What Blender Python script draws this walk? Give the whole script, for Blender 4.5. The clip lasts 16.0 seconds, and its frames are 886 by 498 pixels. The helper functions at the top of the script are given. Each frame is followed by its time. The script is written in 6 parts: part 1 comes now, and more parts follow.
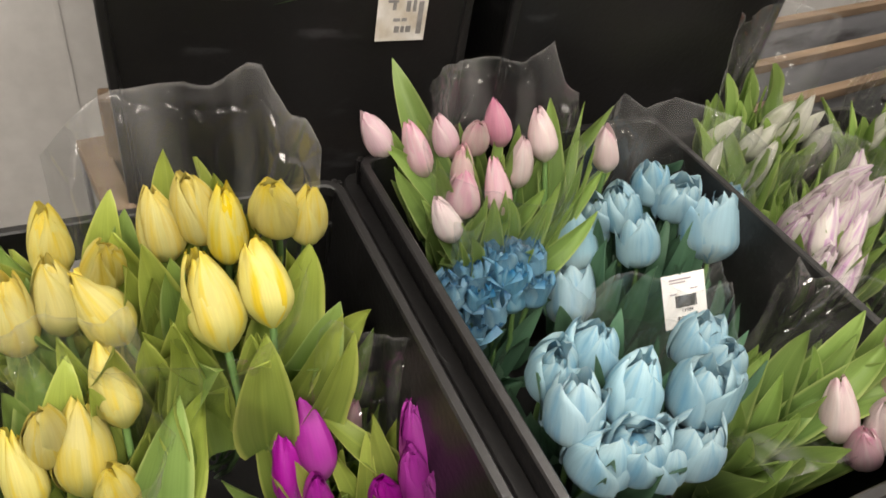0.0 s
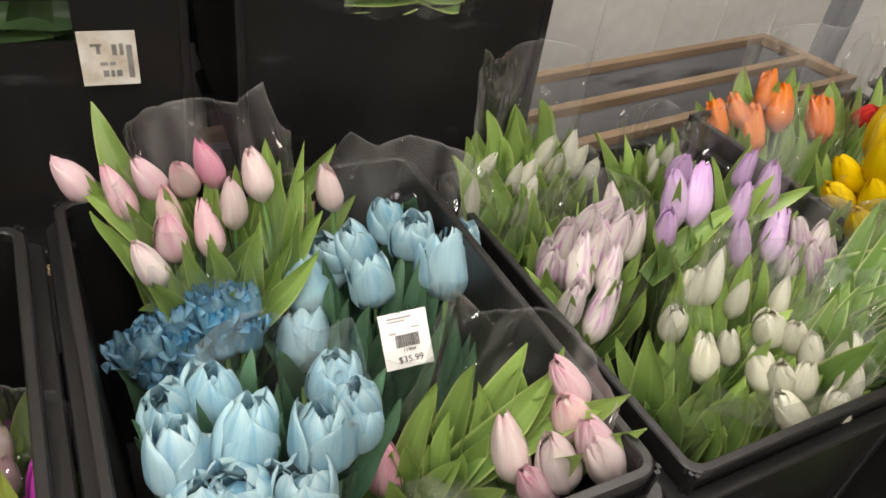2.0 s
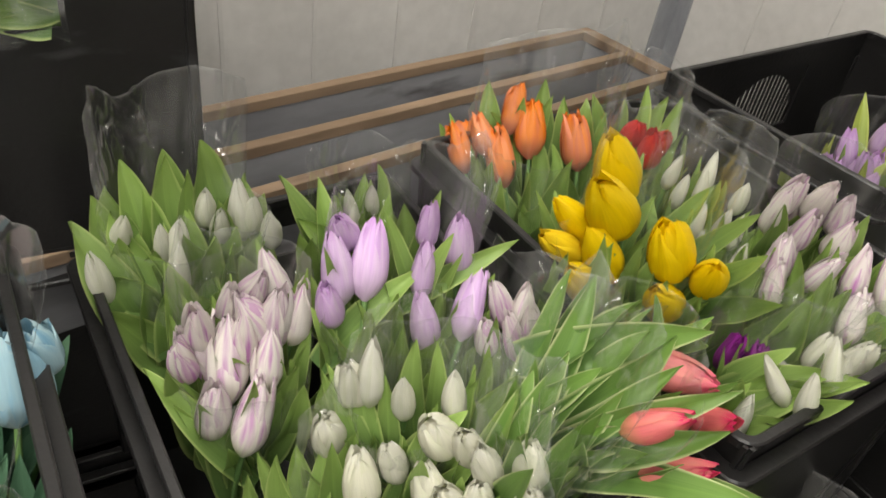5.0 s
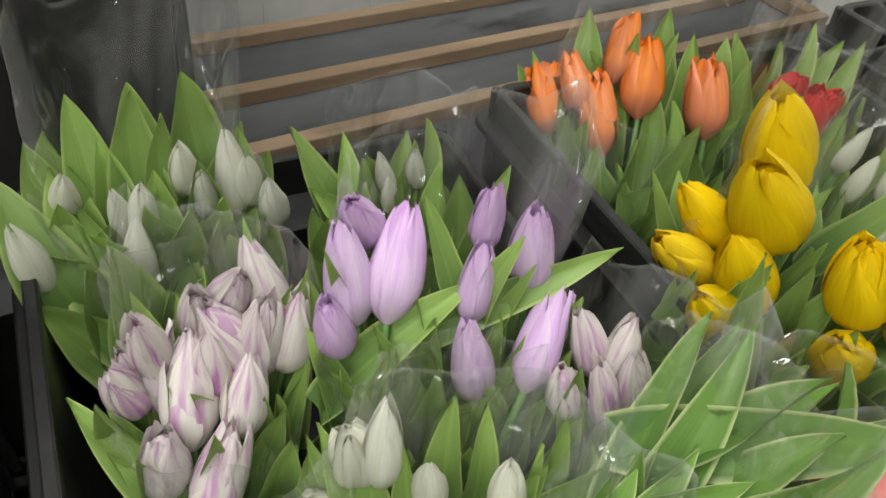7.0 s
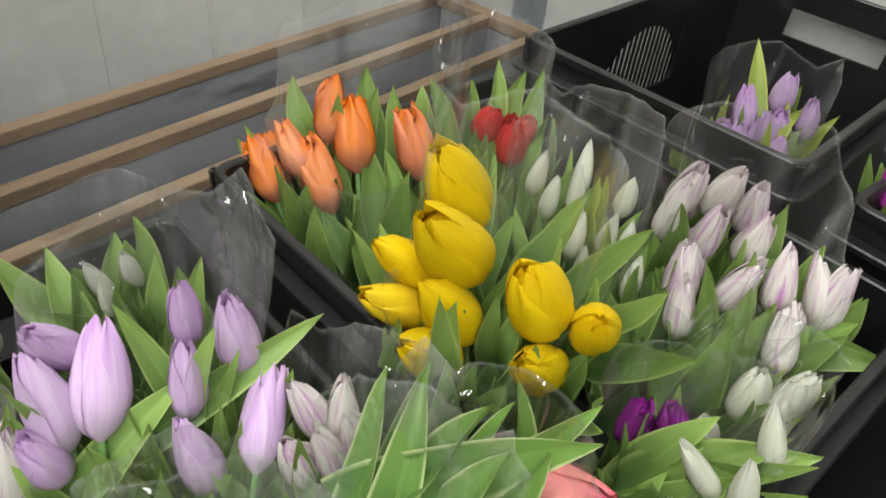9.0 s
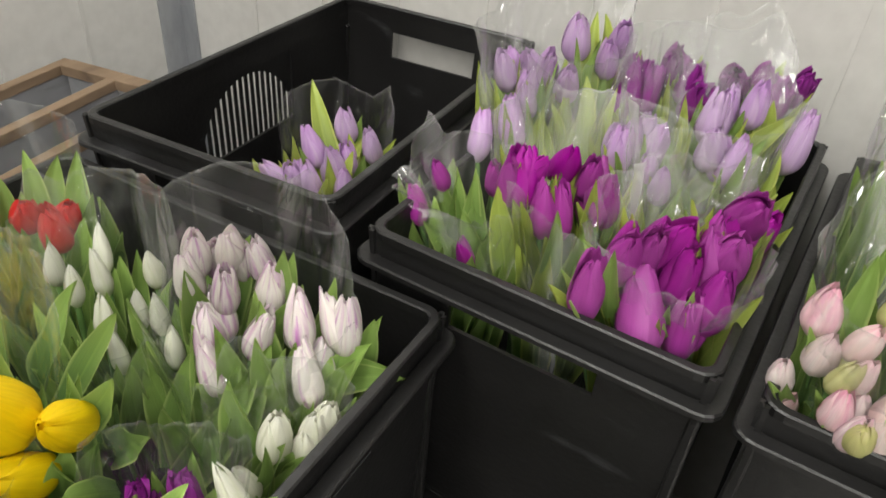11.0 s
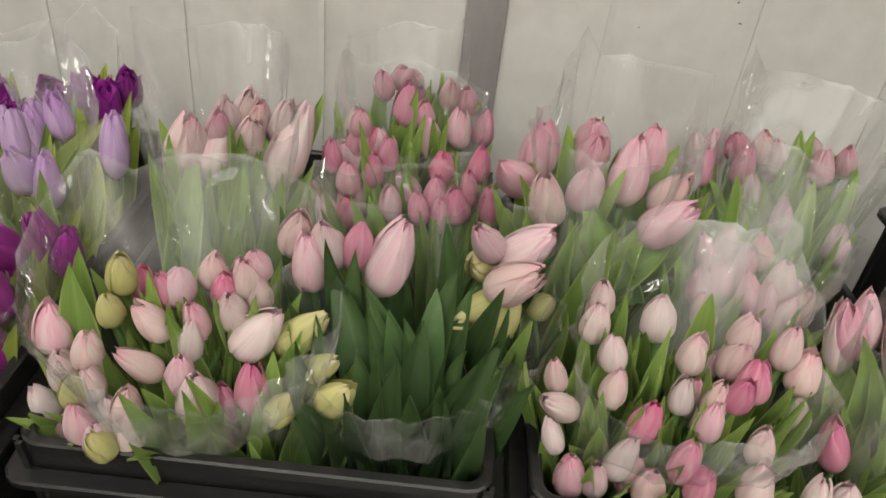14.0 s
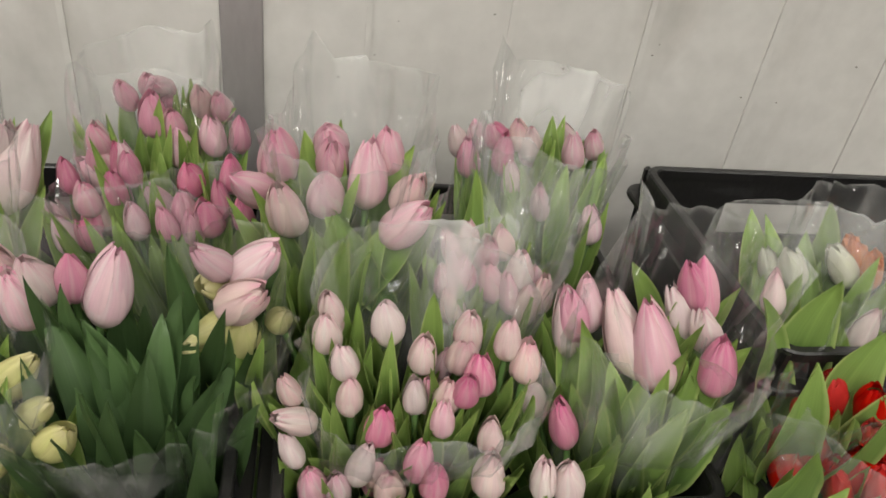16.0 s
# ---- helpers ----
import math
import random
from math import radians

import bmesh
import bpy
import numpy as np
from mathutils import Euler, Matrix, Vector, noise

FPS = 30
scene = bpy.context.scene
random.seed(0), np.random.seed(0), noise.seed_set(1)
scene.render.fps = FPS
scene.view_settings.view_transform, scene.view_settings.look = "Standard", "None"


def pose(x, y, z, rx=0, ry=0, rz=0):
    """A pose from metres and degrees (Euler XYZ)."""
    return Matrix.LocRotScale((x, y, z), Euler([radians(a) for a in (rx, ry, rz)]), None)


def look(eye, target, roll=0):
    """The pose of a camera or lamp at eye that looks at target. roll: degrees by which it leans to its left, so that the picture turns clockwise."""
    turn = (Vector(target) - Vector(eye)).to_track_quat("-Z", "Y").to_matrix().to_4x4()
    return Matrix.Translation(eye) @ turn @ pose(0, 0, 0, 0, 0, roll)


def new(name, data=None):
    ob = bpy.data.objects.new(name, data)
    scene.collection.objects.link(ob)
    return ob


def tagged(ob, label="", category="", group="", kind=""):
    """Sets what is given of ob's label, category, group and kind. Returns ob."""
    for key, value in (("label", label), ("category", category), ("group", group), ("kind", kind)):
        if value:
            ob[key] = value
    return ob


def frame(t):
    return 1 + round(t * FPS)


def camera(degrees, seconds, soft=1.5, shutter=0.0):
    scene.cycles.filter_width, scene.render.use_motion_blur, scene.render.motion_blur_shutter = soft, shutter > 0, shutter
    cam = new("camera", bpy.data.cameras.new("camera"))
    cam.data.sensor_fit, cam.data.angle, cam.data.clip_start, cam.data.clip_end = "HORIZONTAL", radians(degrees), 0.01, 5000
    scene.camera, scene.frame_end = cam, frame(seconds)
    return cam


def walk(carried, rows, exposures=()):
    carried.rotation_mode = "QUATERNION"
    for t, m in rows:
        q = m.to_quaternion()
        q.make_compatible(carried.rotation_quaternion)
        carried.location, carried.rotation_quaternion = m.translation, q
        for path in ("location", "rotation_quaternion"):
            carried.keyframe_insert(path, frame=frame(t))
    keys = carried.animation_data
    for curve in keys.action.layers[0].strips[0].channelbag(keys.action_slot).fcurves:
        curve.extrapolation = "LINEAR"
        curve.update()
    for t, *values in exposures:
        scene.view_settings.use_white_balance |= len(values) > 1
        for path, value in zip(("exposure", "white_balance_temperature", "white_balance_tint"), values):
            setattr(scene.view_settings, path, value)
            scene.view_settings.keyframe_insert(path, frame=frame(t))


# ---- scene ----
cam = camera(61.9, 16.0, soft=1.7)

PATH = [
    (0, (-0.067, -0.425, 1.296), (-1.399, 0.275, -0.021), 10.8),
    (0.5, (-0.044, -0.335, 1.309), (-1.41, 0.381, 0.036), 10.9),
    (1, (-0.02, -0.27, 1.299), (-1.409, 0.445, 0.05), 10.5),
    (1.5, (0.011, -0.196, 1.308), (-1.397, 0.526, 0.085), 9.8),
    (2, (0.037, -0.137, 1.313), (-1.37, 0.619, 0.108), 9.3),
    (2.5, (0.059, -0.064, 1.32), (-1.342, 0.748, 0.147), 8.5),
    (3, (0.073, 0.005, 1.337), (-1.305, 0.887, 0.186), 7.6),
    (3.5, (0.082, 0.042, 1.34), (-1.252, 0.994, 0.193), 7.6),
    (4, (0.054, 0.051, 1.328), (-1.248, 1.038, 0.174), 8.0),
    (4.5, (0.003, 0.142, 1.315), (-1.3, 1.103, 0.14), 8.8),
    (4.7, (-0.007, 0.199, 1.319), (-1.32, 1.128, 0.13), 9.1),
    (6.8, (-0.188, 0.393, 1.195), (-1.522, 1.031, -0.152), 8.1),
    (7, (-0.211, 0.393, 1.192), (-1.524, 1.06, -0.161), 8.9),
    (7.5, (-0.22, 0.394, 1.208), (-1.509, 1.125, -0.136), 8.9),
    (8, (-0.205, 0.408, 1.228), (-1.451, 1.231, -0.102), 8.8),
    (8.2, (-0.202, 0.418, 1.229), (-1.435, 1.29, -0.082), 8.6),
    (10.3, (-0.049, 0.62, 1.293), (-1.017, 1.883, 0.081), 5.2),
    (10.5, (-0.031, 0.638, 1.301), (-0.959, 1.937, 0.097), 5.3),
    (11, (0.031, 0.678, 1.313), (-0.803, 2.061, 0.133), 4.9),
    (11.5, (0.09, 0.709, 1.323), (-0.63, 2.17, 0.164), 5.0),
    (12, (0.151, 0.723, 1.319), (-0.449, 2.256, 0.184), 5.4),
    (12.5, (0.225, 0.733, 1.326), (-0.243, 2.319, 0.202), 5.5),
    (13, (0.303, 0.759, 1.333), (-0.026, 2.39, 0.223), 5.7),
    (13.5, (0.349, 0.787, 1.344), (0.171, 2.439, 0.23), 5.8),
    (14, (0.362, 0.819, 1.346), (0.356, 2.479, 0.23), 6.9),
    (14.5, (0.368, 0.844, 1.347), (0.474, 2.504, 0.235), 6.7),
    (15, (0.38, 0.858, 1.345), (0.578, 2.514, 0.24), 7.1),
    (15.5, (0.425, 0.853, 1.359), (0.701, 2.489, 0.242), 8.0),
    (16, (0.487, 0.836, 1.381), (0.815, 2.455, 0.253), 8.5),
]
walk(cam, [(t, look(eye, target, roll)) for t, eye, target, roll in PATH],
     [(0, 0.11, 6650, 14), (4, 0.15, 6550, 12), (6, 0.06, 6300, 9), (7.5, 0.03, 6100, 6), (10.5, 0.32, 6000, 7), (11.5, 0.26, 6500, 10), (12.5, 0.2, 6450, 10), (14, -0.05, 6500, 10), (16, 0.0, 6400, 10)])

scene.cycles.transparent_max_bounces = 32

# ---------- world and light ----------
world = bpy.data.worlds.new("world")
scene.world = world
world.use_nodes = True
world.node_tree.nodes["Background"].inputs[0].default_value = (0.9, 0.95, 1.0, 1)
world.node_tree.nodes["Background"].inputs[1].default_value = 0.02


def area_lamp(name, at, size_x, size_y, watts, colour):
    data = bpy.data.lights.new(name, "AREA")
    data.shape, data.size, data.size_y, data.energy, data.color = "RECTANGLE", size_x, size_y, watts, colour
    ob = new(name, data)
    ob.matrix_basis = pose(*at)
    return ob


# fixtures are unseen, spots assumed; (-0.95, 1.0) is added to brighten the west corner
LAMPS = [(-0.35, -1.5, 19), (-0.35, 0.15, 16), (0.95, -1.5, 19), (0.95, 0.1, 14), (-0.95, 1.0, 9), (2.3, -1.5, 12), (2.3, 0.1, 8)]
for lx, ly, watts in LAMPS:
    area_lamp("assumed_ceiling_lamp", (lx, ly, 2.66), 0.56, 1.15, watts, (1.0, 0.95, 0.845))


# ---------- materials ----------
def material(name, rough=0.5, metal=0.0):
    m = bpy.data.materials.new(name)
    m.use_nodes = True
    t = m.node_tree
    b = t.nodes["Principled BSDF"]
    b.inputs["Roughness"].default_value = rough
    b.inputs["Metallic"].default_value = metal
    return m, t, b


def node(t, kind, **values):
    n = t.nodes.new(kind)
    for key, value in values.items():
        n.inputs[key].default_value = value
    return n


def ramp(t, source, stops):
    r = t.nodes.new("ShaderNodeValToRGB")
    els = r.color_ramp.elements
    while len(els) < len(stops):
        els.new(0.5)
    for e, (at, colour) in zip(els, stops):
        e.position, e.color = at, (*colour, 1)
    t.links.new(source, r.inputs[0])
    return r.outputs[0]


def mixed(t, a, b, fac, kind="MIX"):
    n = t.nodes.new("ShaderNodeMix")
    n.data_type, n.blend_type = "RGBA", kind
    for sock, v in ((n.inputs[0], fac), (n.inputs[6], a), (n.inputs[7], b)):
        if isinstance(v, (int, float)):
            sock.default_value = v
        elif isinstance(v, tuple):
            sock.default_value = (*v, 1)
        else:
            t.links.new(v, sock)
    return n.outputs[2]


def noise_tex(t, scale, detail=4.0, stretch=None, space="Object"):
    co = t.nodes.new("ShaderNodeTexCoord")
    mp = t.nodes.new("ShaderNodeMapping")
    if stretch:
        mp.inputs["Scale"].default_value = stretch
    t.links.new(co.outputs[space], mp.inputs[0])
    n = node(t, "ShaderNodeTexNoise", Scale=scale, Detail=detail)
    t.links.new(mp.outputs[0], n.inputs["Vector"])
    return n.outputs["Fac"]


def bump(t, b, height, strength, distance=0.002):
    n = node(t, "ShaderNodeBump", Strength=strength, Distance=distance)
    t.links.new(height, n.inputs["Height"])
    t.links.new(n.outputs[0], b.inputs["Normal"])


def surface(name, dark, light, scale, rough, stretch=None, fine=60, relief=0.3, metal=0.0, stains=None, specular=0.5):
    m, t, b = material(name, rough, metal)
    b.inputs["Specular IOR Level"].default_value = specular
    big = noise_tex(t, scale, 5, stretch)
    small = noise_tex(t, fine, 3, stretch)
    col = ramp(t, big, [(0.3, dark), (0.7, light)])
    if stains:
        spots = ramp(t, noise_tex(t, stains[0], 6, stains[2]), [(stains[3], (0, 0, 0)), (stains[4], (1, 1, 1))])
        col = mixed(t, col, stains[1], spots)
    col = mixed(t, col, ramp(t, small, [(0.3, (0.82, 0.82, 0.82)), (0.7, (1, 1, 1))]), 0.6, "MULTIPLY")
    t.links.new(col, b.inputs["Base Color"])
    bump(t, b, small, relief)
    return m


BLACK = surface("black_plastic", (0.0078, 0.0074, 0.0074), (0.0145, 0.014, 0.014), 5, 0.34, None, 140, 0.25, 0,
                (9, (0.055, 0.055, 0.058), (1, 1, 3), 0.64, 0.86), 0.42)
WALL = surface("white_wall_panel", (0.485, 0.472, 0.448), (0.56, 0.547, 0.522), 2.2, 0.45, None, 30, 0.12, 0,
               (7, (0.34, 0.32, 0.29), (1, 1, 0.35), 0.62, 0.9))
SPECK = surface("dark_speck", (0.1, 0.09, 0.08), (0.2, 0.18, 0.15), 30, 0.8)
STRIP = surface("grey_metal_strip", (0.27, 0.25, 0.25), (0.33, 0.31, 0.31), 6, 0.4, (1, 1, 0.3), 90, 0.1, 0.3)
FLASHING = surface("galvanised_flashing", (0.30, 0.31, 0.33), (0.40, 0.41, 0.43), 8, 0.4, (1, 1, 0.4), 90, 0.1, 0.5)
WOOD = surface("raw_wood", (0.12, 0.078, 0.045), (0.26, 0.18, 0.115), 9, 0.8, (1, 0.12, 1), 55, 0.5, 0,
               (14, (0.07, 0.045, 0.03), (1, 0.3, 1), 0.58, 0.75))
GREYPAINT = surface("grey_painted_wood", (0.15, 0.15, 0.16), (0.25, 0.25, 0.265), 7, 0.6, (1, 0.2, 1), 60, 0.4, 0,
                    (11, (0.05, 0.045, 0.045), (1, 0.2, 1), 0.6, 0.72))
STEEL = surface("dull_steel_tube", (0.50, 0.51, 0.52), (0.62, 0.62, 0.63), 6, 0.38, (1, 0.1, 1), 80, 0.1, 0.6)
CONCRETE = surface("concrete_floor", (0.30, 0.29, 0.275), (0.42, 0.41, 0.39), 1.5, 0.6, None, 40, 0.3, 0,
                   (3, (0.12, 0.115, 0.11), None, 0.55, 0.75))
CEILING = surface("white_ceiling", (0.70, 0.70, 0.68), (0.76, 0.76, 0.74), 1.2, 0.7)
PAPER = surface("white_paper_label", (0.78, 0.77, 0.75), (0.84, 0.83, 0.81), 20, 0.55)
OLDPAPER = surface("worn_paper_label", (0.55, 0.48, 0.38), (0.78, 0.76, 0.71), 38, 0.6)
INK = surface("black_ink", (0.02, 0.02, 0.02), (0.05, 0.05, 0.05), 60, 0.6)
REDINK = surface("faded_ink", (0.26, 0.22, 0.24), (0.36, 0.31, 0.33), 60, 0.6)
GREYINK = surface("grey_ink", (0.2, 0.19, 0.18), (0.3, 0.29, 0.28), 60, 0.6)
DIFFUSER, dt, db = material("lamp_diffuser", 0.4)
db.inputs["Base Color"].default_value = (0.9, 0.9, 0.88, 1)
db.inputs["Emission Color"].default_value = (1.0, 0.965, 0.91, 1)
db.inputs["Emission Strength"].default_value = 4.0


def petal_material(name, base, body, tip, streak=None, vary=0.06, rough=0.42, pale=0.95):
    """Petals run from base to tip along v of their own map, with veins and a little light shining through."""
    m, t, b = material(name, rough)
    margin = tuple(0.45 * p + 0.55 * q for p, q in zip(body, base))
    uv = t.nodes.new("ShaderNodeUVMap")
    sep = t.nodes.new("ShaderNodeSeparateXYZ")
    t.links.new(uv.outputs[0], sep.inputs[0])
    col = ramp(t, sep.outputs[1], [(0.0, base), (0.38, body), (0.8, body), (1.0, tip)])
    mp = t.nodes.new("ShaderNodeMapping")
    mp.inputs["Scale"].default_value = (26, 2.2, 1)
    t.links.new(uv.outputs[0], mp.inputs[0])
    info = t.nodes.new("ShaderNodeObjectInfo")
    add = node(t, "ShaderNodeVectorMath")
    t.links.new(mp.outputs[0], add.inputs[0])
    comb = t.nodes.new("ShaderNodeCombineXYZ")
    mul = node(t, "ShaderNodeMath")
    mul.operation, mul.inputs[1].default_value = "MULTIPLY", 37.0
    t.links.new(info.outputs["Random"], mul.inputs[0])
    t.links.new(mul.outputs[0], comb.inputs[2])
    t.links.new(comb.outputs[0], add.inputs[1])
    veins = node(t, "ShaderNodeTexNoise", Scale=1.0, Detail=3.0)
    t.links.new(add.outputs[0], veins.inputs["Vector"])
    if streak:
        mp2 = t.nodes.new("ShaderNodeMapping")
        mp2.inputs["Scale"].default_value = (5, 1.1, 1)
        t.links.new(uv.outputs[0], mp2.inputs[0])
        add2 = node(t, "ShaderNodeVectorMath")
        t.links.new(mp2.outputs[0], add2.inputs[0])
        t.links.new(comb.outputs[0], add2.inputs[1])
        blot = node(t, "ShaderNodeTexNoise", Scale=1.0, Detail=4.0)
        t.links.new(add2.outputs[0], blot.inputs["Vector"])
        col = mixed(t, col, streak, ramp(t, blot.outputs["Fac"], [(0.48, (0, 0, 0)), (0.68, (0.9, 0.9, 0.9))]))
    col = mixed(t, col, ramp(t, veins.outputs["Fac"], [(0.32, (0.86, 0.86, 0.87)), (0.62, (1, 1, 1))]), 0.7, "MULTIPLY")
    col = mixed(t, col, margin, ramp(t, sep.outputs[0], [(0.0, (0.42, 0.42, 0.42)), (0.28, (0, 0, 0)), (0.72, (0, 0, 0)), (1.0, (0.42, 0.42, 0.42))]))
    hsv = t.nodes.new("ShaderNodeHueSaturation")
    t.links.new(col, hsv.inputs["Color"])
    rng = node(t, "ShaderNodeMapRange")
    rng.inputs[3].default_value, rng.inputs[4].default_value = 0.91 - vary * 2, 0.91 + vary
    t.links.new(info.outputs["Random"], rng.inputs[0])
    t.links.new(rng.outputs[0], hsv.inputs["Value"])
    rng2 = node(t, "ShaderNodeMapRange")
    rng2.inputs[3].default_value, rng2.inputs[4].default_value = pale, 1.15
    part_of = node(t, "ShaderNodeMath")
    part_of.operation = "FRACT"
    t.links.new(mul.outputs[0], part_of.inputs[0])
    t.links.new(part_of.outputs[0], rng2.inputs[0])
    t.links.new(rng2.outputs[0], hsv.inputs["Saturation"])
    t.links.new(hsv.outputs[0], b.inputs["Base Color"])
    b.inputs["Specular IOR Level"].default_value = 0.35
    bump(t, b, veins.outputs["Fac"], 0.35, 0.0012)
    tr = t.nodes.new("ShaderNodeBsdfTranslucent")
    t.links.new(hsv.outputs[0], tr.inputs[0])
    mix = node(t, "ShaderNodeMixShader", Fac=0.3)
    t.links.new(b.outputs[0], mix.inputs[1])
    t.links.new(tr.outputs[0], mix.inputs[2])
    t.links.new(mix.outputs[0], t.nodes["Material Output"].inputs[0])
    return m


def leaf_material(name, deep, fresh, edge=None):
    m, t, b = material(name, 0.38)
    uv = t.nodes.new("ShaderNodeUVMap")
    sep = t.nodes.new("ShaderNodeSeparateXYZ")
    t.links.new(uv.outputs[0], sep.inputs[0])
    # blade colour gets darker from tip to base
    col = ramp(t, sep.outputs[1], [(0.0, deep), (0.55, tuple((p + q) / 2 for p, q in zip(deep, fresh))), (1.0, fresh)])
    mp = t.nodes.new("ShaderNodeMapping")
    mp.inputs["Scale"].default_value = (22, 1.2, 1)
    t.links.new(uv.outputs[0], mp.inputs[0])
    veins = node(t, "ShaderNodeTexNoise", Scale=1.0, Detail=3.0)
    t.links.new(mp.outputs[0], veins.inputs["Vector"])
    if edge:
        col = mixed(t, col, edge, ramp(t, sep.outputs[0], [(0.0, (1, 1, 1)), (0.09, (0, 0, 0)), (0.91, (0, 0, 0)), (1.0, (1, 1, 1))]))
    col = mixed(t, col, ramp(t, veins.outputs["Fac"], [(0.3, (0.74, 0.78, 0.72)), (0.65, (1, 1, 1))]), 0.7, "MULTIPLY")
    col = mixed(t, col, tuple(min(0.6, 1.35 * q) for q in fresh), ramp(t, sep.outputs[0], [(0.455, (0, 0, 0)), (0.5, (0.2, 0.2, 0.2)), (0.545, (0, 0, 0))]))
    info = t.nodes.new("ShaderNodeObjectInfo")
    hsv = t.nodes.new("ShaderNodeHueSaturation")
    rng = node(t, "ShaderNodeMapRange")
    rng.inputs[3].default_value, rng.inputs[4].default_value = 0.72, 1.22
    t.links.new(info.outputs["Random"], rng.inputs[0])
    t.links.new(rng.outputs[0], hsv.inputs["Value"])
    t.links.new(col, hsv.inputs["Color"])
    t.links.new(hsv.outputs[0], b.inputs["Base Color"])
    b.inputs["Specular IOR Level"].default_value = 0.4
    bump(t, b, veins.outputs["Fac"], 0.15, 0.001)
    tr = t.nodes.new("ShaderNodeBsdfTranslucent")
    t.links.new(hsv.outputs[0], tr.inputs[0])
    mix = node(t, "ShaderNodeMixShader", Fac=0.28)
    t.links.new(b.outputs[0], mix.inputs[1])
    t.links.new(tr.outputs[0], mix.inputs[2])
    t.links.new(mix.outputs[0], t.nodes["Material Output"].inputs[0])
    return m


PETALS = {
    "cream": petal_material("cream_petal", (0.54, 0.58, 0.20), (0.74, 0.67, 0.25), (0.76, 0.62, 0.12), (0.75, 0.58, 0.07)),
    "magenta": petal_material("magenta_petal", (0.50, 0.15, 0.43), (0.43, 0.06, 0.37), (0.46, 0.055, 0.40)),
    "dark_purple": petal_material("dark_purple_petal", (0.34, 0.09, 0.31), (0.28, 0.05, 0.27), (0.30, 0.045, 0.30)),
    "pink": petal_material("pink_petal", (0.76, 0.70, 0.57), (0.81, 0.50, 0.58), (0.80, 0.36, 0.50), (0.82, 0.67, 0.67), pale=0.72),
    "pale_pink": petal_material("pale_pink_petal", (0.77, 0.73, 0.58), (0.82, 0.61, 0.60), (0.79, 0.43, 0.52), (0.82, 0.72, 0.67), pale=0.6),
    "rose": petal_material("rose_petal", (0.73, 0.52, 0.50), (0.74, 0.30, 0.43), (0.72, 0.20, 0.37), (0.77, 0.46, 0.52), pale=0.85),
    "blue": petal_material("pale_blue_petal", (0.58, 0.70, 0.68), (0.36, 0.56, 0.64), (0.50, 0.68, 0.72), (0.19, 0.41, 0.57)),
    "blue_dark": petal_material("deep_blue_petal", (0.26, 0.42, 0.50), (0.17, 0.36, 0.49), (0.05, 0.19, 0.37), (0.32, 0.50, 0.58)),
    "white": petal_material("ivory_petal", (0.54, 0.61, 0.34), (0.75, 0.74, 0.61), (0.76, 0.75, 0.66)),
    "white_bud": petal_material("white_bud_petal", (0.56, 0.63, 0.36), (0.77, 0.77, 0.66), (0.79, 0.79, 0.71)),
    "striped": petal_material("striped_petal", (0.74, 0.73, 0.57), (0.83, 0.78, 0.74), (0.80, 0.72, 0.73), (0.54, 0.22, 0.52)),
    "lilac": petal_material("lilac_petal", (0.76, 0.66, 0.76), (0.70, 0.47, 0.78), (0.65, 0.38, 0.73), (0.77, 0.60, 0.80), pale=0.85),
    "orange": petal_material("orange_petal", (0.60, 0.30, 0.24), (0.78, 0.28, 0.09), (0.78, 0.20, 0.025), (0.72, 0.25, 0.15)),
    "yellow": petal_material("yellow_petal", (0.80, 0.62, 0.02), (0.86, 0.62, 0.008), (0.86, 0.59, 0.005)),
    "coral": petal_material("coral_petal", (0.72, 0.42, 0.24), (0.73, 0.22, 0.22), (0.68, 0.07, 0.17)),
    "red": petal_material("red_petal", (0.55, 0.05, 0.02), (0.60, 0.022, 0.018), (0.58, 0.015, 0.015)),
    "pale_tall": petal_material("tall_pale_pink_petal", (0.76, 0.72, 0.56), (0.81, 0.60, 0.61), (0.80, 0.44, 0.53), (0.83, 0.74, 0.69), pale=0.65),
    "cream_green": petal_material("cream_green_petal", (0.42, 0.50, 0.16), (0.64, 0.61, 0.30), (0.66, 0.60, 0.36)),
}
LEAVES = {
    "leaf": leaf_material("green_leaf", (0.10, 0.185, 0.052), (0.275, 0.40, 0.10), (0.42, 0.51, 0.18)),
    # green leaf with the shade between bunches put into its colour
    "leaf_shaded": leaf_material("shaded_green_leaf", (0.028, 0.058, 0.024), (0.085, 0.148, 0.052)),
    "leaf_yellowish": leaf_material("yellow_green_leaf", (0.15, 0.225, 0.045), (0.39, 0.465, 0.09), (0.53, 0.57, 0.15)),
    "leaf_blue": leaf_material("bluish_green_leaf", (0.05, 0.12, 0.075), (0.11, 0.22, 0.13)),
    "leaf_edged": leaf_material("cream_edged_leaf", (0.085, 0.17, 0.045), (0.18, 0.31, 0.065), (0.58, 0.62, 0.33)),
}
STEM = surface("green_stem", (0.10, 0.20, 0.06), (0.17, 0.30, 0.09), 20, 0.5)


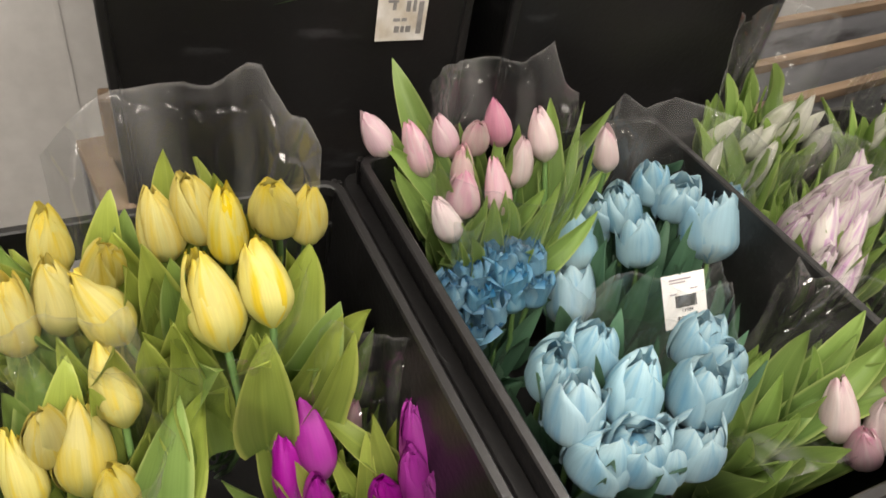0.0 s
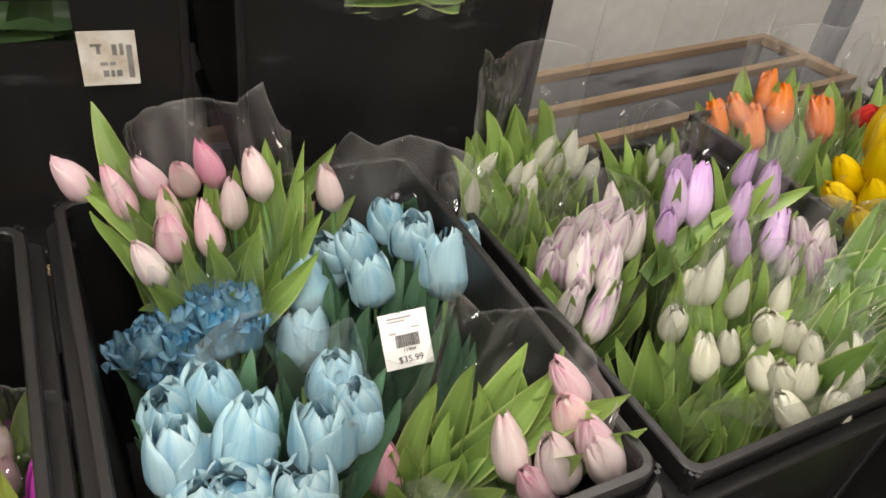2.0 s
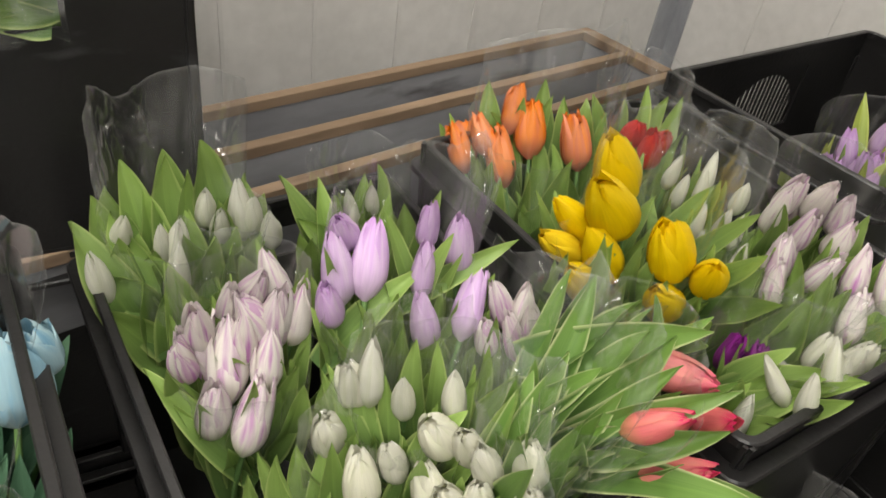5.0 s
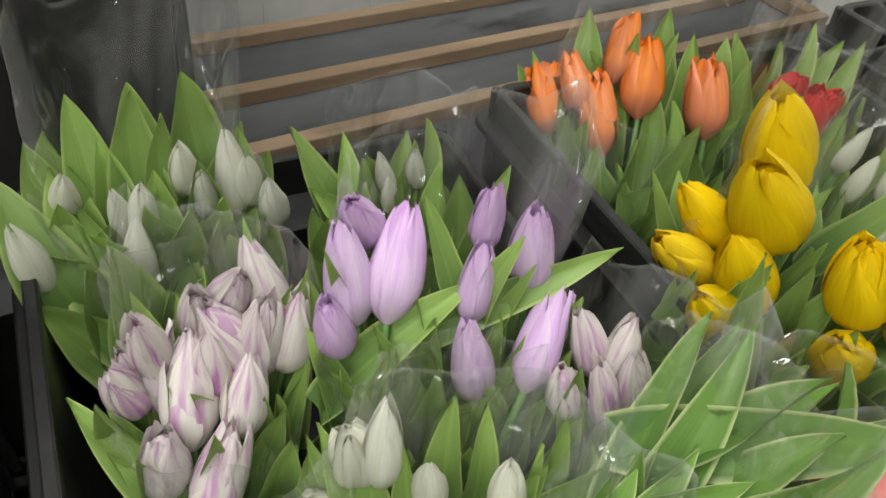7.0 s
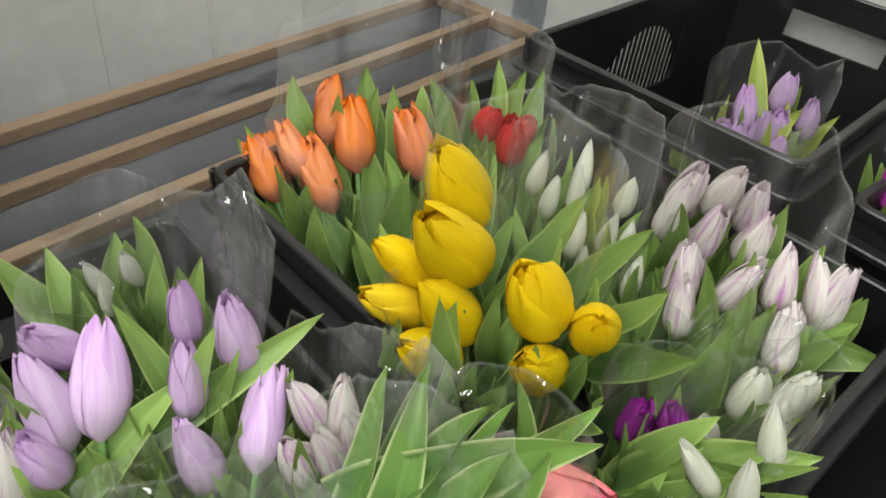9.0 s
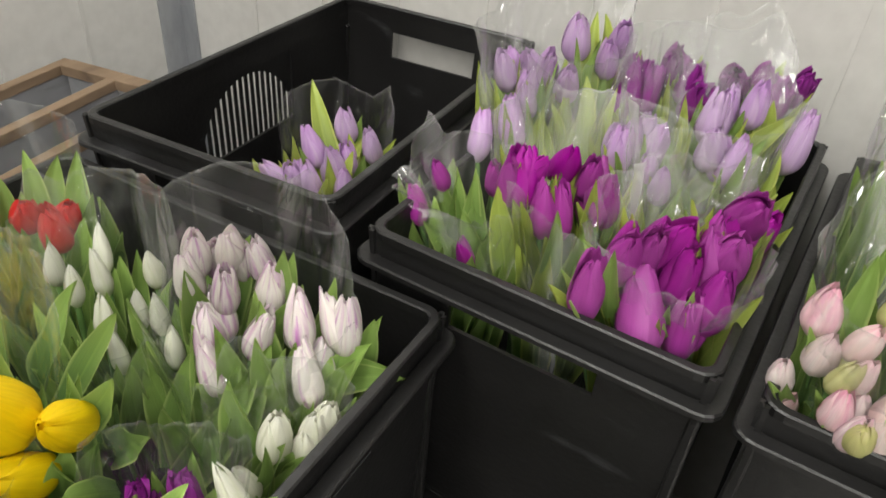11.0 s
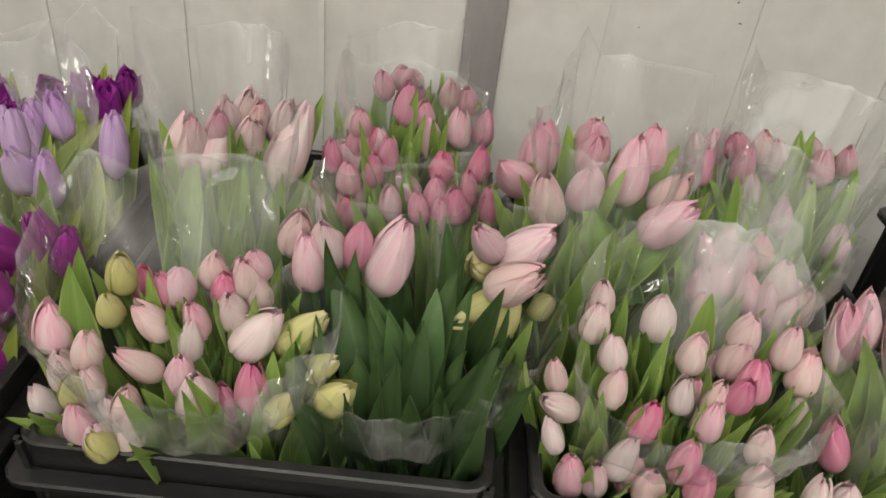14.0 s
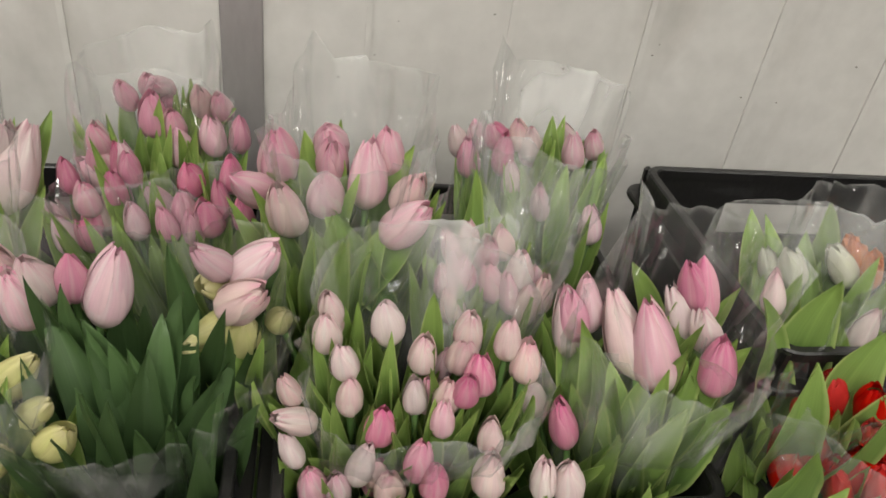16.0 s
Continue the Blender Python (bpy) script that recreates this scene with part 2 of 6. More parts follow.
def clear_film(name, least, most, crumple):
    """Thin clear plastic film: mostly see-through, creased, with a faint milky haze."""
    m, t, b = material(name, 0.5)
    clear = t.nodes.new("ShaderNodeBsdfTransparent")
    clear.inputs[0].default_value = (0.965, 0.97, 0.97, 1)
    haze = t.nodes.new("ShaderNodeBsdfDiffuse")
    haze.inputs[0].default_value = (0.75, 0.75, 0.74, 1)
    uv = t.nodes.new("ShaderNodeUVMap")
    mp = t.nodes.new("ShaderNodeMapping")
    mp.inputs["Scale"].default_value = (9, 2.2, 1)
    t.links.new(uv.outputs[0], mp.inputs[0])
    info = t.nodes.new("ShaderNodeObjectInfo")
    mul = node(t, "ShaderNodeMath")
    mul.operation, mul.inputs[1].default_value = "MULTIPLY", 50.0
    t.links.new(info.outputs["Random"], mul.inputs[0])
    comb = t.nodes.new("ShaderNodeCombineXYZ")
    t.links.new(mul.outputs[0], comb.inputs[2])
    add = node(t, "ShaderNodeVectorMath")
    t.links.new(mp.outputs[0], add.inputs[0])
    t.links.new(comb.outputs[0], add.inputs[1])
    crease = node(t, "ShaderNodeTexNoise", Scale=1.0, Detail=2.5, Distortion=0.8)
    t.links.new(add.outputs[0], crease.inputs["Vector"])
    amount = node(t, "ShaderNodeMapRange")
    amount.inputs[1].default_value, amount.inputs[2].default_value = 0.45, 0.78
    amount.inputs[3].default_value, amount.inputs[4].default_value = least, most
    t.links.new(crease.outputs["Fac"], amount.inputs[0])
    milky = t.nodes.new("ShaderNodeMixShader")
    sepv = t.nodes.new("ShaderNodeSeparateXYZ")
    t.links.new(uv.outputs[0], sepv.inputs[0])
    # light caught on the cut rim, painted in as a line of stronger haze
    edge_glint = ramp(t, sepv.outputs[1], [(0.99, (0, 0, 0)), (0.999, (0.11, 0.11, 0.11))])
    seam = ramp(t, sepv.outputs[0], [(0.0, (0.12, 0.12, 0.12)), (0.004, (0, 0, 0))])
    total = mixed(t, mixed(t, amount.outputs[0], edge_glint, 1.0, "ADD"), seam, 1.0, "ADD")
    t.links.new(total, milky.inputs[0])
    t.links.new(clear.outputs[0], milky.inputs[1])
    t.links.new(haze.outputs[0], milky.inputs[2])
    gloss = t.nodes.new("ShaderNodeBsdfGlossy")
    gloss.inputs["Roughness"].default_value = 0.07
    folds = t.nodes.new("ShaderNodeTexVoronoi")
    folds.feature = "DISTANCE_TO_EDGE"
    folds.inputs["Scale"].default_value = 2.1
    warp = node(t, "ShaderNodeVectorMath")
    t.links.new(add.outputs[0], warp.inputs[0])
    t.links.new(crease.outputs["Color"], warp.inputs[1])
    t.links.new(warp.outputs[0], folds.inputs["Vector"])
    ridge = ramp(t, folds.outputs["Distance"], [(0.0, (1, 1, 1)), (0.09, (0.1, 0.1, 0.1)), (0.5, (0, 0, 0))])
    relief = mixed(t, crease.outputs["Fac"], ridge, 0.5, "ADD")
    bp = node(t, "ShaderNodeBump", Strength=1.0, Distance=crumple)
    t.links.new(relief, bp.inputs["Height"])
    t.links.new(bp.outputs[0], gloss.inputs["Normal"])
    fres = node(t, "ShaderNodeFresnel", IOR=1.42)
    cap = node(t, "ShaderNodeMath")
    cap.operation, cap.inputs[1].default_value = "MINIMUM", 0.18
    t.links.new(fres.outputs[0], cap.inputs[0])
    mix = t.nodes.new("ShaderNodeMixShader")
    t.links.new(cap.outputs[0], mix.inputs[0])
    t.links.new(milky.outputs[0], mix.inputs[1])
    t.links.new(gloss.outputs[0], mix.inputs[2])
    t.links.new(mix.outputs[0], t.nodes["Material Output"].inputs[0])
    return m


FILM = clear_film("clear_plastic_film", 0.010, 0.17, 0.008)
CLOUDY = clear_film("cloudy_plastic_film", 0.035, 0.42, 0.018)


# ---------- building helpers ----------
def mesh_of(name, bm, mat, smooth=False):
    me = bpy.data.meshes.new(name)
    bm.to_mesh(me)
    bm.free()
    me.materials.append(mat)
    if smooth:
        me.polygons.foreach_set("use_smooth", [True] * len(me.polygons))
    return me


def under(ob, parent):
    ob.parent = parent
    ob.matrix_parent_inverse = parent.matrix_basis.inverted()
    return ob


def part(name, bm, mat, parent, label="", smooth=False):
    ob = new(name, mesh_of(name, bm, mat, smooth))
    under(ob, parent)
    if label:
        ob["label"] = label
    return ob


def box(bm, x0, x1, y0, y1, z0, z1, m=None, soft=0.0):
    made = bmesh.ops.create_cube(bm, size=1.0)["verts"]
    bmesh.ops.transform(bm, verts=made, matrix=Matrix.Translation(((x0 + x1) / 2, (y0 + y1) / 2, (z0 + z1) / 2)) @ Matrix.Diagonal((x1 - x0, y1 - y0, z1 - z0, 1)))
    if soft:
        edges = list({e for v in made for e in v.link_edges})
        made = bmesh.ops.bevel(bm, geom=edges, offset=soft, segments=2, affect="EDGES", profile=0.5)["verts"]
    if m is not None:
        bmesh.ops.transform(bm, verts=made, matrix=m)
    return made


def structure(name, mat, *boxes, soft=0.0):
    bm = bmesh.new()
    for b in boxes:
        box(bm, *b, soft=soft)
    return tagged(new(name, mesh_of(name, bm, mat)), kind="structure")


# ---------- the room ----------
WX, WY = -1.42, 1.80
structure("floor", CONCRETE, (WX, 3.2, -3.2, WY, -0.1, 0.0))
structure("ceiling", CEILING, (WX, 3.2, -3.2, WY, 2.70, 2.8))
wall_north = structure("wall_north", WALL, (WX - 0.1, 3.3, WY, WY + 0.1, 0.0, 2.70))
wall_west = structure("wall_west", WALL, (WX - 0.1, WX, -3.2, WY, 0.0, 2.70))
structure("wall_south", WALL, (WX - 0.1, 3.3, -3.3, -3.2, 0.0, 2.70))
structure("wall_east", WALL, (3.2, 3.3, -3.2, WY, 0.0, 2.70))
# panel ribs
rib_bm = bmesh.new()
box(rib_bm, -0.004, 0.004, -0.0025, 0.0, 0.0, 2.70)
rib_mesh = mesh_of("rib", rib_bm, WALL)
for i in range(-11, 13):
    x = 0.73 + 0.19 * i
    if x > WX + 0.1 and not 0.33 < x < 0.43:
        r = new("rib", rib_mesh)
        r.matrix_basis = pose(x, WY, 0)
        under(r, wall_north)
for i in range(18):
    r = new("rib", rib_mesh)
    r.matrix_basis = pose(WX, 1.55 - 0.19 * i, 0, 0, 0, 90)
    under(r, wall_west)
structure("trim", STRIP, (0.351, 0.405, WY - 0.006, WY - 0.0005, 0.0, 2.70), soft=0.002).name = "trim_wall_strip"
structure("trim_corner", FLASHING, (WX + 0.0005, WX + 0.004, WY - 0.065, WY - 0.004, 0.0, 2.70), (WX + 0.0005, WX + 0.05, WY - 0.0035, WY - 0.0005, 0.0, 2.70))
# marks on the wall
rng = random.Random(7)
for k in range(14):
    bm = bmesh.new()
    bmesh.ops.create_icosphere(bm, subdivisions=1, radius=1)
    ob = new("speck", mesh_of("speck", bm, SPECK))
    s = rng.uniform(0.0006, 0.0018)
    ob.matrix_basis = pose(rng.uniform(0.45, 1.3), WY, rng.uniform(0.98, 1.12)) @ Matrix.Diagonal((s * rng.uniform(1, 3), 0.0008, s, 1))
    under(ob, wall_north)
# housings for the unseen lamps, at the same assumed spots
for lx, ly, watts in LAMPS:
    lamp = tagged(new("assumed_ceiling_light"), "assumed long white ceiling light with frosted cover, out of view", "ceiling light", "ceiling lights")
    lamp.matrix_basis = pose(lx, ly, 2.70)
    bm = bmesh.new()
    box(bm, lx - 0.31, lx + 0.31, ly - 0.62, ly + 0.62, 2.665, 2.70, soft=0.006)
    part("housing", bm, CEILING, lamp)
    bm = bmesh.new()
    box(bm, lx - 0.29, lx + 0.29, ly - 0.6, ly + 0.6, 2.661, 2.6645)
    part("diffuser", bm, DIFFUSER, lamp)


# ---------- crates ----------
def slab(bm, us, vs, thick, hole, shape):
    """A thin slab over the grid us x vs, with its middle cell open if hole; shape(u, w, v) gives each corner's place."""
    front = [[bm.verts.new(shape(u, 0.0, v)) for u in us] for v in vs]
    rear = [[bm.verts.new(shape(u, thick, v)) for u in us] for v in vs]
    nu, nv = len(us) - 1, len(vs) - 1

    def solid(i, j):
        return 0 <= i < nu and 0 <= j < nv and not (hole and i == 1 and j == 1)

    for j in range(nv):
        for i in range(nu):
            if not solid(i, j):
                continue
            bm.faces.new((front[j][i], front[j][i + 1], front[j + 1][i + 1], front[j + 1][i]))
            bm.faces.new((rear[j][i], rear[j + 1][i], rear[j + 1][i + 1], rear[j][i + 1]))
            for di, dj, (a, b), (c, d) in ((0, -1, (0, 0), (0, 1)), (0, 1, (1, 1), (1, 0)), (-1, 0, (1, 0), (0, 0)), (1, 0, (0, 1), (1, 1))):
                if not solid(i + di, j + dj):
                    bm.faces.new((front[j + a][i + b], rear[j + a][i + b], rear[j + c][i + d], front[j + c][i + d]))


def frame_ring(bm, cx, cy, ox, oy, width, za, zc):
    """One closed rectangular ring with softened corners."""
    def loop(hx, hy, rad, z):
        out = []
        for sx, sy, a0 in ((1, 1, 0), (-1, 1, 90), (-1, -1, 180), (1, -1, 270)):
            for k in range(5):
                a = radians(a0 + 22.5 * k)
                out.append(bm.verts.new((cx + sx * (hx - rad) + rad * math.cos(a), cy + sy * (hy - rad) + rad * math.sin(a), z)))
        return out
    e = 0.0018
    loops = [loop(ox, oy, 0.022, za + e), loop(ox, oy, 0.022, zc - e), loop(ox - e, oy - e, 0.021, zc), loop(ox - width + e, oy - width + e, 0.014, zc),
             loop(ox - width, oy - width, 0.013, zc - e), loop(ox - width, oy - width, 0.013, za)]
    for p, q in zip(loops, loops[1:] + loops[:1]):
        n = len(p)
        for i in range(n):
            bm.faces.new((p[i], p[(i + 1) % n], q[(i + 1) % n], q[i]))


def crate(x0, x1, y0, y1, zr, depth, label, group="stacked black crates", slots="", grille=False, turn=0.0, sink=0.0):
    """A tapered open plastic crate: floor, four thin walls with hand slots, a rolled rim and a stacking flange below it."""
    root = tagged(new("plastic_crate"), label, "crate", group)
    cx, cy, zb = (x0 + x1) / 2, (y0 + y1) / 2, zr - depth
    root.matrix_basis = pose(cx, cy, zb)
    hx, hy = (x1 - x0) / 2, (y1 - y0) / 2

    def wall(half, out, side, slot, vent):
        m = pose(cx, cy, zb, 0, 0, side)
        bm = bmesh.new()

        def shape(u, w, v):
            k = 1 - 0.07 * (1 - v / depth)
            return m @ Vector((u * k, -out * k + w, v))
        us, vs = [-half, half], [0.0, depth - 0.002]
        if slot:
            us, vs = [-half, -0.085, 0.085, half], [0.0, depth - 0.092 - sink, depth - 0.045 - sink, depth - 0.002]
        if vent:
            us, vs = [-half, -0.115, 0.115, half], [0.0, depth - 0.165, depth - 0.045, depth - 0.002]
        slab(bm, us, vs, 0.005, slot or vent, shape)
        return part("side_wall", bm, BLACK, root)

    wall(hx, hy - 0.004, 0, "s" in slots, False)
    wall(hx, hy - 0.004, 180, "n" in slots, False)
    west = wall(hy, hx - 0.004, -90, "w" in slots, grille)
    wall(hy, hx - 0.004, 90, "e" in slots, False)
    bm = bmesh.new()
    box(bm, cx - hx * 0.92, cx + hx * 0.92, cy - hy * 0.92, cy + hy * 0.92, zb, zb + 0.005)
    part("bottom", bm, BLACK, root)
    bm = bmesh.new()
    frame_ring(bm, cx, cy, hx, hy, 0.011, zr - 0.012, zr)
    part("rim", bm, BLACK, root)
    bm = bmesh.new()
    frame_ring(bm, cx, cy, hx + 0.013, hy + 0.013, 0.018, zr - 0.042, zr - 0.033)
    part("stacking_flange", bm, BLACK, root)
    for sx in (-1, 1):
        for sy in (-1, 1):
            b = bmesh.new()
            box(b, cx + sx * (hx * 0.955) - 0.006, cx + sx * (hx * 0.955) + 0.006, cy + sy * (hy * 0.955) - 0.006, cy + sy * (hy * 0.955) + 0.006, zb + 0.02, zr - 0.05, soft=0.003)
            part("corner_post", b, BLACK, root)
    if grille:
        # half-round vent of upright bars in the west wall
        xw = cx - hx * 0.985 + 0.004
        zc, zt = zr - 0.165, zr - 0.045
        bm = bmesh.new()
        arc = [(cy + 0.113 * math.cos(math.pi * k / 24), zc + 0.113 * math.sin(math.pi * k / 24)) for k in range(25)]
        for x in (xw - 0.0015, xw + 0.0015):
            low = [bm.verts.new((x, y, z)) for y, z in arc]
            high = [bm.verts.new((x, y, zt + 0.002)) for y, z in arc]
            for k in range(24):
                bm.faces.new((low[k], low[k + 1], high[k + 1], high[k]))
        bm.verts.ensure_lookup_table()
        for k in range(24):
            bm.faces.new((bm.verts[k], bm.verts[k + 1], bm.verts[50 + k + 1], bm.verts[50 + k]))
        vent = part("vent_arch", bm, BLACK, west, "half-round vent opening with upright bars")
        for k in range(17):
            y = cy - 0.108 + 0.0135 * k
            top = zc + 0.113 * math.sqrt(max(0.02, 1 - ((y - cy) / 0.113) ** 2)) + 0.004
            bm = bmesh.new()
            box(bm, xw - 0.0012, xw + 0.0012, y - 0.0034, y + 0.0034, zc - 0.004, top)
            part("vent_bar", bm, BLACK, west)
    root.matrix_basis = pose(cx, cy, zb, 0, 0, turn)
    return root


def stack(x0, x1, y0, y1, zr, label, slots="", grille=False, turn=0.0, sink=0.0):
    crate(x0, x1, y0, y1, zr, 0.40, label, slots=slots, grille=grille, turn=turn, sink=sink)
    low = zr - 0.402
    while low > 0.05:
        d = min(0.40, low - 0.002)
        if low - d < 0.15:
            d = low - 0.002
        crate(x0 + 0.022, x1 - 0.022, y0 + 0.022, y1 - 0.022, low, d, "black plastic crate carrying another crate", slots=slots, turn=turn)
        low -= d + 0.002


stack(-0.665, -0.205, -0.66, -0.225, 0.82, "black plastic crate full of yellow and purple tulips", "ew", turn=4)
stack(-0.73, -0.20, -0.197, 0.223, 0.82, "black plastic crate full of pink and blue tulips", "ew", turn=4)
stack(-0.80, -0.247, 0.290, 0.700, 0.755, "black plastic crate full of white and lilac tulips", "ew", turn=4.5)
stack(-0.80, -0.235, 0.728, 1.148, 0.82, "black plastic crate full of orange, yellow and striped tulips", "ew", turn=4.5)
stack(-0.834, -0.454, 1.163, 1.767, 0.872, "black plastic crate, almost empty, with a vented side", "ns", True, turn=6.5)
stack(-0.377, 0.0, 1.187, 1.737, 0.867, "black plastic crate full of lilac and purple tulips", "ns", turn=1.5)
stack(0.036, 0.420, 1.195, 1.745, 0.865, "black plastic crate full of pale pink tulips", "ns", turn=1)
stack(0.449, 0.848, 1.198, 1.740, 0.865, "black plastic crate crowded with pink tulips", "ns", turn=1)
stack(0.883, 1.298, 1.275, 1.615, 0.98, "black plastic crate with white and orange tulips", "ns", turn=1.5)
stack(0.887, 1.302, 0.86, 1.25, 0.87, "black plastic crate with bright red tulips", "ns")
stack(-1.37, -0.815, -0.46, -0.045, 1.065, "tall stacked black plastic crate with worn price label", "ew", sink=0.022)
stack(-1.37, -0.815, 0.0, 0.437, 1.10, "tall stacked black plastic crate holding wrapped greens", "ew", sink=0.022)
crate(-0.17, 0.12, 0.72, 1.02, 0.36, 0.357, "low black crate of pink tulips on the floor", "loose crate")


# ---------- wooden pallet rack by the wall ----------
def pallet():
    root = tagged(new("wooden_pallet"), "worn wooden pallet rack with grey painted boards by the wall", "pallet")
    m = pose(-1.35, 1.45, 0.70, 0, 0, 11)
    root.matrix_basis = m
    length = 2.0
    for x in (0.0, 0.135, 0.255):
        bm = bmesh.new()
        box(bm, x, x + 0.022, -length, 0.0, -0.02, 0.0, m, 0.002)
        part("wood_rail", bm, WOOD, root, "bare brown wooden rail")
        bm = bmesh.new()
        box(bm, x + 0.002, x + 0.02, -length, -0.002, -0.13, -0.02, m, 0.002)
        part("board", bm, GREYPAINT, root, "scuffed grey painted board")
    for y in (-0.034, -length):
        bm = bmesh.new()
        box(bm, 0.022, 0.255, y, y + 0.034, -0.02, 0.0015, m, 0.002)
        part("end_rail", bm, WOOD, root)
        bm = bmesh.new()
        box(bm, 0.03, 0.255, y + 0.004, y + 0.030, -0.13, -0.022, m, 0.002)
        part("end_board", bm, GREYPAINT, root)
    for x in (0.095, 0.215):
        bm = bmesh.new()
        bmesh.ops.create_cone(bm, segments=20, radius1=0.02, radius2=0.02, depth=length - 0.1, cap_ends=True,
                              matrix=m @ pose(x, -length / 2, -0.075, 90))
        part("steel_tube", bm, STEEL, root, "dull steel tube", True)
    for x in (0.01, 0.2):
        for y in (-0.06, -1.0, -1.95):
            bm = bmesh.new()
            box(bm, x, x + 0.05, y, y + 0.05, -0.70, -0.13, m, 0.003)
            part("leg", bm, GREYPAINT, root)


pallet()

# ---------- flowers ----------
SHAPES = {  # half width, radius left at the outer and inner tips, roundness, waviness, tip sharpness
    "bud": (0.242, 0.30, 0.23, 2.0, 0.016, 0.45), "lean": (0.208, 0.36, 0.27, 1.8, 0.022, 0.6), "slim": (0.155, 0.16, 0.11, 2.0, 0.010, 0.6),
    "cup": (0.40, 0.66, 0.46, 2.8, 0.012, 0.0), "frill": (0.46, 1.05, 0.75, 2.0, 0.10, 0.2), "full": (0.272, 0.34, 0.26, 2.4, 0.03, 0.3),
    "ruffle": (0.24, 0.55, 0.36, 1.9, 0.06, 0.35)}
KIND_SHAPE = {"cream": "bud", "magenta": "lean", "dark_purple": "ruffle", "pink": "bud", "pale_pink": "bud", "rose": "bud", "blue": "cup",
              "blue_dark": "frill", "white": "full", "white_bud": "slim", "striped": "lean", "lilac": "lean", "orange": "ruffle",
              "yellow": "bud", "coral": "bud", "red": "full", "cream_green": "bud", "pale_tall": "lean"}


def bloom_mesh(kind, seed):
    """Pointed petals in overlapping whorls, each tucked under its neighbour, unit height."""
    half, open_out, open_in, round_, wave, point = SHAPES[KIND_SHAPE[kind]]
    r = random.Random(seed * 31 + len(kind))
    half *= r.uniform(0.88, 1.12)
    loose = r.uniform(0.75, 1.35)
    bow, bow_to, flat = r.uniform(0.0, 0.09), r.uniform(0, 6.28), r.uniform(0.84, 1.0)
    bm = bmesh.new()
    uv = bm.loops.layers.uv.new("UVMap")
    nu, nv = 8, 12
    rings = {"frill": ((4, 0.0, 1.0), (4, 45.0, 0.8), (3, 20.0, 0.55)), "cup": ((3, 0.0, 1.0), (3, 60.0, 0.9), (3, 15.0, 0.6))}.get(
        KIND_SHAPE[kind], ((3, 0.0, 1.0), (3, 60.0, 0.97), (3, 25.0, 0.88)))
    for level, (count, turn, size) in enumerate(rings):
        for k in range(count):
            a0 = radians(turn + 360 / count * k + r.uniform(-10, 10))
            tall = r.uniform(0.84, 1.04) * (1.0 if level == 0 else 1.02 - 0.06 * (level - 1))
            left = (open_out, open_in, open_in if open_in > 0.4 else 0.08)[level] * loose * r.uniform(0.75, 1.25)
            ph = r.uniform(0, 6.28)
            grid = []
            for j in range(nv + 1):
                v = j / nv
                swell = math.sin(min(1.0, v * 2.7 + 0.04) * math.pi / 2) ** 0.75
                along = max(0.0, (v - 0.38) / 0.62)
                rad = half * size * swell * (1 - (1 - left) * along ** round_)
                q = max(0.0, (v - 0.52) / 0.48) if level == 0 else max(0.0, (v - 0.8) / 0.2) * 0.8
                sharp = point if level == 0 else 0.1
                wide = radians(66) * ((1 - sharp) * math.sqrt(max(0.015, 1 - q ** 2.6)) + sharp * max(0.03, 1 - q ** 1.5)) * (0.6 + 0.4 * min(1, v * 4))
                row = []
                for i in range(nu + 1):
                    u = i / nu * 2 - 1
                    a = a0 + u * wide
                    rr = rad * (1 + 0.075 * u + 0.05 * (1 - u * u) - 0.06 * math.exp(-(u / 0.16) ** 2) * v + 0.05 * abs(u) ** 3 * v) + wave * v * v * math.sin(u * 5 + ph) * (0.4 + abs(u))
                    z = v * tall - (0.16 if KIND_SHAPE[kind] == "cup" else 0.05) * u * u * v - wave * 0.7 * v * v * math.cos(u * 7 + ph)
                    row.append(bm.verts.new((rr * math.cos(a) + bow * v * v * math.cos(bow_to), flat * rr * math.sin(a) + bow * v * v * math.sin(bow_to), z)))
                grid.append(row)
            for j in range(nv):
                for i in range(nu):
                    f = bm.faces.new((grid[j][i], grid[j][i + 1], grid[j + 1][i + 1], grid[j + 1][i]))
                    for loop, (a, b) in zip(f.loops, ((i, j), (i + 1, j), (i + 1, j + 1), (i, j + 1))):
                        loop[uv].uv = (a / nu, b / nv)
    # the closed heart between the petals
    low = KIND_SHAPE[kind] in ("cup", "frill", "ruffle")
    heart = []
    for j in range(7):
        q = j / 6
        v = 0.2 + (0.5 if low else 0.7) * q
        rad = half * (0.6 if low else 0.86) * math.sqrt(max(0.0005, 1 - q ** 2.4))
        heart.append([bm.verts.new((rad * math.cos(k * 0.6283) + bow * v * v * math.cos(bow_to), flat * rad * math.sin(k * 0.6283) + bow * v * v * math.sin(bow_to), v)) for k in range(10)])
    for j in range(6):
        for k in range(10):
            f = bm.faces.new((heart[j][k], heart[j][(k + 1) % 10], heart[j + 1][(k + 1) % 10], heart[j + 1][k]))
            for loop in f.loops:
                loop[uv].uv = (0.5, 0.7)
    return mesh_of("tulip_bloom", bm, PETALS[kind], True)


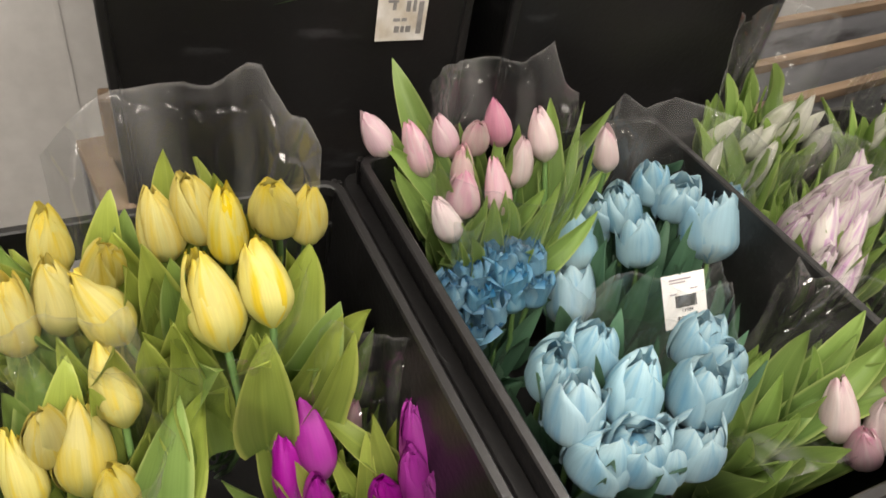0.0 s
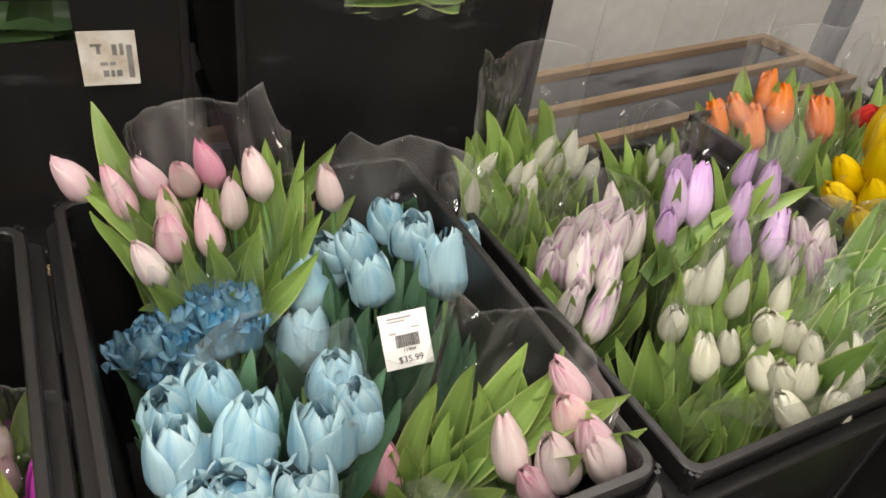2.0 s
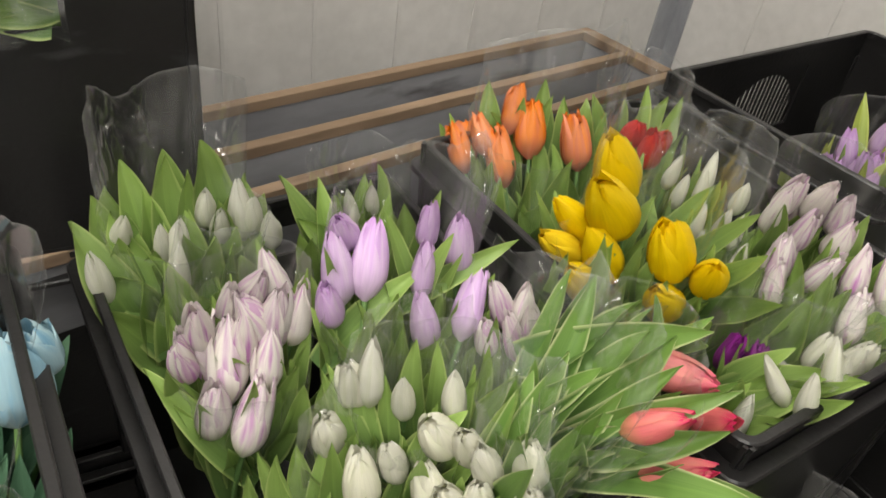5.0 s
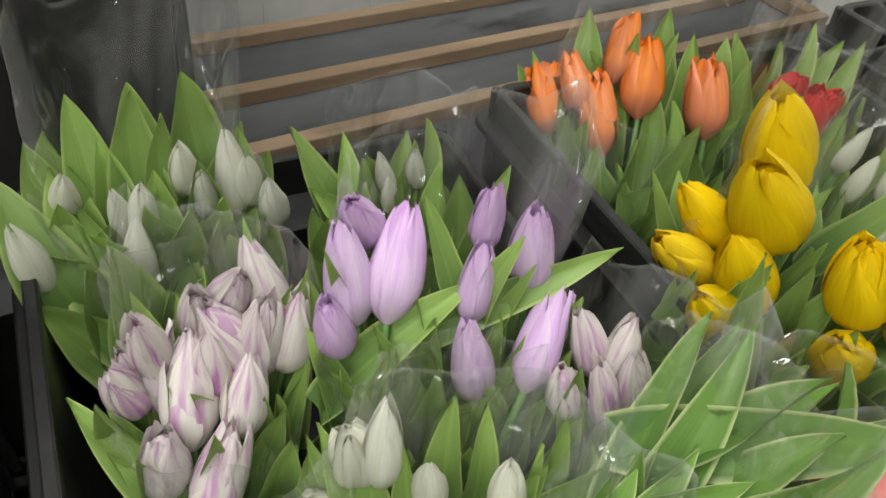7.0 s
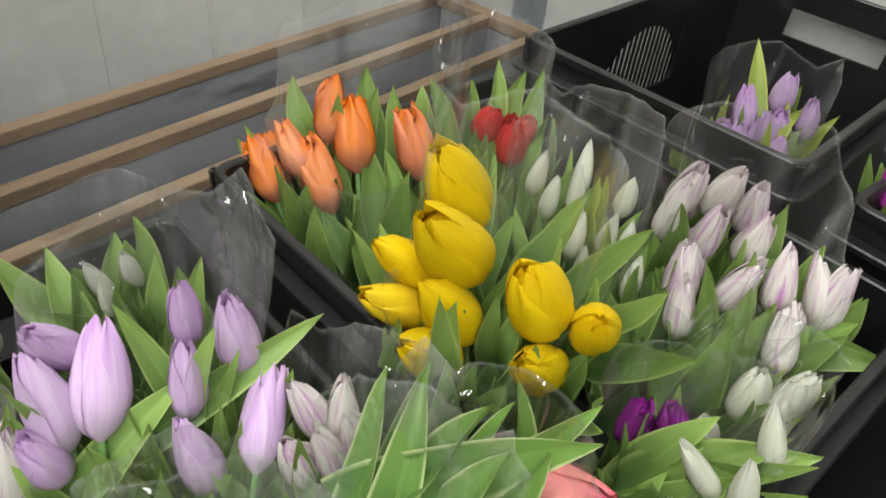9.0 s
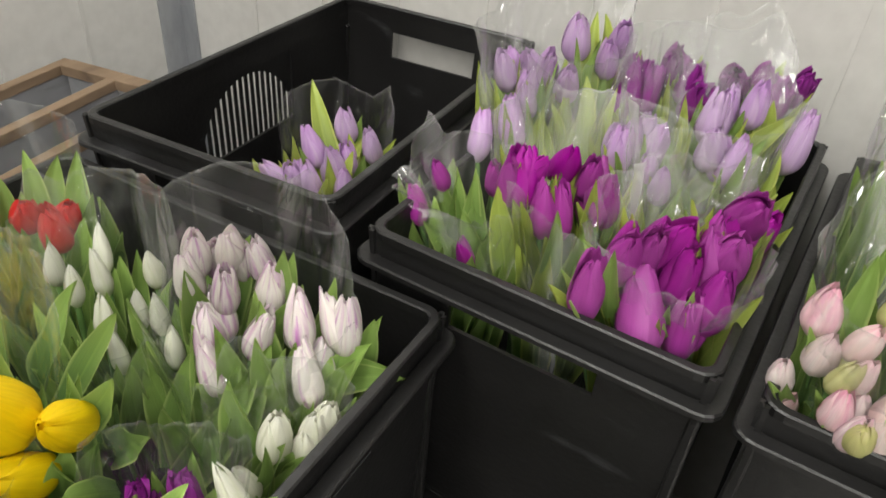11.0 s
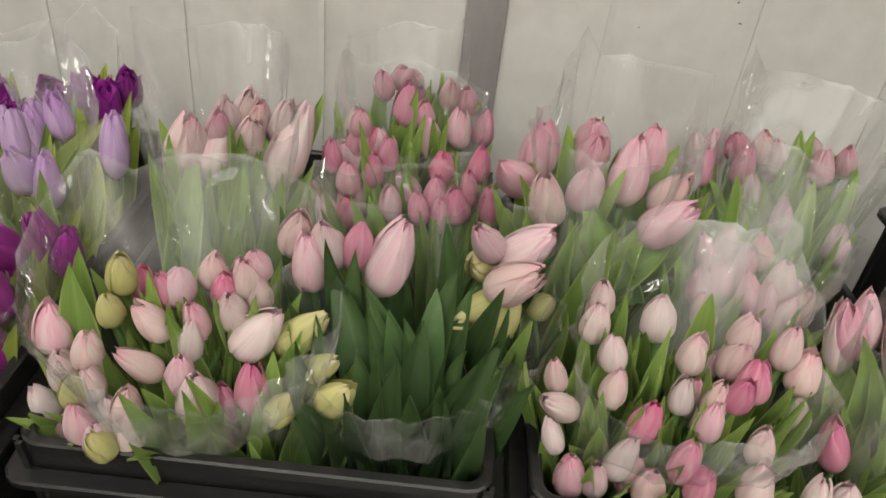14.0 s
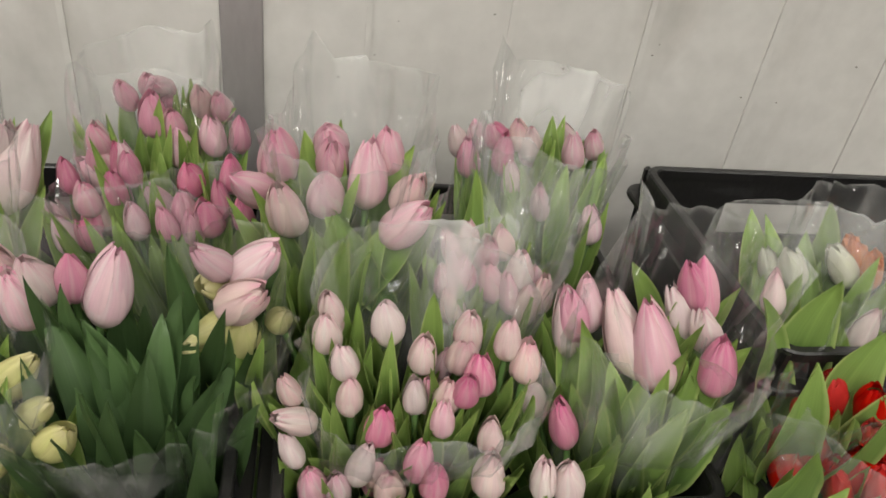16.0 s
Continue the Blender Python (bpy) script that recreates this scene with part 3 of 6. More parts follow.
def leaf_mesh(mat, seed):
    """A long pointed blade, unit length up z, facing -y, creased along its middle and bent."""
    r = random.Random(seed)
    bend, twist, fold = r.uniform(-0.12, 0.16), r.uniform(-0.5, 0.5), r.uniform(0.22, 0.62)
    sway = r.uniform(-0.07, 0.07)
    curl = r.uniform(0.0, 0.05)
    bm = bmesh.new()
    uv = bm.loops.layers.uv.new("UVMap")
    nu, nv = 6, 14
    hook, hook_side, ripple, phase = r.uniform(-0.10, 0.16), r.uniform(-0.10, 0.10), r.uniform(0.02, 0.07), r.uniform(0, 6.28)
    grid = []
    for j in range(nv + 1):
        v = j / nv
        w = 0.86 * math.sqrt(v + 0.13) * (1 - v) ** 0.82
        if j == nv:
            w = 0.01
        c, s = math.cos(twist * v), math.sin(twist * v)
        row = []
        for i in range(nu + 1):
            u = i / nu * 2 - 1
            x, y = u * w, -(0.35 * abs(u) + 0.65 * u * u) * w * fold * 1.15 + curl * math.sin(v * 9 + u * 3) + ripple * u * abs(u) * math.sin(v * 11 + phase + u)
            row.append(bm.verts.new((x * c - y * s + sway * math.sin(v * 3) + hook_side * 5 * max(0.0, v - 0.5) ** 2, x * s + y * c + bend * 4 * v * (v - 1) + hook * 4 * max(0.0, v - 0.6) ** 2, v)))
        grid.append(row)
    for j in range(nv):
        for i in range(nu):
            f = bm.faces.new((grid[j][i], grid[j][i + 1], grid[j + 1][i + 1], grid[j + 1][i]))
            for loop, (a, b) in zip(f.loops, ((i, j), (i + 1, j), (i + 1, j + 1), (i, j + 1))):
                loop[uv].uv = (a / nu, b / nv)
    return mesh_of("leaf", bm, mat, True)


BLOOMS = {k: [bloom_mesh(k, i) for i in range(7)] for k in PETALS}
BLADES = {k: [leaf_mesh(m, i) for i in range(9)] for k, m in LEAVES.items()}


def axis_of(lean, heading):
    a, h = radians(lean), radians(heading)
    return Vector((math.sin(a) * math.cos(h), math.sin(a) * math.sin(h), math.cos(a)))


def sleeve_mesh(base, crown, radius, facing, size, lift, drop, crush, keep, r):
    """A cone of film round the bunch, higher at its back, with creases, a folded seam and two loose corners."""
    bm = bmesh.new()
    uv = bm.loops.layers.uv.new("UVMap")
    nu, nv = 72, 16
    h0 = radians(facing)
    p1, p2, p3 = r.uniform(0, 6.28), r.uniform(0, 6.28), r.uniform(0, 6.28)
    tip_at, tip_tilt = r.choice((-1, 1)) * r.uniform(0.5, 0.95), r.uniform(-0.2, 0.2)
    height = crown.z - base.z
    grid = []
    for j in range(nv + 1):
        v = j / nv
        row = []
        for i in range(nu):
            a = 2 * math.pi * i / nu
            d = abs((a - h0 + math.pi) % (2 * math.pi) - math.pi)
            side = (a - h0 + math.pi) % (2 * math.pi) - math.pi
            panel = max(0.0, min(1.0, (1.25 - d) / 0.22))
            top = height - drop + 0.25 * drop * max(0.0, 2.2 - d) + (lift + 0.5 * drop) * panel * (0.85 + tip_tilt * side)
            top += 0.035 * max(0.0, 1 - abs(side - tip_at) / 0.28) * panel
            z = v * top
            k = min(1.15, z / max(0.1, height))
            mid = base.lerp(crown, min(1.0, k))
            rad = size * (0.028 + (radius - 0.028) * k ** 1.1)
            rad *= 1 + 0.05 * math.sin(a * 3 + p2) + 0.008 * k * math.sin(a * 8 + p3 + 3 * v)
            rad += max(0.0, v - 0.6) / 0.4 * (0.012 * abs(math.sin(a * 2.0 + p2)) - 0.006 + 0.002 * abs(math.sin(a * 5.5 + p1 + v * 2)))
            rad += crush * max(0.0, v - 0.45) * (abs(noise.noise((9 * math.cos(a) + p1, 9 * math.sin(a) + p2, 7 * v))) - 0.2)
            row.append(bm.verts.new(keep(Vector((mid.x + rad * math.cos(a), mid.y + rad * math.sin(a), base.z + z)))))
        grid.append(row)
    for j in range(nv):
        for i in range(nu):
            i2 = (i + 1) % nu
            f = bm.faces.new((grid[j][i], grid[j][i2], grid[j + 1][i2], grid[j + 1][i]))
            for loop, (a, b) in zip(f.loops, ((i, j), (i + 1, j), (i + 1, j + 1), (i, j + 1))):
                loop[uv].uv = (a / nu, b / nv)
    return bm


COUNT = [0]
BLOOM_SIZE = {"cream": 1.16, "pink": 1.10, "magenta": 1.24, "white_bud": 1.3, "dark_purple": 1.10, "red": 1.1, "coral": 1.2, "striped": 1.16}
# other colours that turn up within a bunch, and how often
STRAYS = {"pink": (("rose", 0.10), ("pale_pink", 0.3)), "pale_pink": (("rose", 0.08), ("pink", 0.22), ("cream_green", 0.06)), "pale_tall": (("pink", 0.2),),
          "rose": (("pink", 0.3),), "magenta": (("dark_purple", 0.07),)}


def bloom_kind(kind, r):
    q = r.random()
    for other, share in STRAYS.get(kind, ()):
        if q < share:
            return other
        q -= share
    return kind


def bouquet(kind, label, base, crown, radius, facing, wrap, lift, fill, leaf_kind, leaf_width, blooms, leaves):
    COUNT[0] += 1
    r = random.Random(COUNT[0] * 17)
    base, crown = Vector(base), Vector(crown)
    root = tagged(new("tulip_bouquet"), label, "bouquet", "tulip bouquets")
    root.matrix_basis = Matrix.Translation(base)
    front = Vector((-math.cos(radians(facing)), -math.sin(radians(facing)), 0.9)).normalized()

    heads = [(Vector(row[:3]) + axis_of(row[3], row[4]) * row[5] * 0.45, axis_of(row[3], row[4]), row[5] * BLOOM_SIZE.get(kind, 1.0)) for row in blooms if kind == "cream"]

    def inside(p, below):
        """Near and below the rim, keep a leaf within its crate."""
        if p.z < below and base.x < 0.9 and base.z > 0.4:
            if base.y > 1.17:
                p.y = max(p.y, 1.245 if p.z > 0.83 else 1.262 if p.z > 0.76 else 1.295)
                for lo, hi in ((-0.377, 0.0), (0.036, 0.42), (0.449, 0.848)):
                    if lo < base.x < hi:
                        p.x = min(max(p.x, lo + 0.03), hi - 0.03)
            else:
                p.x = min(p.x, -0.262 if p.z > 0.74 else -0.32)
        return p

    def blade(at, axis, length, width):
        tip = inside(at + axis * length, 0.87 if base.y > 1.17 else 0.80)
        at = inside(at.copy(), 1.0 if base.y > 1.17 else 0.83)
        axis = tip - at
        # a leaf that would pierce a bloom bends aside, or else stops short of it
        for bend in (True, False):
            for c, up, size in heads:
                for k in range(11, 21):
                    d = at + axis * (k / 20) - c
                    along = d.dot(up)
                    aside = d - up * along
                    if abs(along) < 0.42 * size and aside.length < 0.24 * size:
                        if bend:
                            axis = axis + aside.normalized() * (0.40 * size - aside.length)
                        else:
                            axis = axis * max(0.5, k / 20 - 0.06)
                        break
        length = max(0.03, axis.length)
        axis = axis.normalized()
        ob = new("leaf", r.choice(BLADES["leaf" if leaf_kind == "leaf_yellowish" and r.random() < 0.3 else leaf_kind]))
        y = -(front + Vector((r.uniform(-0.5, 0.5), r.uniform(-0.5, 0.5), r.uniform(-0.2, 0.4))))
        x = y.cross(axis).normalized()
        y = axis.cross(x).normalized()
        rot = Matrix((x, y, axis)).transposed().to_4x4()
        ob.matrix_basis = Matrix.Translation(at) @ rot @ Matrix.Diagonal((width, width, length, 1))
        under(ob, root)

    for x, y, z, lean, heading, length in blooms:
        at, axis = Vector((x, y, z)), axis_of(lean, heading)
        if 0.9 < y < 1.15 and 0.5 < z < 0.79:
            at.x = min(at.x, -0.282)
        ob = new("tulip_bloom", r.choice(BLOOMS[bloom_kind(kind, r)]))
        length *= BLOOM_SIZE.get(kind, 1.0)
        at = at - axis * length * (1 - 1 / BLOOM_SIZE.get(kind, 1.0)) / 2
        s = length * r.uniform(0.95, 1.08)
        ob.matrix_basis = Matrix.Translation(at) @ axis.to_track_quat("Z", "Y").to_matrix().to_4x4() @ pose(0, 0, 0, 0, 0, r.uniform(0, 360)) @ Matrix.Diagonal((s, s, length, 1))
        under(ob, root)
        for k in range(2):
            side = Vector((r.uniform(-1, 1), r.uniform(-1, 1), 0)).normalized()
            tip = at + axis * length * r.uniform(0.0, 0.95) + side * (0.29 * length + r.uniform(0.004, 0.024))
            low = at.lerp(base, r.uniform(0.26, 0.34)) + side * 0.008
            d = tip - low
            blade(low, d.normalized(), d.length, leaf_width * r.uniform(0.022, 0.038))
        # stem: bends from the bunch's foot into the bloom's own direction
        foot = base + Vector((r.uniform(-0.02, 0.02), r.uniform(-0.02, 0.02), 0))
        knee = inside(at - axis * 0.10, 0.9)
        prev = None
        stems = bmesh.new()
        for k in range(6):
            q = k / 5
            c = foot.lerp(knee, q).lerp(knee.lerp(at + axis * 0.003, q), q)
            ring = [stems.verts.new(c + Vector((0.0034 * math.cos(a), 0.0034 * math.sin(a), 0))) for a in (0, 1.26, 2.51, 3.77, 5.03)]
            if prev:
                for i in range(5):
                    stems.faces.new((prev[i], prev[(i + 1) % 5], ring[(i + 1) % 5], ring[i]))
            prev = ring
        part("stem", stems, STEM, root, "", True)
    for x, y, z, lean, heading, length in leaves:
        blade(Vector((x, y, z)), axis_of(lean, heading), length, leaf_width * min(0.054, 0.014 + 0.16 * length) * r.uniform(0.8, 1.15))
    for k in range(fill):
        a = 2 * math.pi * (k + r.random()) / max(1, fill)
        rad = radius * r.uniform(0.35, 1.1)
        tip = Vector((crown.x + rad * math.cos(a), crown.y + rad * math.sin(a), crown.z - r.uniform(0.05, 0.15)))
        at = base.lerp(crown, 0.38) + Vector((0.55 * rad * math.cos(a), 0.55 * rad * math.sin(a), 0))
        d = tip - at
        blade(at, d.normalized(), d.length, leaf_width * r.uniform(0.034, 0.052))
    if wrap:
        north = base.y > 1.17
        lone = north and base.x < -0.5
        drop = r.uniform(0.03, 0.11) if not north else 0.13 if lone else r.uniform(0.0, 0.07)
        bm = sleeve_mesh(base, crown, radius, facing, wrap, lift * (0.75 if north else 0.9), drop, 0.045 if north and not lone else 0.022, lambda p: inside(p, 0.885 if north else 0.83), r)
        part("sleeve", bm, CLOUDY if north and not lone and leaf_kind != "leaf_shaded" else FILM, root, "creased clear plastic sleeve", True).visible_shadow = False
    return root


def film_flap(at, wide, high, parent):
    """Creased film, broad leaves and a small white piece bulging out of a hand slot."""
    for k, (y0, z0, length, lean) in enumerate(((-0.48, -0.15, 0.66, 84), (-0.12, -0.30, 0.52, 62), (0.47, 0.1, 0.6, -86), (0.42, -0.2, 0.5, -76), (-0.44, 0.25, 0.7, 94))):
        ob = new("leaf", BLADES["leaf"][k])
        turn_to = Matrix.Rotation(radians(-lean), 4, "X") @ Matrix.Rotation(radians(90), 4, "Z")
        ob.matrix_basis = Matrix.Translation((at[0] - 0.004 + 0.002 * k, at[1] + wide * y0, at[2] + high * z0)) @ turn_to @ Matrix.Diagonal((0.045, 0.03, wide * length, 1))
        under(ob, parent)
    # small flat white piece, tilted, just behind the film
    bm = bmesh.new()
    box(bm, 0.0, 0.0006, -0.011, 0.013, -0.012, 0.012, Matrix.Translation((at[0] + 0.011, at[1] + 0.01, at[2] + 0.012)) @ pose(0, 0, 0, 24, 0, 0))
    part("white_scrap", bm, PAPER, parent, "small white piece behind the film")
    bm = bmesh.new()
    uv = bm.loops.layers.uv.new("UVMap")
    n, m = 36, 10
    grid = [[bm.verts.new((at[0] + 0.004 + 0.018 * math.sin(math.pi * j / m) * (0.6 + 0.4 * math.sin(i * 0.5)) + 0.010 * abs(noise.noise((i * 0.35, j * 0.5, 1.3))),
                           at[1] + wide * (i / n - 0.5), at[2] + high * (j / m - 0.5) + 0.006 * math.sin(i * 0.45) * (1 - j / m))) for i in range(n + 1)] for j in range(m + 1)]
    for j in range(m):
        for i in range(n):
            f = bm.faces.new((grid[j][i], grid[j][i + 1], grid[j + 1][i + 1], grid[j + 1][i]))
            for loop, (a, b) in zip(f.loops, ((i, j), (i + 1, j), (i + 1, j + 1), (i, j + 1))):
                loop[uv].uv = (0.1 + 0.5 * a / n, 0.2 + 0.6 * b / m)
    part("film_bulge", bm, FILM, parent, "clear film bulging through the hand slot", True).visible_shadow = False


def bars(parent, m, rows, mat):
    for x0, x1, z0, z1 in rows:
        bm = bmesh.new()
        box(bm, x0, x1, -0.0012, -0.0006, z0, z1, m)
        part("printed_bar", bm, mat, parent)


def words(parent, m, text, size, mat):
    data = bpy.data.curves.new("printed_text", "FONT")
    data.body, data.size, data.extrude, data.align_x = text, size, 0.0002, "CENTER"
    data.materials.append(mat)
    ob = new("printed_text", data)
    ob.matrix_basis = m
    under(ob, parent)


def sheet(name, label, m, wide, high, mat):
    """A slightly curled paper label, facing -y of m, its middle at the origin."""
    root = tagged(new(name), label, "label")
    root.matrix_basis = m
    bm = bmesh.new()
    box(bm, -wide / 2, wide / 2, -0.0005, 0.0, -high / 2, high / 2, m, 0.0002)
    part("paper", bm, mat, root)
    return root


# -- labels --
tag_m = pose(-0.8215, -0.137, 0.932, 2.8, 0, 90)
tag = sheet("price_tag", "worn paper price label stuck on a black crate", tag_m, 0.060, 0.066, OLDPAPER)
bars(tag, tag_m, [(-0.012, -0.008, 0.006, 0.018), (-0.018, -0.006, 0.015, 0.018), (0.004, 0.009, 0.004, 0.017), (0.012, 0.016, 0.004, 0.018),
                  (-0.010, -0.002, -0.008, -0.004), (0.000, 0.006, -0.008, -0.004), (-0.008, -0.002, -0.022, -0.014), (0.000, 0.004, -0.022, -0.014), (0.006, 0.012, -0.022, -0.014),
                  (0.019, 0.025, -0.024, 0.016)], GREYINK)
lab_x = Vector((0.0045, 0.0545, 0.007)).normalized()
lab_y = Vector((-0.0375, -0.0105, 0.049)).cross(lab_x).normalized()
lab_m = Matrix.Translation(Vector((-0.511, 0.125, 0.7225)) - 0.016 * lab_y) @ Matrix((lab_x, lab_y, lab_x.cross(lab_y))).transposed().to_4x4()
lab = sheet("price_label", "white printed price label on a blue tulip bunch", lab_m, 0.055, 0.063, PAPER)
bars(lab, lab_m, [(-0.018, 0.010, 0.0245, 0.0262), (-0.018, 0.002, 0.0212, 0.0224), (0.008, 0.017, 0.012, 0.0132), (-0.018, -0.010, 0.008, 0.0092)], REDINK)
bar_rng = random.Random(3)
bx = -0.012
while bx < 0.014:
    w = bar_rng.choice((0.0005, 0.0009, 0.0013))
    bars(lab, lab_m, [(bx, bx + w, -0.008, 0.006)], INK)
    bx += w + bar_rng.choice((0.0005, 0.0008))
words(lab, lab_m @ pose(0.002, -0.0012, -0.0135, 90), "11984", 0.006, INK)
words(lab, lab_m @ pose(0.002, -0.0012, -0.0255, 90), "$35.99", 0.0105, INK)

for ty, tz in ((-0.25, 0.965), (0.22, 1.005)):
    greens = bouquet("white_bud", "wrapped green tulip leaves inside a tall crate", (-1.0, ty, 0.71), (-0.95, ty, 1.12), 0.12, 180, 1.0, 0.02, 10, "leaf" if ty > 0 else "leaf_shaded", 1.4, [],
                     [(-0.845, ty - 0.085, tz - 0.012, 88, 90, 0.17), (-0.85, ty + 0.09, tz + 0.004, 84, -92, 0.17), (-0.855, ty - 0.04, tz - 0.06, 20, 80, 0.15),
                      (-0.855, ty + 0.03, tz - 0.06, 12, 90, 0.15), (-0.86, ty - 0.08, tz - 0.05, 10, 90, 0.14), (-0.86, ty + 0.07, tz - 0.06, 8, 90, 0.15)])
    if ty > 0:
        film_flap((-0.828, ty, tz - 0.004), 0.175, 0.055, greens)

# wooden post beside the tall crates
post = tagged(new("wooden_post"), "brown wooden board leaning beside the tall crates", "board")
post.matrix_basis = pose(-0.93, -0.50, 0)
bm = bmesh.new()
box(bm, -0.95, -0.92, -0.475, -0.435, 0.0, 0.785, soft=0.003)
part("plank", bm, WOOD, post)

# -- bouquets --
bouquet("cream", "bunch of pale yellow tulips in clear plastic sleeve", (-0.584, -0.418, 0.47), (-0.520, -0.412, 0.931), 0.115, 171, 1, 0.05, 24, "leaf_yellowish", 1.7,
    [(-0.484, -0.388, 0.81, 43, -167, 0.078), (-0.488, -0.349, 0.824, 42, -178, 0.067), (-0.511, -0.465, 0.808, 33, -135, 0.064), (-0.557, -0.393, 0.864, 9, -108, 0.066), (-0.543, -0.375, 0.851, 5, -175, 0.07), (-0.554, -0.422, 0.853, 10, -120, 0.064), (-0.564, -0.51, 0.841, 4, 130, 0.065), (-0.524, -0.507, 0.814, 19, -175, 0.063), (-0.521, -0.543, 0.804, 8, 141, 0.071), (-0.559, -0.33, 0.863, 21, -36, 0.07), (-0.551, -0.307, 0.856, 11, -2, 0.064), (-0.556, -0.474, 0.834, 27, 5, 0.068)],
    [(-0.537, -0.418, 0.79, 23, 171, 0.153), (-0.559, -0.374, 0.802, 15, -148, 0.128), (-0.555, -0.374, 0.791, 10, 173, 0.128), (-0.533, -0.375, 0.777, 22, 122, 0.142), (-0.48, -0.35, 0.738, 27, 144, 0.182), (-0.518, -0.455, 0.75, 17, 161, 0.143), (-0.518, -0.411, 0.745, 12, -145, 0.132), (-0.566, -0.463, 0.78, 6, 169, 0.127), (-0.541, -0.482, 0.767, 16, -166, 0.138), (-0.536, -0.396, 0.768, 13, 132, 0.133), (-0.473, -0.417, 0.696, 10, -171, 0.138), (-0.468, -0.377, 0.69, 8, 125, 0.134), (-0.551, -0.507, 0.749, 15, -109, 0.131), (-0.542, -0.507, 0.729, 12, -83, 0.128), (-0.476, -0.335, 0.706, 18, 99, 0.138)] + [(-0.516, -0.508, 0.732, 10, 127, 0.133), (-0.451, -0.362, 0.698, 11, 179, 0.129), (-0.522, -0.508, 0.729, 24, 211, 0.146), (-0.462, -0.489, 0.688, 19, 200, 0.147), (-0.454, -0.512, 0.694, 20, 175, 0.126), (-0.493, -0.511, 0.736, 23, 180, 0.13), (-0.452, -0.41, 0.703, 23, 175, 0.134), (-0.481, -0.439, 0.696, 13, 209, 0.122), (-0.534, -0.398, 0.74, 17, 171, 0.131), (-0.443, -0.489, 0.678, 11, 189, 0.129), (-0.504, -0.373, 0.72, 18, 219, 0.123)] + [(-0.508, -0.484, 0.714, 9, -132, 0.132), (-0.463, -0.375, 0.688, 10, 130, 0.137), (-0.456, -0.325, 0.686, 16, 102, 0.139), (-0.465, -0.355, 0.697, 26, 99, 0.148), (-0.474, -0.329, 0.705, 24, 94, 0.143)])
bouquet("cream", "small bunch of pale yellow tulips in clear sleeve", (-0.446, -0.542, 0.47), (-0.431, -0.508, 0.815), 0.070, -171, 1, 0.05, 26, "leaf_yellowish", 1.7,
    [(-0.466, -0.474, 0.758, 31, -167, 0.067), (-0.435, -0.508, 0.72, 34, 177, 0.075), (-0.46, -0.534, 0.737, 11, 86, 0.065), (-0.428, -0.546, 0.721, 31, -163, 0.064), (-0.428, -0.487, 0.69, 3, 102, 0.064)],
    [(-0.438, -0.539, 0.677, 26, 160, 0.147), (-0.452, -0.512, 0.669, 19, 154, 0.135), (-0.431, -0.502, 0.653, 23, 153, 0.142), (-0.414, -0.497, 0.646, 32, 146, 0.162), (-0.411, -0.498, 0.62, 20, 138, 0.137), (-0.395, -0.483, 0.624, 32, 148, 0.173), (-0.447, -0.555, 0.671, 16, 178, 0.132), (-0.392, -0.474, 0.62, 37, 138, 0.182)])
bouquet("magenta", "bunch of vivid purple tulips with yellow-green leaves", (-0.414, -0.295, 0.47), (-0.391, -0.275, 0.769), 0.075, 154, 1, 0.05, 26, "leaf_yellowish", 1,
    [(-0.418, -0.319, 0.688, 35, -166, 0.066), (-0.416, -0.345, 0.661, 25, -167, 0.063), (-0.39, -0.233, 0.697, 31, 178, 0.066), (-0.374, -0.235, 0.673, 25, -132, 0.066), (-0.401, -0.324, 0.645, 8, -112, 0.062), (-0.382, -0.261, 0.653, 18, -92, 0.063), (-0.366, -0.217, 0.663, 21, -117, 0.059)],
    [(-0.383, -0.227, 0.662, 60, -130, 0.163), (-0.411, -0.347, 0.606, 30, -163, 0.153), (-0.413, -0.313, 0.613, 33, -142, 0.139), (-0.375, -0.27, 0.602, 32, -144, 0.134), (-0.381, -0.243, 0.623, 28, -151, 0.13), (-0.396, -0.22, 0.648, 22, -179, 0.13), (-0.369, -0.244, 0.596, 18, 118, 0.136), (-0.377, -0.278, 0.597, 21, 180, 0.137), (-0.401, -0.317, 0.586, 44, -114, 0.135)])
bouquet("pink", "loose pink tulips beside purple tulips", (-0.496, -0.283, 0.47), (-0.482, -0.293, 0.750), 0.070, 158, 0, 0.05, 26, "leaf", 1,
    [(-0.488, -0.288, 0.672, 21, 153, 0.051), (-0.483, -0.317, 0.685, 51, 161, 0.051), (-0.468, -0.278, 0.66, 9, -175, 0.047)],
    [(-0.478, -0.296, 0.579, 16, -135, 0.129), (-0.492, -0.285, 0.622, 22, 129, 0.138)])
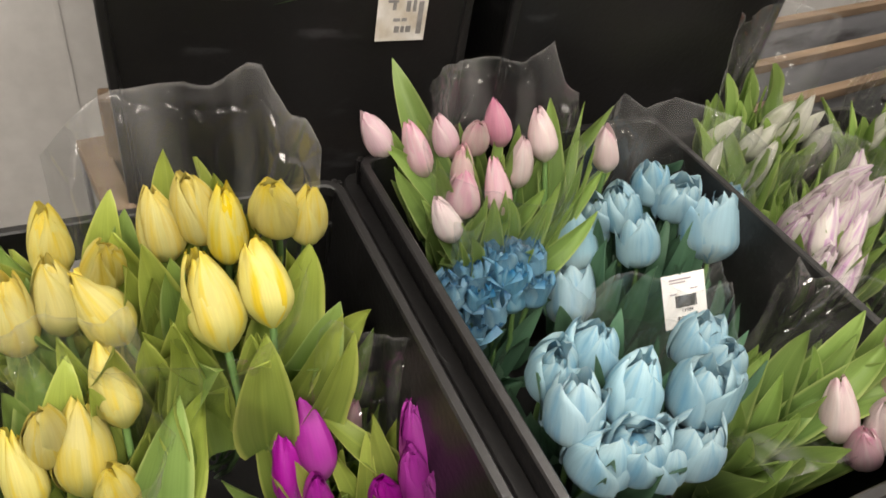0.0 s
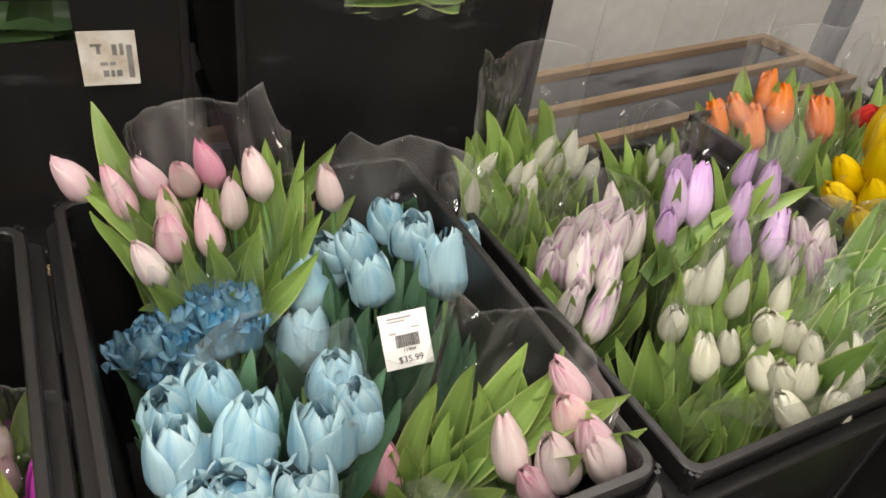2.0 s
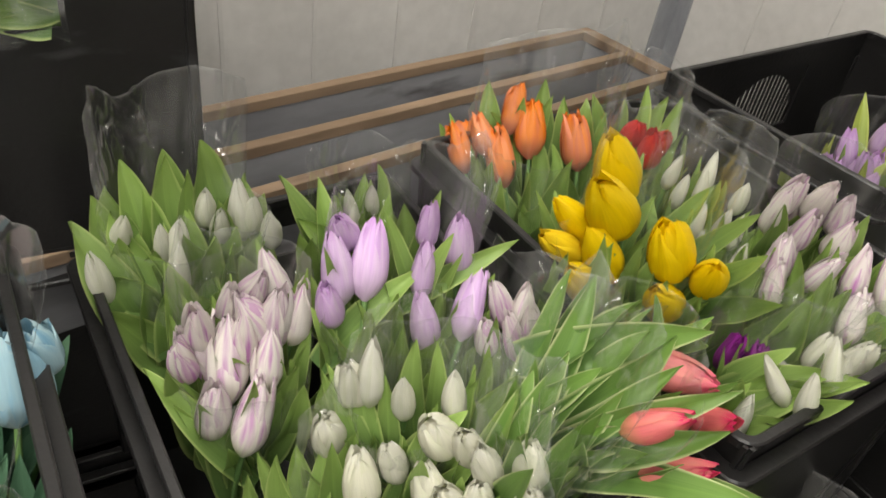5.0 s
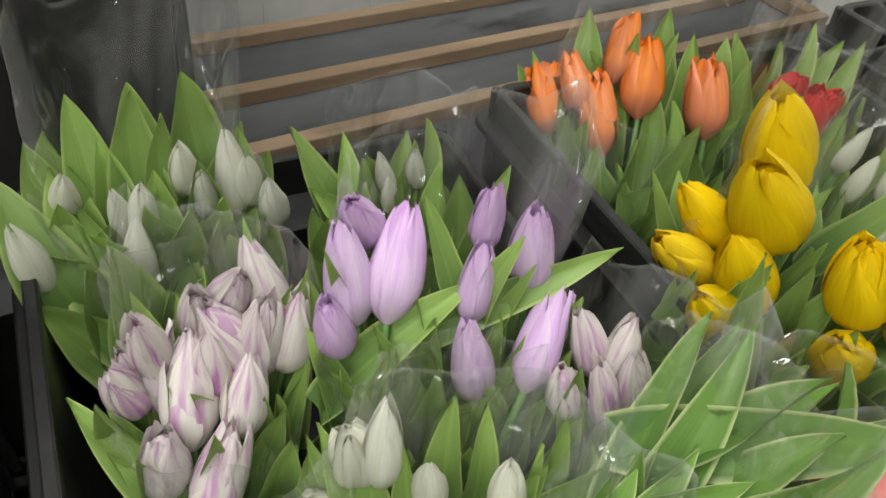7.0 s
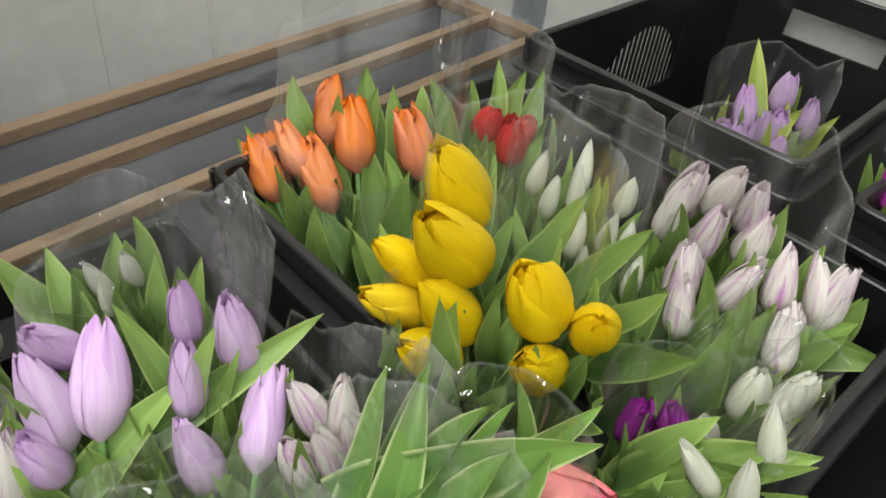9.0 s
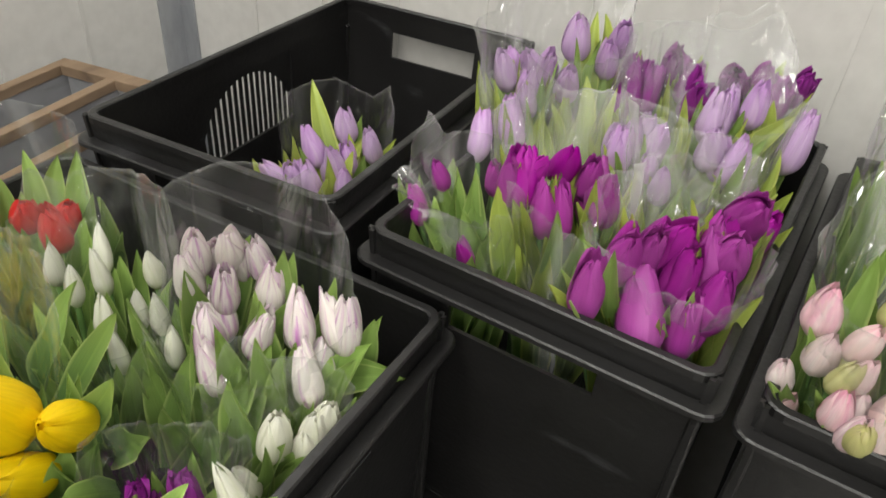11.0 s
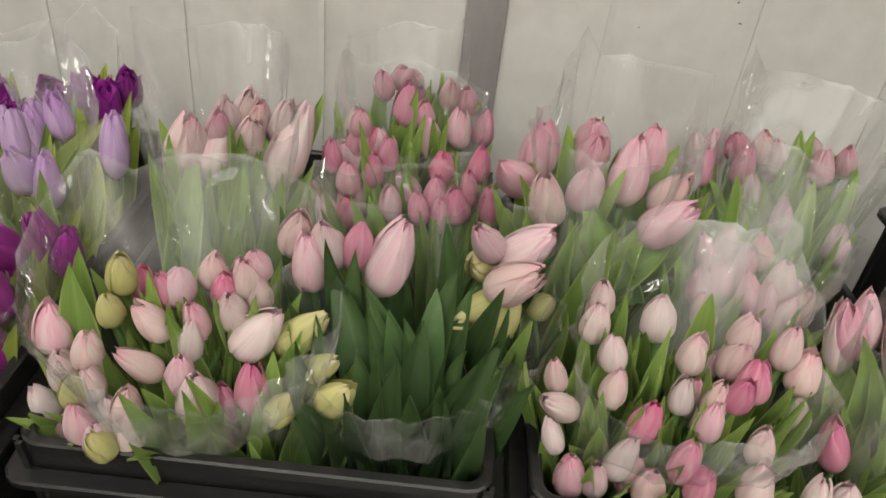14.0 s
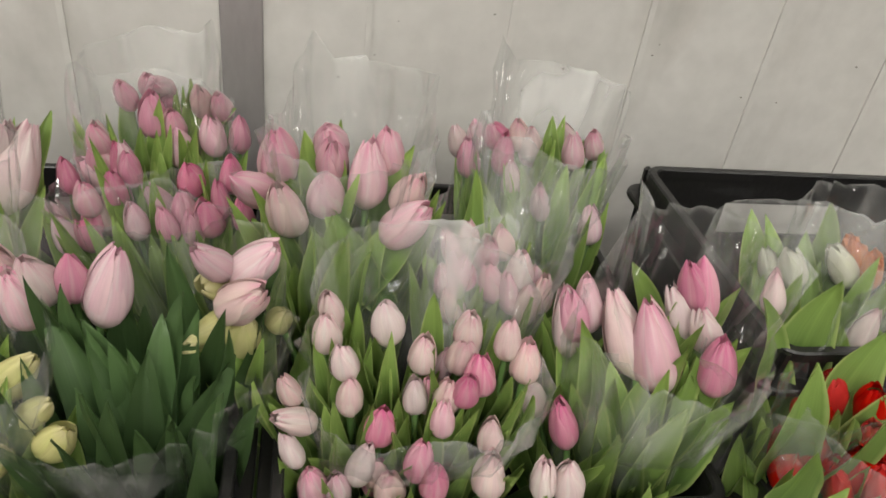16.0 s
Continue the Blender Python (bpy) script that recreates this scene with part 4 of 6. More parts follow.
bouquet("pink", "bunch of soft pink tulips in clear plastic sleeve", (-0.675, -0.028, 0.47), (-0.657, -0.061, 0.907), 0.096, 169, 1, 0.01, 26, "leaf", 1,
    [(-0.716, -0.178, 0.815, 24, -108, 0.06), (-0.691, -0.137, 0.8, 28, -130, 0.065), (-0.705, -0.103, 0.813, 23, -94, 0.06), (-0.702, -0.043, 0.824, 19, -110, 0.062), (-0.67, 0.002, 0.821, 27, -161, 0.059), (-0.673, -0.097, 0.789, 5, -115, 0.059), (-0.655, -0.101, 0.763, 6, 177, 0.064), (-0.636, -0.061, 0.774, 35, -178, 0.064), (-0.663, -0.032, 0.792, 6, 178, 0.063), (-0.633, -0.117, 0.748, 25, -121, 0.058), (-0.656, 0.081, 0.806, 13, -125, 0.058), (-0.705, -0.075, 0.818, 24, -27, 0.057)],
    [(-0.665, -0.104, 0.753, 38, -151, 0.195), (-0.661, -0.084, 0.73, 45, -115, 0.159), (-0.664, -0.064, 0.733, 19, 162, 0.138), (-0.615, 0.011, 0.716, 31, 155, 0.187), (-0.688, 0.012, 0.763, 35, 93, 0.136), (-0.641, 0.016, 0.74, 26, 178, 0.155), (-0.628, -0.007, 0.698, 32, 98, 0.141), (-0.629, -0.107, 0.674, 26, 87, 0.123), (-0.656, -0.067, 0.699, 32, 72, 0.121), (-0.644, -0.092, 0.702, 40, -115, 0.153), (-0.66, -0.022, 0.719, 12, 143, 0.129), (-0.615, -0.05, 0.676, 32, 95, 0.138), (-0.621, -0.074, 0.676, 37, -113, 0.148), (-0.633, -0.117, 0.673, 17, 96, 0.121), (-0.608, -0.039, 0.672, 40, 89, 0.144)])
bouquet("blue", "bunch of dyed pale blue tulips, white price label on sleeve", (-0.554, 0.087, 0.47), (-0.570, 0.113, 0.823), 0.121, 150, 1, 0.07, 26, "leaf_blue", 1,
    [(-0.624, 0.112, 0.735, 20, -113, 0.069), (-0.634, 0.149, 0.761, 15, -121, 0.064), (-0.615, 0.173, 0.753, 13, -67, 0.07), (-0.548, 0.193, 0.73, 36, 170, 0.093), (-0.598, 0.04, 0.696, 39, 176, 0.082), (-0.637, 0.084, 0.728, 22, -86, 0.062), (-0.579, 0.116, 0.71, 18, -156, 0.073), (-0.551, 0.02, 0.652, 43, 168, 0.08), (-0.579, 0.224, 0.757, 6, -83, 0.062), (-0.622, 0.071, 0.705, 38, 176, 0.067), (-0.634, 0.082, 0.709, 22, -94, 0.06), (-0.624, 0.059, 0.699, 38, 176, 0.067), (-0.593, 0.039, 0.672, 40, 168, 0.067), (-0.646, 0.069, 0.709, 21, -92, 0.06)],
    [(-0.557, 0.066, 0.624, 27, 178, 0.147), (-0.544, 0.113, 0.645, 28, 147, 0.151), (-0.464, 0.179, 0.601, 24, 168, 0.139), (-0.482, 0.192, 0.619, 23, 130, 0.14), (-0.487, 0.121, 0.588, 27, 123, 0.154), (-0.48, 0.096, 0.566, 25, 131, 0.155), (-0.442, 0.165, 0.573, 25, 137, 0.156), (-0.547, 0.062, 0.598, 18, 154, 0.136), (-0.691, 0.188, 0.763, 43, -8, 0.082), (-0.495, 0.099, 0.581, 25, 180, 0.145)])
bouquet("blue_dark", "bunch of frilled deep blue dyed tulips", (-0.591, -0.100, 0.47), (-0.557, -0.098, 0.764), 0.070, 172, 0.8, 0.03, 26, "leaf_blue", 1,
    [(-0.565, -0.141, 0.705, 19, -171, 0.044), (-0.577, -0.106, 0.711, 25, -152, 0.044), (-0.586, -0.07, 0.72, 21, -167, 0.044), (-0.581, -0.039, 0.723, 21, -165, 0.044), (-0.544, -0.094, 0.688, 23, -149, 0.047), (-0.558, -0.063, 0.693, 22, -168, 0.045), (-0.551, -0.135, 0.678, 20, -138, 0.043), (-0.571, -0.152, 0.691, 15, -102, 0.043), (-0.559, -0.044, 0.696, 18, 144, 0.047), (-0.559, -0.106, 0.701, 14, -155, 0.042), (-0.568, -0.067, 0.713, 11, -137, 0.045), (-0.535, -0.123, 0.673, 13, -155, 0.044)],
    [(-0.538, -0.082, 0.589, 21, 103, 0.134), (-0.528, -0.112, 0.568, 6, 159, 0.129), (-0.533, -0.131, 0.572, 12, -127, 0.131)])
bouquet("blue", "bunch of wide open light blue dyed tulips", (-0.387, -0.060, 0.47), (-0.336, -0.058, 0.871), 0.086, 156, 0.9, 0.02, 26, "leaf_blue", 1,
    [(-0.336, -0.131, 0.784, 16, -163, 0.07), (-0.386, -0.1, 0.795, 5, 124, 0.07), (-0.336, -0.084, 0.793, 15, 142, 0.07), (-0.389, -0.13, 0.789, 9, -35, 0.068), (-0.317, -0.027, 0.795, 16, 154, 0.073), (-0.365, 0.001, 0.811, 7, -136, 0.06), (-0.291, -0.043, 0.774, 6, -133, 0.07), (-0.297, -0.069, 0.768, 4, -82, 0.062), (-0.308, -0.121, 0.766, 1, -94, 0.067), (-0.308, -0.09, 0.774, 10, -28, 0.068), (-0.353, 0.015, 0.802, 12, -31, 0.063), (-0.337, -0.007, 0.782, 8, -26, 0.06), (-0.385, -0.1, 0.773, 7, -79, 0.06), (-0.344, 0.008, 0.787, 9, -30, 0.06), (-0.318, -0.102, 0.749, 6, -177, 0.06)],
    [(-0.343, -0.06, 0.732, 17, 166, 0.117), (-0.378, -0.065, 0.74, 14, 176, 0.119), (-0.327, -0.012, 0.746, 29, 125, 0.125), (-0.305, -0.004, 0.735, 28, 117, 0.123), (-0.313, -0.033, 0.723, 14, -171, 0.112), (-0.322, -0.061, 0.708, 4, 164, 0.116)])
bouquet("pink", "bunch of pink tulips among tall green leaves", (-0.323, 0.105, 0.47), (-0.293, 0.126, 0.856), 0.104, 135, 1, 0.02, 36, "leaf", 1.25,
    [(-0.287, 0.151, 0.746, 27, -161, 0.070), (-0.267, 0.19, 0.749, 24, -114, 0.070), (-0.31, 0.219, 0.801, 32, -108, 0.070), (-0.293, 0.216, 0.778, 28, -94, 0.070), (-0.266, 0.225, 0.772, 28, -97, 0.070), (-0.265, 0.176, 0.727, 31, -105, 0.070), (-0.255, 0.233, 0.764, 32, -88, 0.070), (-0.34, 0.047, 0.698, 12, -156, 0.070)],
    [(-0.295, 0.058, 0.663, 28, 153, 0.165), (-0.296, 0.094, 0.693, 28, 155, 0.157), (-0.301, 0.089, 0.703, 32, 117, 0.181), (-0.283, 0.091, 0.65, 12, 159, 0.13), (-0.31, 0.1, 0.713, 34, 95, 0.162), (-0.279, 0.131, 0.715, 37, 92, 0.172), (-0.31, 0.101, 0.715, 44, 75, 0.166), (-0.305, 0.047, 0.647, 22, 96, 0.14), (-0.263, 0.151, 0.705, 35, 83, 0.157), (-0.317, 0.133, 0.701, 12, -173, 0.124), (-0.277, 0.066, 0.641, 25, -178, 0.143), (-0.321, 0.125, 0.713, 17, 119, 0.133), (-0.294, 0.073, 0.643, 25, -151, 0.131), (-0.298, 0.088, 0.669, 18, 164, 0.135), (-0.334, 0.124, 0.72, 29, 68, 0.133)] + [(-0.27, 0.102, 0.665, 20, 156, 0.14)])
bouquet("white_bud", "bunch of green leaves with closed white tulip buds", (-0.717, 0.380, 0.47), (-0.703, 0.382, 0.864), 0.088, 177, 1, 0.1, 26, "leaf", 1.7,
    [(-0.738, 0.41, 0.779, 25, -9, 0.064), (-0.724, 0.447, 0.76, 7, -18, 0.08), (-0.726, 0.422, 0.758, 21, -5, 0.061), (-0.714, 0.357, 0.757, 16, -9, 0.057), (-0.71, 0.369, 0.757, 17, 17, 0.06), (-0.681, 0.358, 0.717, 8, 57, 0.08), (-0.698, 0.288, 0.723, 10, -9, 0.073), (-0.705, 0.477, 0.755, 19, -15, 0.059), (-0.74, 0.313, 0.765, 30, 14, 0.061), (-0.723, 0.459, 0.769, 23, -7, 0.063)],
    [(-0.706, 0.346, 0.719, 27, -173, 0.154), (-0.696, 0.369, 0.713, 29, -179, 0.163), (-0.749, 0.368, 0.736, 15, 150, 0.128), (-0.656, 0.352, 0.664, 30, -158, 0.177), (-0.66, 0.377, 0.666, 25, 166, 0.159), (-0.734, 0.433, 0.74, 21, -161, 0.133), (-0.689, 0.41, 0.699, 28, 146, 0.154), (-0.704, 0.434, 0.701, 20, 143, 0.138), (-0.738, 0.327, 0.713, 9, -153, 0.126), (-0.722, 0.332, 0.704, 22, -125, 0.134), (-0.708, 0.386, 0.711, 21, 175, 0.14), (-0.706, 0.459, 0.662, 7, 30, 0.12), (-0.653, 0.362, 0.627, 34, -97, 0.138), (-0.677, 0.323, 0.678, 30, -136, 0.156), (-0.711, 0.362, 0.701, 17, -157, 0.133)] + [(-0.658, 0.405, 0.646, 16, 155, 0.137), (-0.649, 0.356, 0.625, 12, -152, 0.133)])
bouquet("striped", "bunch of white tulips streaked with violet", (-0.550, 0.400, 0.47), (-0.550, 0.402, 0.828), 0.078, 169, 1, 0.03, 26, "leaf", 1,
    [(-0.59, 0.453, 0.756, 13, -130, 0.074), (-0.572, 0.428, 0.734, 15, -68, 0.079), (-0.537, 0.38, 0.702, 25, 172, 0.086), (-0.532, 0.416, 0.707, 17, 158, 0.068), (-0.562, 0.453, 0.736, 14, 95, 0.07), (-0.586, 0.366, 0.731, 15, -16, 0.075), (-0.569, 0.347, 0.712, 13, -57, 0.066), (-0.521, 0.357, 0.673, 4, 100, 0.072), (-0.493, 0.381, 0.668, 29, 125, 0.079), (-0.603, 0.399, 0.743, 20, -3, 0.071), (-0.606, 0.419, 0.764, 27, 10, 0.069), (-0.563, 0.402, 0.725, 4, 12, 0.07), (-0.571, 0.432, 0.732, 13, 43, 0.076), (-0.587, 0.414, 0.724, 16, -101, 0.065), (-0.585, 0.359, 0.706, 14, -66, 0.065)] + [(-0.585, 0.426, 0.719, 17, -104, 0.065), (-0.584, 0.422, 0.727, 16, -100, 0.065), (-0.572, 0.374, 0.695, 15, -76, 0.065)],
    [(-0.49, 0.395, 0.618, 42, -129, 0.174), (-0.489, 0.366, 0.6, 23, 176, 0.154), (-0.557, 0.434, 0.662, 12, 149, 0.128), (-0.511, 0.39, 0.625, 32, -130, 0.144), (-0.512, 0.434, 0.614, 10, 159, 0.129), (-0.517, 0.435, 0.634, 20, 134, 0.138), (-0.516, 0.401, 0.612, 20, 104, 0.131), (-0.499, 0.358, 0.591, 19, -139, 0.137)])
bouquet("lilac", "bunch of lilac tulips in shiny clear sleeve", (-0.517, 0.542, 0.47), (-0.506, 0.551, 0.902), 0.089, 154, 1, 0.06, 26, "leaf", 1,
    [(-0.537, 0.5, 0.795, 18, -161, 0.081), (-0.525, 0.518, 0.805, 39, 152, 0.086), (-0.587, 0.522, 0.829, 30, -29, 0.07), (-0.534, 0.489, 0.771, 11, -69, 0.068), (-0.548, 0.593, 0.839, 6, 28, 0.063), (-0.517, 0.621, 0.819, 11, -160, 0.074), (-0.514, 0.576, 0.8, 15, 148, 0.068), (-0.476, 0.572, 0.759, 16, -157, 0.074), (-0.46, 0.598, 0.781, 41, 140, 0.078)],
    [(-0.528, 0.524, 0.776, 60, 79, 0.179), (-0.476, 0.547, 0.703, 22, -174, 0.139), (-0.52, 0.47, 0.73, 44, 90, 0.154), (-0.516, 0.586, 0.764, 28, -152, 0.131), (-0.578, 0.549, 0.752, 20, -78, 0.113), (-0.478, 0.551, 0.694, 15, -169, 0.131), (-0.507, 0.61, 0.72, 20, 57, 0.127), (-0.485, 0.557, 0.701, 29, -124, 0.126), (-0.449, 0.545, 0.656, 10, 169, 0.13), (-0.471, 0.509, 0.662, 20, -141, 0.133), (-0.454, 0.59, 0.679, 12, -136, 0.121), (-0.505, 0.499, 0.683, 20, -132, 0.131), (-0.458, 0.602, 0.687, 12, 102, 0.129)])
bouquet("white", "bunch of plump ivory white tulips", (-0.356, 0.468, 0.47), (-0.339, 0.498, 0.815), 0.117, 130, 1, 0.03, 26, "leaf", 1.2,
    [(-0.369, 0.46, 0.691, 26, 178, 0.067), (-0.325, 0.566, 0.735, 21, -117, 0.058), (-0.301, 0.59, 0.739, 12, 173, 0.059), (-0.328, 0.511, 0.703, 28, 180, 0.059), (-0.309, 0.546, 0.705, 12, -143, 0.057), (-0.276, 0.535, 0.685, 44, -134, 0.067), (-0.267, 0.565, 0.698, 15, -154, 0.058), (-0.353, 0.562, 0.735, 24, -94, 0.059), (-0.379, 0.499, 0.705, 17, -122, 0.057), (-0.373, 0.543, 0.738, 25, -85, 0.064), (-0.284, 0.588, 0.716, 20, -85, 0.063), (-0.438, 0.454, 0.703, 10, -76, 0.064), (-0.452, 0.487, 0.744, 17, -96, 0.061), (-0.323, 0.533, 0.704, 23, -95, 0.061)],
    [(-0.341, 0.406, 0.583, 32, 159, 0.179), (-0.339, 0.407, 0.572, 25, 102, 0.152), (-0.362, 0.49, 0.656, 23, 119, 0.141), (-0.389, 0.505, 0.669, 24, 73, 0.13), (-0.284, 0.553, 0.654, 31, 85, 0.15), (-0.387, 0.43, 0.602, 25, -164, 0.135), (-0.336, 0.453, 0.593, 16, 151, 0.133), (-0.295, 0.468, 0.592, 24, 158, 0.143), (-0.366, 0.389, 0.566, 34, -167, 0.151), (-0.29, 0.453, 0.573, 29, -176, 0.14), (-0.284, 0.487, 0.591, 20, 168, 0.13), (-0.362, 0.426, 0.6, 44, -155, 0.15), (-0.334, 0.53, 0.683, 30, 107, 0.152)])
bouquet("white_bud", "green tulip leaves with a few white buds", (-0.679, 0.596, 0.47), (-0.674, 0.579, 0.840), 0.070, 158, 1, 0.04, 26, "leaf", 1.5,
    [(-0.691, 0.574, 0.783, 20, -50, 0.046), (-0.681, 0.573, 0.77, 16, -31, 0.042), (-0.69, 0.599, 0.787, 21, -33, 0.046)],
    [(-0.687, 0.555, 0.707, 33, -133, 0.142), (-0.668, 0.545, 0.693, 23, -173, 0.145), (-0.676, 0.571, 0.704, 17, 150, 0.134), (-0.674, 0.58, 0.712, 21, 130, 0.137), (-0.628, 0.629, 0.68, 16, 170, 0.135), (-0.684, 0.589, 0.693, 38, -100, 0.127), (-0.672, 0.562, 0.685, 14, -162, 0.131), (-0.657, 0.602, 0.687, 12, 139, 0.131), (-0.662, 0.547, 0.656, 23, -119, 0.133), (-0.69, 0.6, 0.703, 7, -145, 0.124)])
bouquet("white_bud", "green leaves with hidden white tulip buds", (-0.418, 0.527, 0.47), (-0.409, 0.516, 0.825), 0.071, 148, 0.8, 0.05, 26, "leaf", 1,
    [(-0.439, 0.49, 0.76, 7, 160, 0.065), (-0.448, 0.473, 0.75, 7, -28, 0.056), (-0.418, 0.517, 0.749, 9, -62, 0.057), (-0.392, 0.557, 0.761, 6, -98, 0.054)],
    [(-0.404, 0.49, 0.673, 30, -150, 0.142), (-0.406, 0.489, 0.671, 20, -173, 0.138), (-0.399, 0.541, 0.693, 16, 159, 0.133), (-0.402, 0.531, 0.694, 19, 176, 0.135), (-0.414, 0.489, 0.666, 18, -156, 0.133), (-0.405, 0.506, 0.669, 13, -179, 0.131), (-0.386, 0.552, 0.681, 14, 124, 0.132), (-0.392, 0.578, 0.698, 12, 133, 0.128), (-0.39, 0.558, 0.694, 30, 82, 0.14), (-0.431, 0.453, 0.657, 12, -163, 0.13)])
bouquet("striped", "faded white and mauve tulips behind cloudy plastic", (-0.455, 0.634, 0.47), (-0.433, 0.650, 0.836), 0.070, 135, 1, 0.03, 26, "leaf", 1,
    [(-0.46, 0.655, 0.783, 24, -136, 0.055), (-0.449, 0.66, 0.787, 17, 137, 0.051), (-0.428, 0.652, 0.768, 20, -132, 0.054), (-0.452, 0.634, 0.756, 14, -92, 0.056), (-0.428, 0.667, 0.777, 12, -143, 0.053)],
    [(-0.405, 0.636, 0.665, 20, -164, 0.128), (-0.408, 0.646, 0.665, 11, -168, 0.124)])
bouquet("orange", "bunch of orange tulips with ruffled tips", (-0.717, 0.841, 0.47), (-0.703, 0.844, 0.893), 0.098, 139, 1, 0.09, 26, "leaf", 1.3,
    [(-0.747, 0.765, 0.777, 41, -175, 0.071), (-0.713, 0.812, 0.767, 35, -173, 0.085), (-0.74, 0.796, 0.803, 47, -174, 0.063), (-0.75, 0.826, 0.828, 37, 135, 0.071), (-0.716, 0.844, 0.806, 37, 161, 0.081), (-0.677, 0.901, 0.8, 31, 175, 0.081), (-0.773, 0.79, 0.776, 45, -173, 0.061), (-0.74, 0.845, 0.783, 29, 167, 0.063)],
    [(-0.741, 0.827, 0.753, 31, -174, 0.146), (-0.72, 0.88, 0.77, 25, 174, 0.136), (-0.707, 0.903, 0.761, 17, 175, 0.125), (-0.699, 0.934, 0.771, 14, -169, 0.116), (-0.641, 0.827, 0.68, 30, 156, 0.184), (-0.741, 0.849, 0.735, 23, -142, 0.126), (-0.736, 0.815, 0.687, 31, -113, 0.127), (-0.663, 0.856, 0.702, 19, 154, 0.137), (-0.631, 0.835, 0.657, 27, -157, 0.135), (-0.674, 0.829, 0.678, 32, -140, 0.13), (-0.642, 0.888, 0.695, 17, -162, 0.121), (-0.609, 0.85, 0.646, 19, -171, 0.132)])
bouquet("yellow", "bunch of golden yellow tulips", (-0.474, 0.798, 0.47), (-0.449, 0.792, 0.954), 0.087, 129, 0.95, 0.06, 26, "leaf", 1.1,
    [(-0.536, 0.848, 0.858, 31, -90, 0.11), (-0.494, 0.816, 0.842, 33, -92, 0.112), (-0.474, 0.802, 0.797, 33, -95, 0.10), (-0.420, 0.832, 0.835, 24, -84, 0.098), (-0.402, 0.862, 0.83, 42, -45, 0.082), (-0.402, 0.830, 0.796, 42, -85, 0.08), (-0.460, 0.775, 0.786, 42, -95, 0.085), (-0.507, 0.778, 0.804, 48, -98, 0.078), (-0.520, 0.796, 0.828, 46, -100, 0.078)],
    [(-0.43, 0.86, 0.80, 38, 10, 0.13), (-0.46, 0.875, 0.80, 30, 40, 0.13), (-0.50, 0.88, 0.79, 24, 60, 0.12), (-0.40, 0.88, 0.78, 42, -10, 0.13), (-0.39, 0.85, 0.76, 48, -40, 0.11), (-0.55, 0.86, 0.78, 20, 120, 0.12), (-0.44, 0.84, 0.75, 20, 30, 0.12), (-0.37, 0.86, 0.77, 40, -60, 0.10)])
bouquet("coral", "coral red tulips with cream-edged leaves", (-0.320, 0.660, 0.47), (-0.320, 0.659, 0.885), 0.081, 119, 1, 0.02, 26, "leaf_edged", 1,
    [(-0.265, 0.675, 0.765, 59, 51, 0.068), (-0.296, 0.703, 0.783, 36, 28, 0.059), (-0.331, 0.718, 0.832, 80, 33, 0.062), (-0.274, 0.744, 0.799, 34, 1, 0.052)],
    [(-0.315, 0.654, 0.728, 65, 36, 0.18), (-0.304, 0.701, 0.756, 29, 143, 0.146), (-0.394, 0.653, 0.752, 25, 106, 0.139), (-0.283, 0.669, 0.719, 36, 77, 0.169), (-0.368, 0.687, 0.782, 44, 58, 0.143), (-0.255, 0.662, 0.681, 24, 148, 0.14), (-0.347, 0.611, 0.69, 27, 112, 0.158), (-0.332, 0.599, 0.662, 25, 144, 0.153), (-0.314, 0.625, 0.685, 29, 85, 0.155), (-0.363, 0.65, 0.745, 33, 88, 0.154), (-0.331, 0.635, 0.707, 28, 117, 0.158), (-0.354, 0.646, 0.735, 42, 60, 0.15), (-0.341, 0.606, 0.664, 25, 166, 0.143), (-0.293, 0.621, 0.655, 22, 155, 0.142)])
bouquet("coral", "cream-edged tulip leaves crowding round coral tulips", (-0.337, 0.633, 0.47), (-0.323, 0.605, 0.909), 0.071, 118, 1, 0.02, 12, "leaf_edged", 1.15,
    [(-0.282, 0.661, 0.817, 56, 56, 0.055)],
    [(-0.356, 0.604, 0.754, 30, 131, 0.168), (-0.346, 0.611, 0.757, 30, 119, 0.169), (-0.377, 0.612, 0.777, 38, 70, 0.157), (-0.395, 0.621, 0.81, 57, 50, 0.181), (-0.339, 0.614, 0.757, 39, 70, 0.169), (-0.342, 0.59, 0.737, 36, 83, 0.186), (-0.332, 0.585, 0.711, 24, 114, 0.153), (-0.321, 0.583, 0.7, 23, 139, 0.151), (-0.374, 0.606, 0.744, 33, 48, 0.129), (-0.319, 0.609, 0.739, 37, 71, 0.172), (-0.321, 0.615, 0.753, 48, 58, 0.19), (-0.326, 0.627, 0.759, 55, 40, 0.163), (-0.274, 0.622, 0.713, 23, 100, 0.149), (-0.308, 0.589, 0.705, 29, 85, 0.162), (-0.31, 0.577, 0.688, 28, 71, 0.153)] + [(-0.302, 0.583, 0.68, 17, 124, 0.14), (-0.322, 0.562, 0.682, 24, 128, 0.162), (-0.273, 0.604, 0.68, 15, 95, 0.137), (-0.296, 0.623, 0.737, 59, 37, 0.177), (-0.277, 0.607, 0.696, 23, 83, 0.147)])
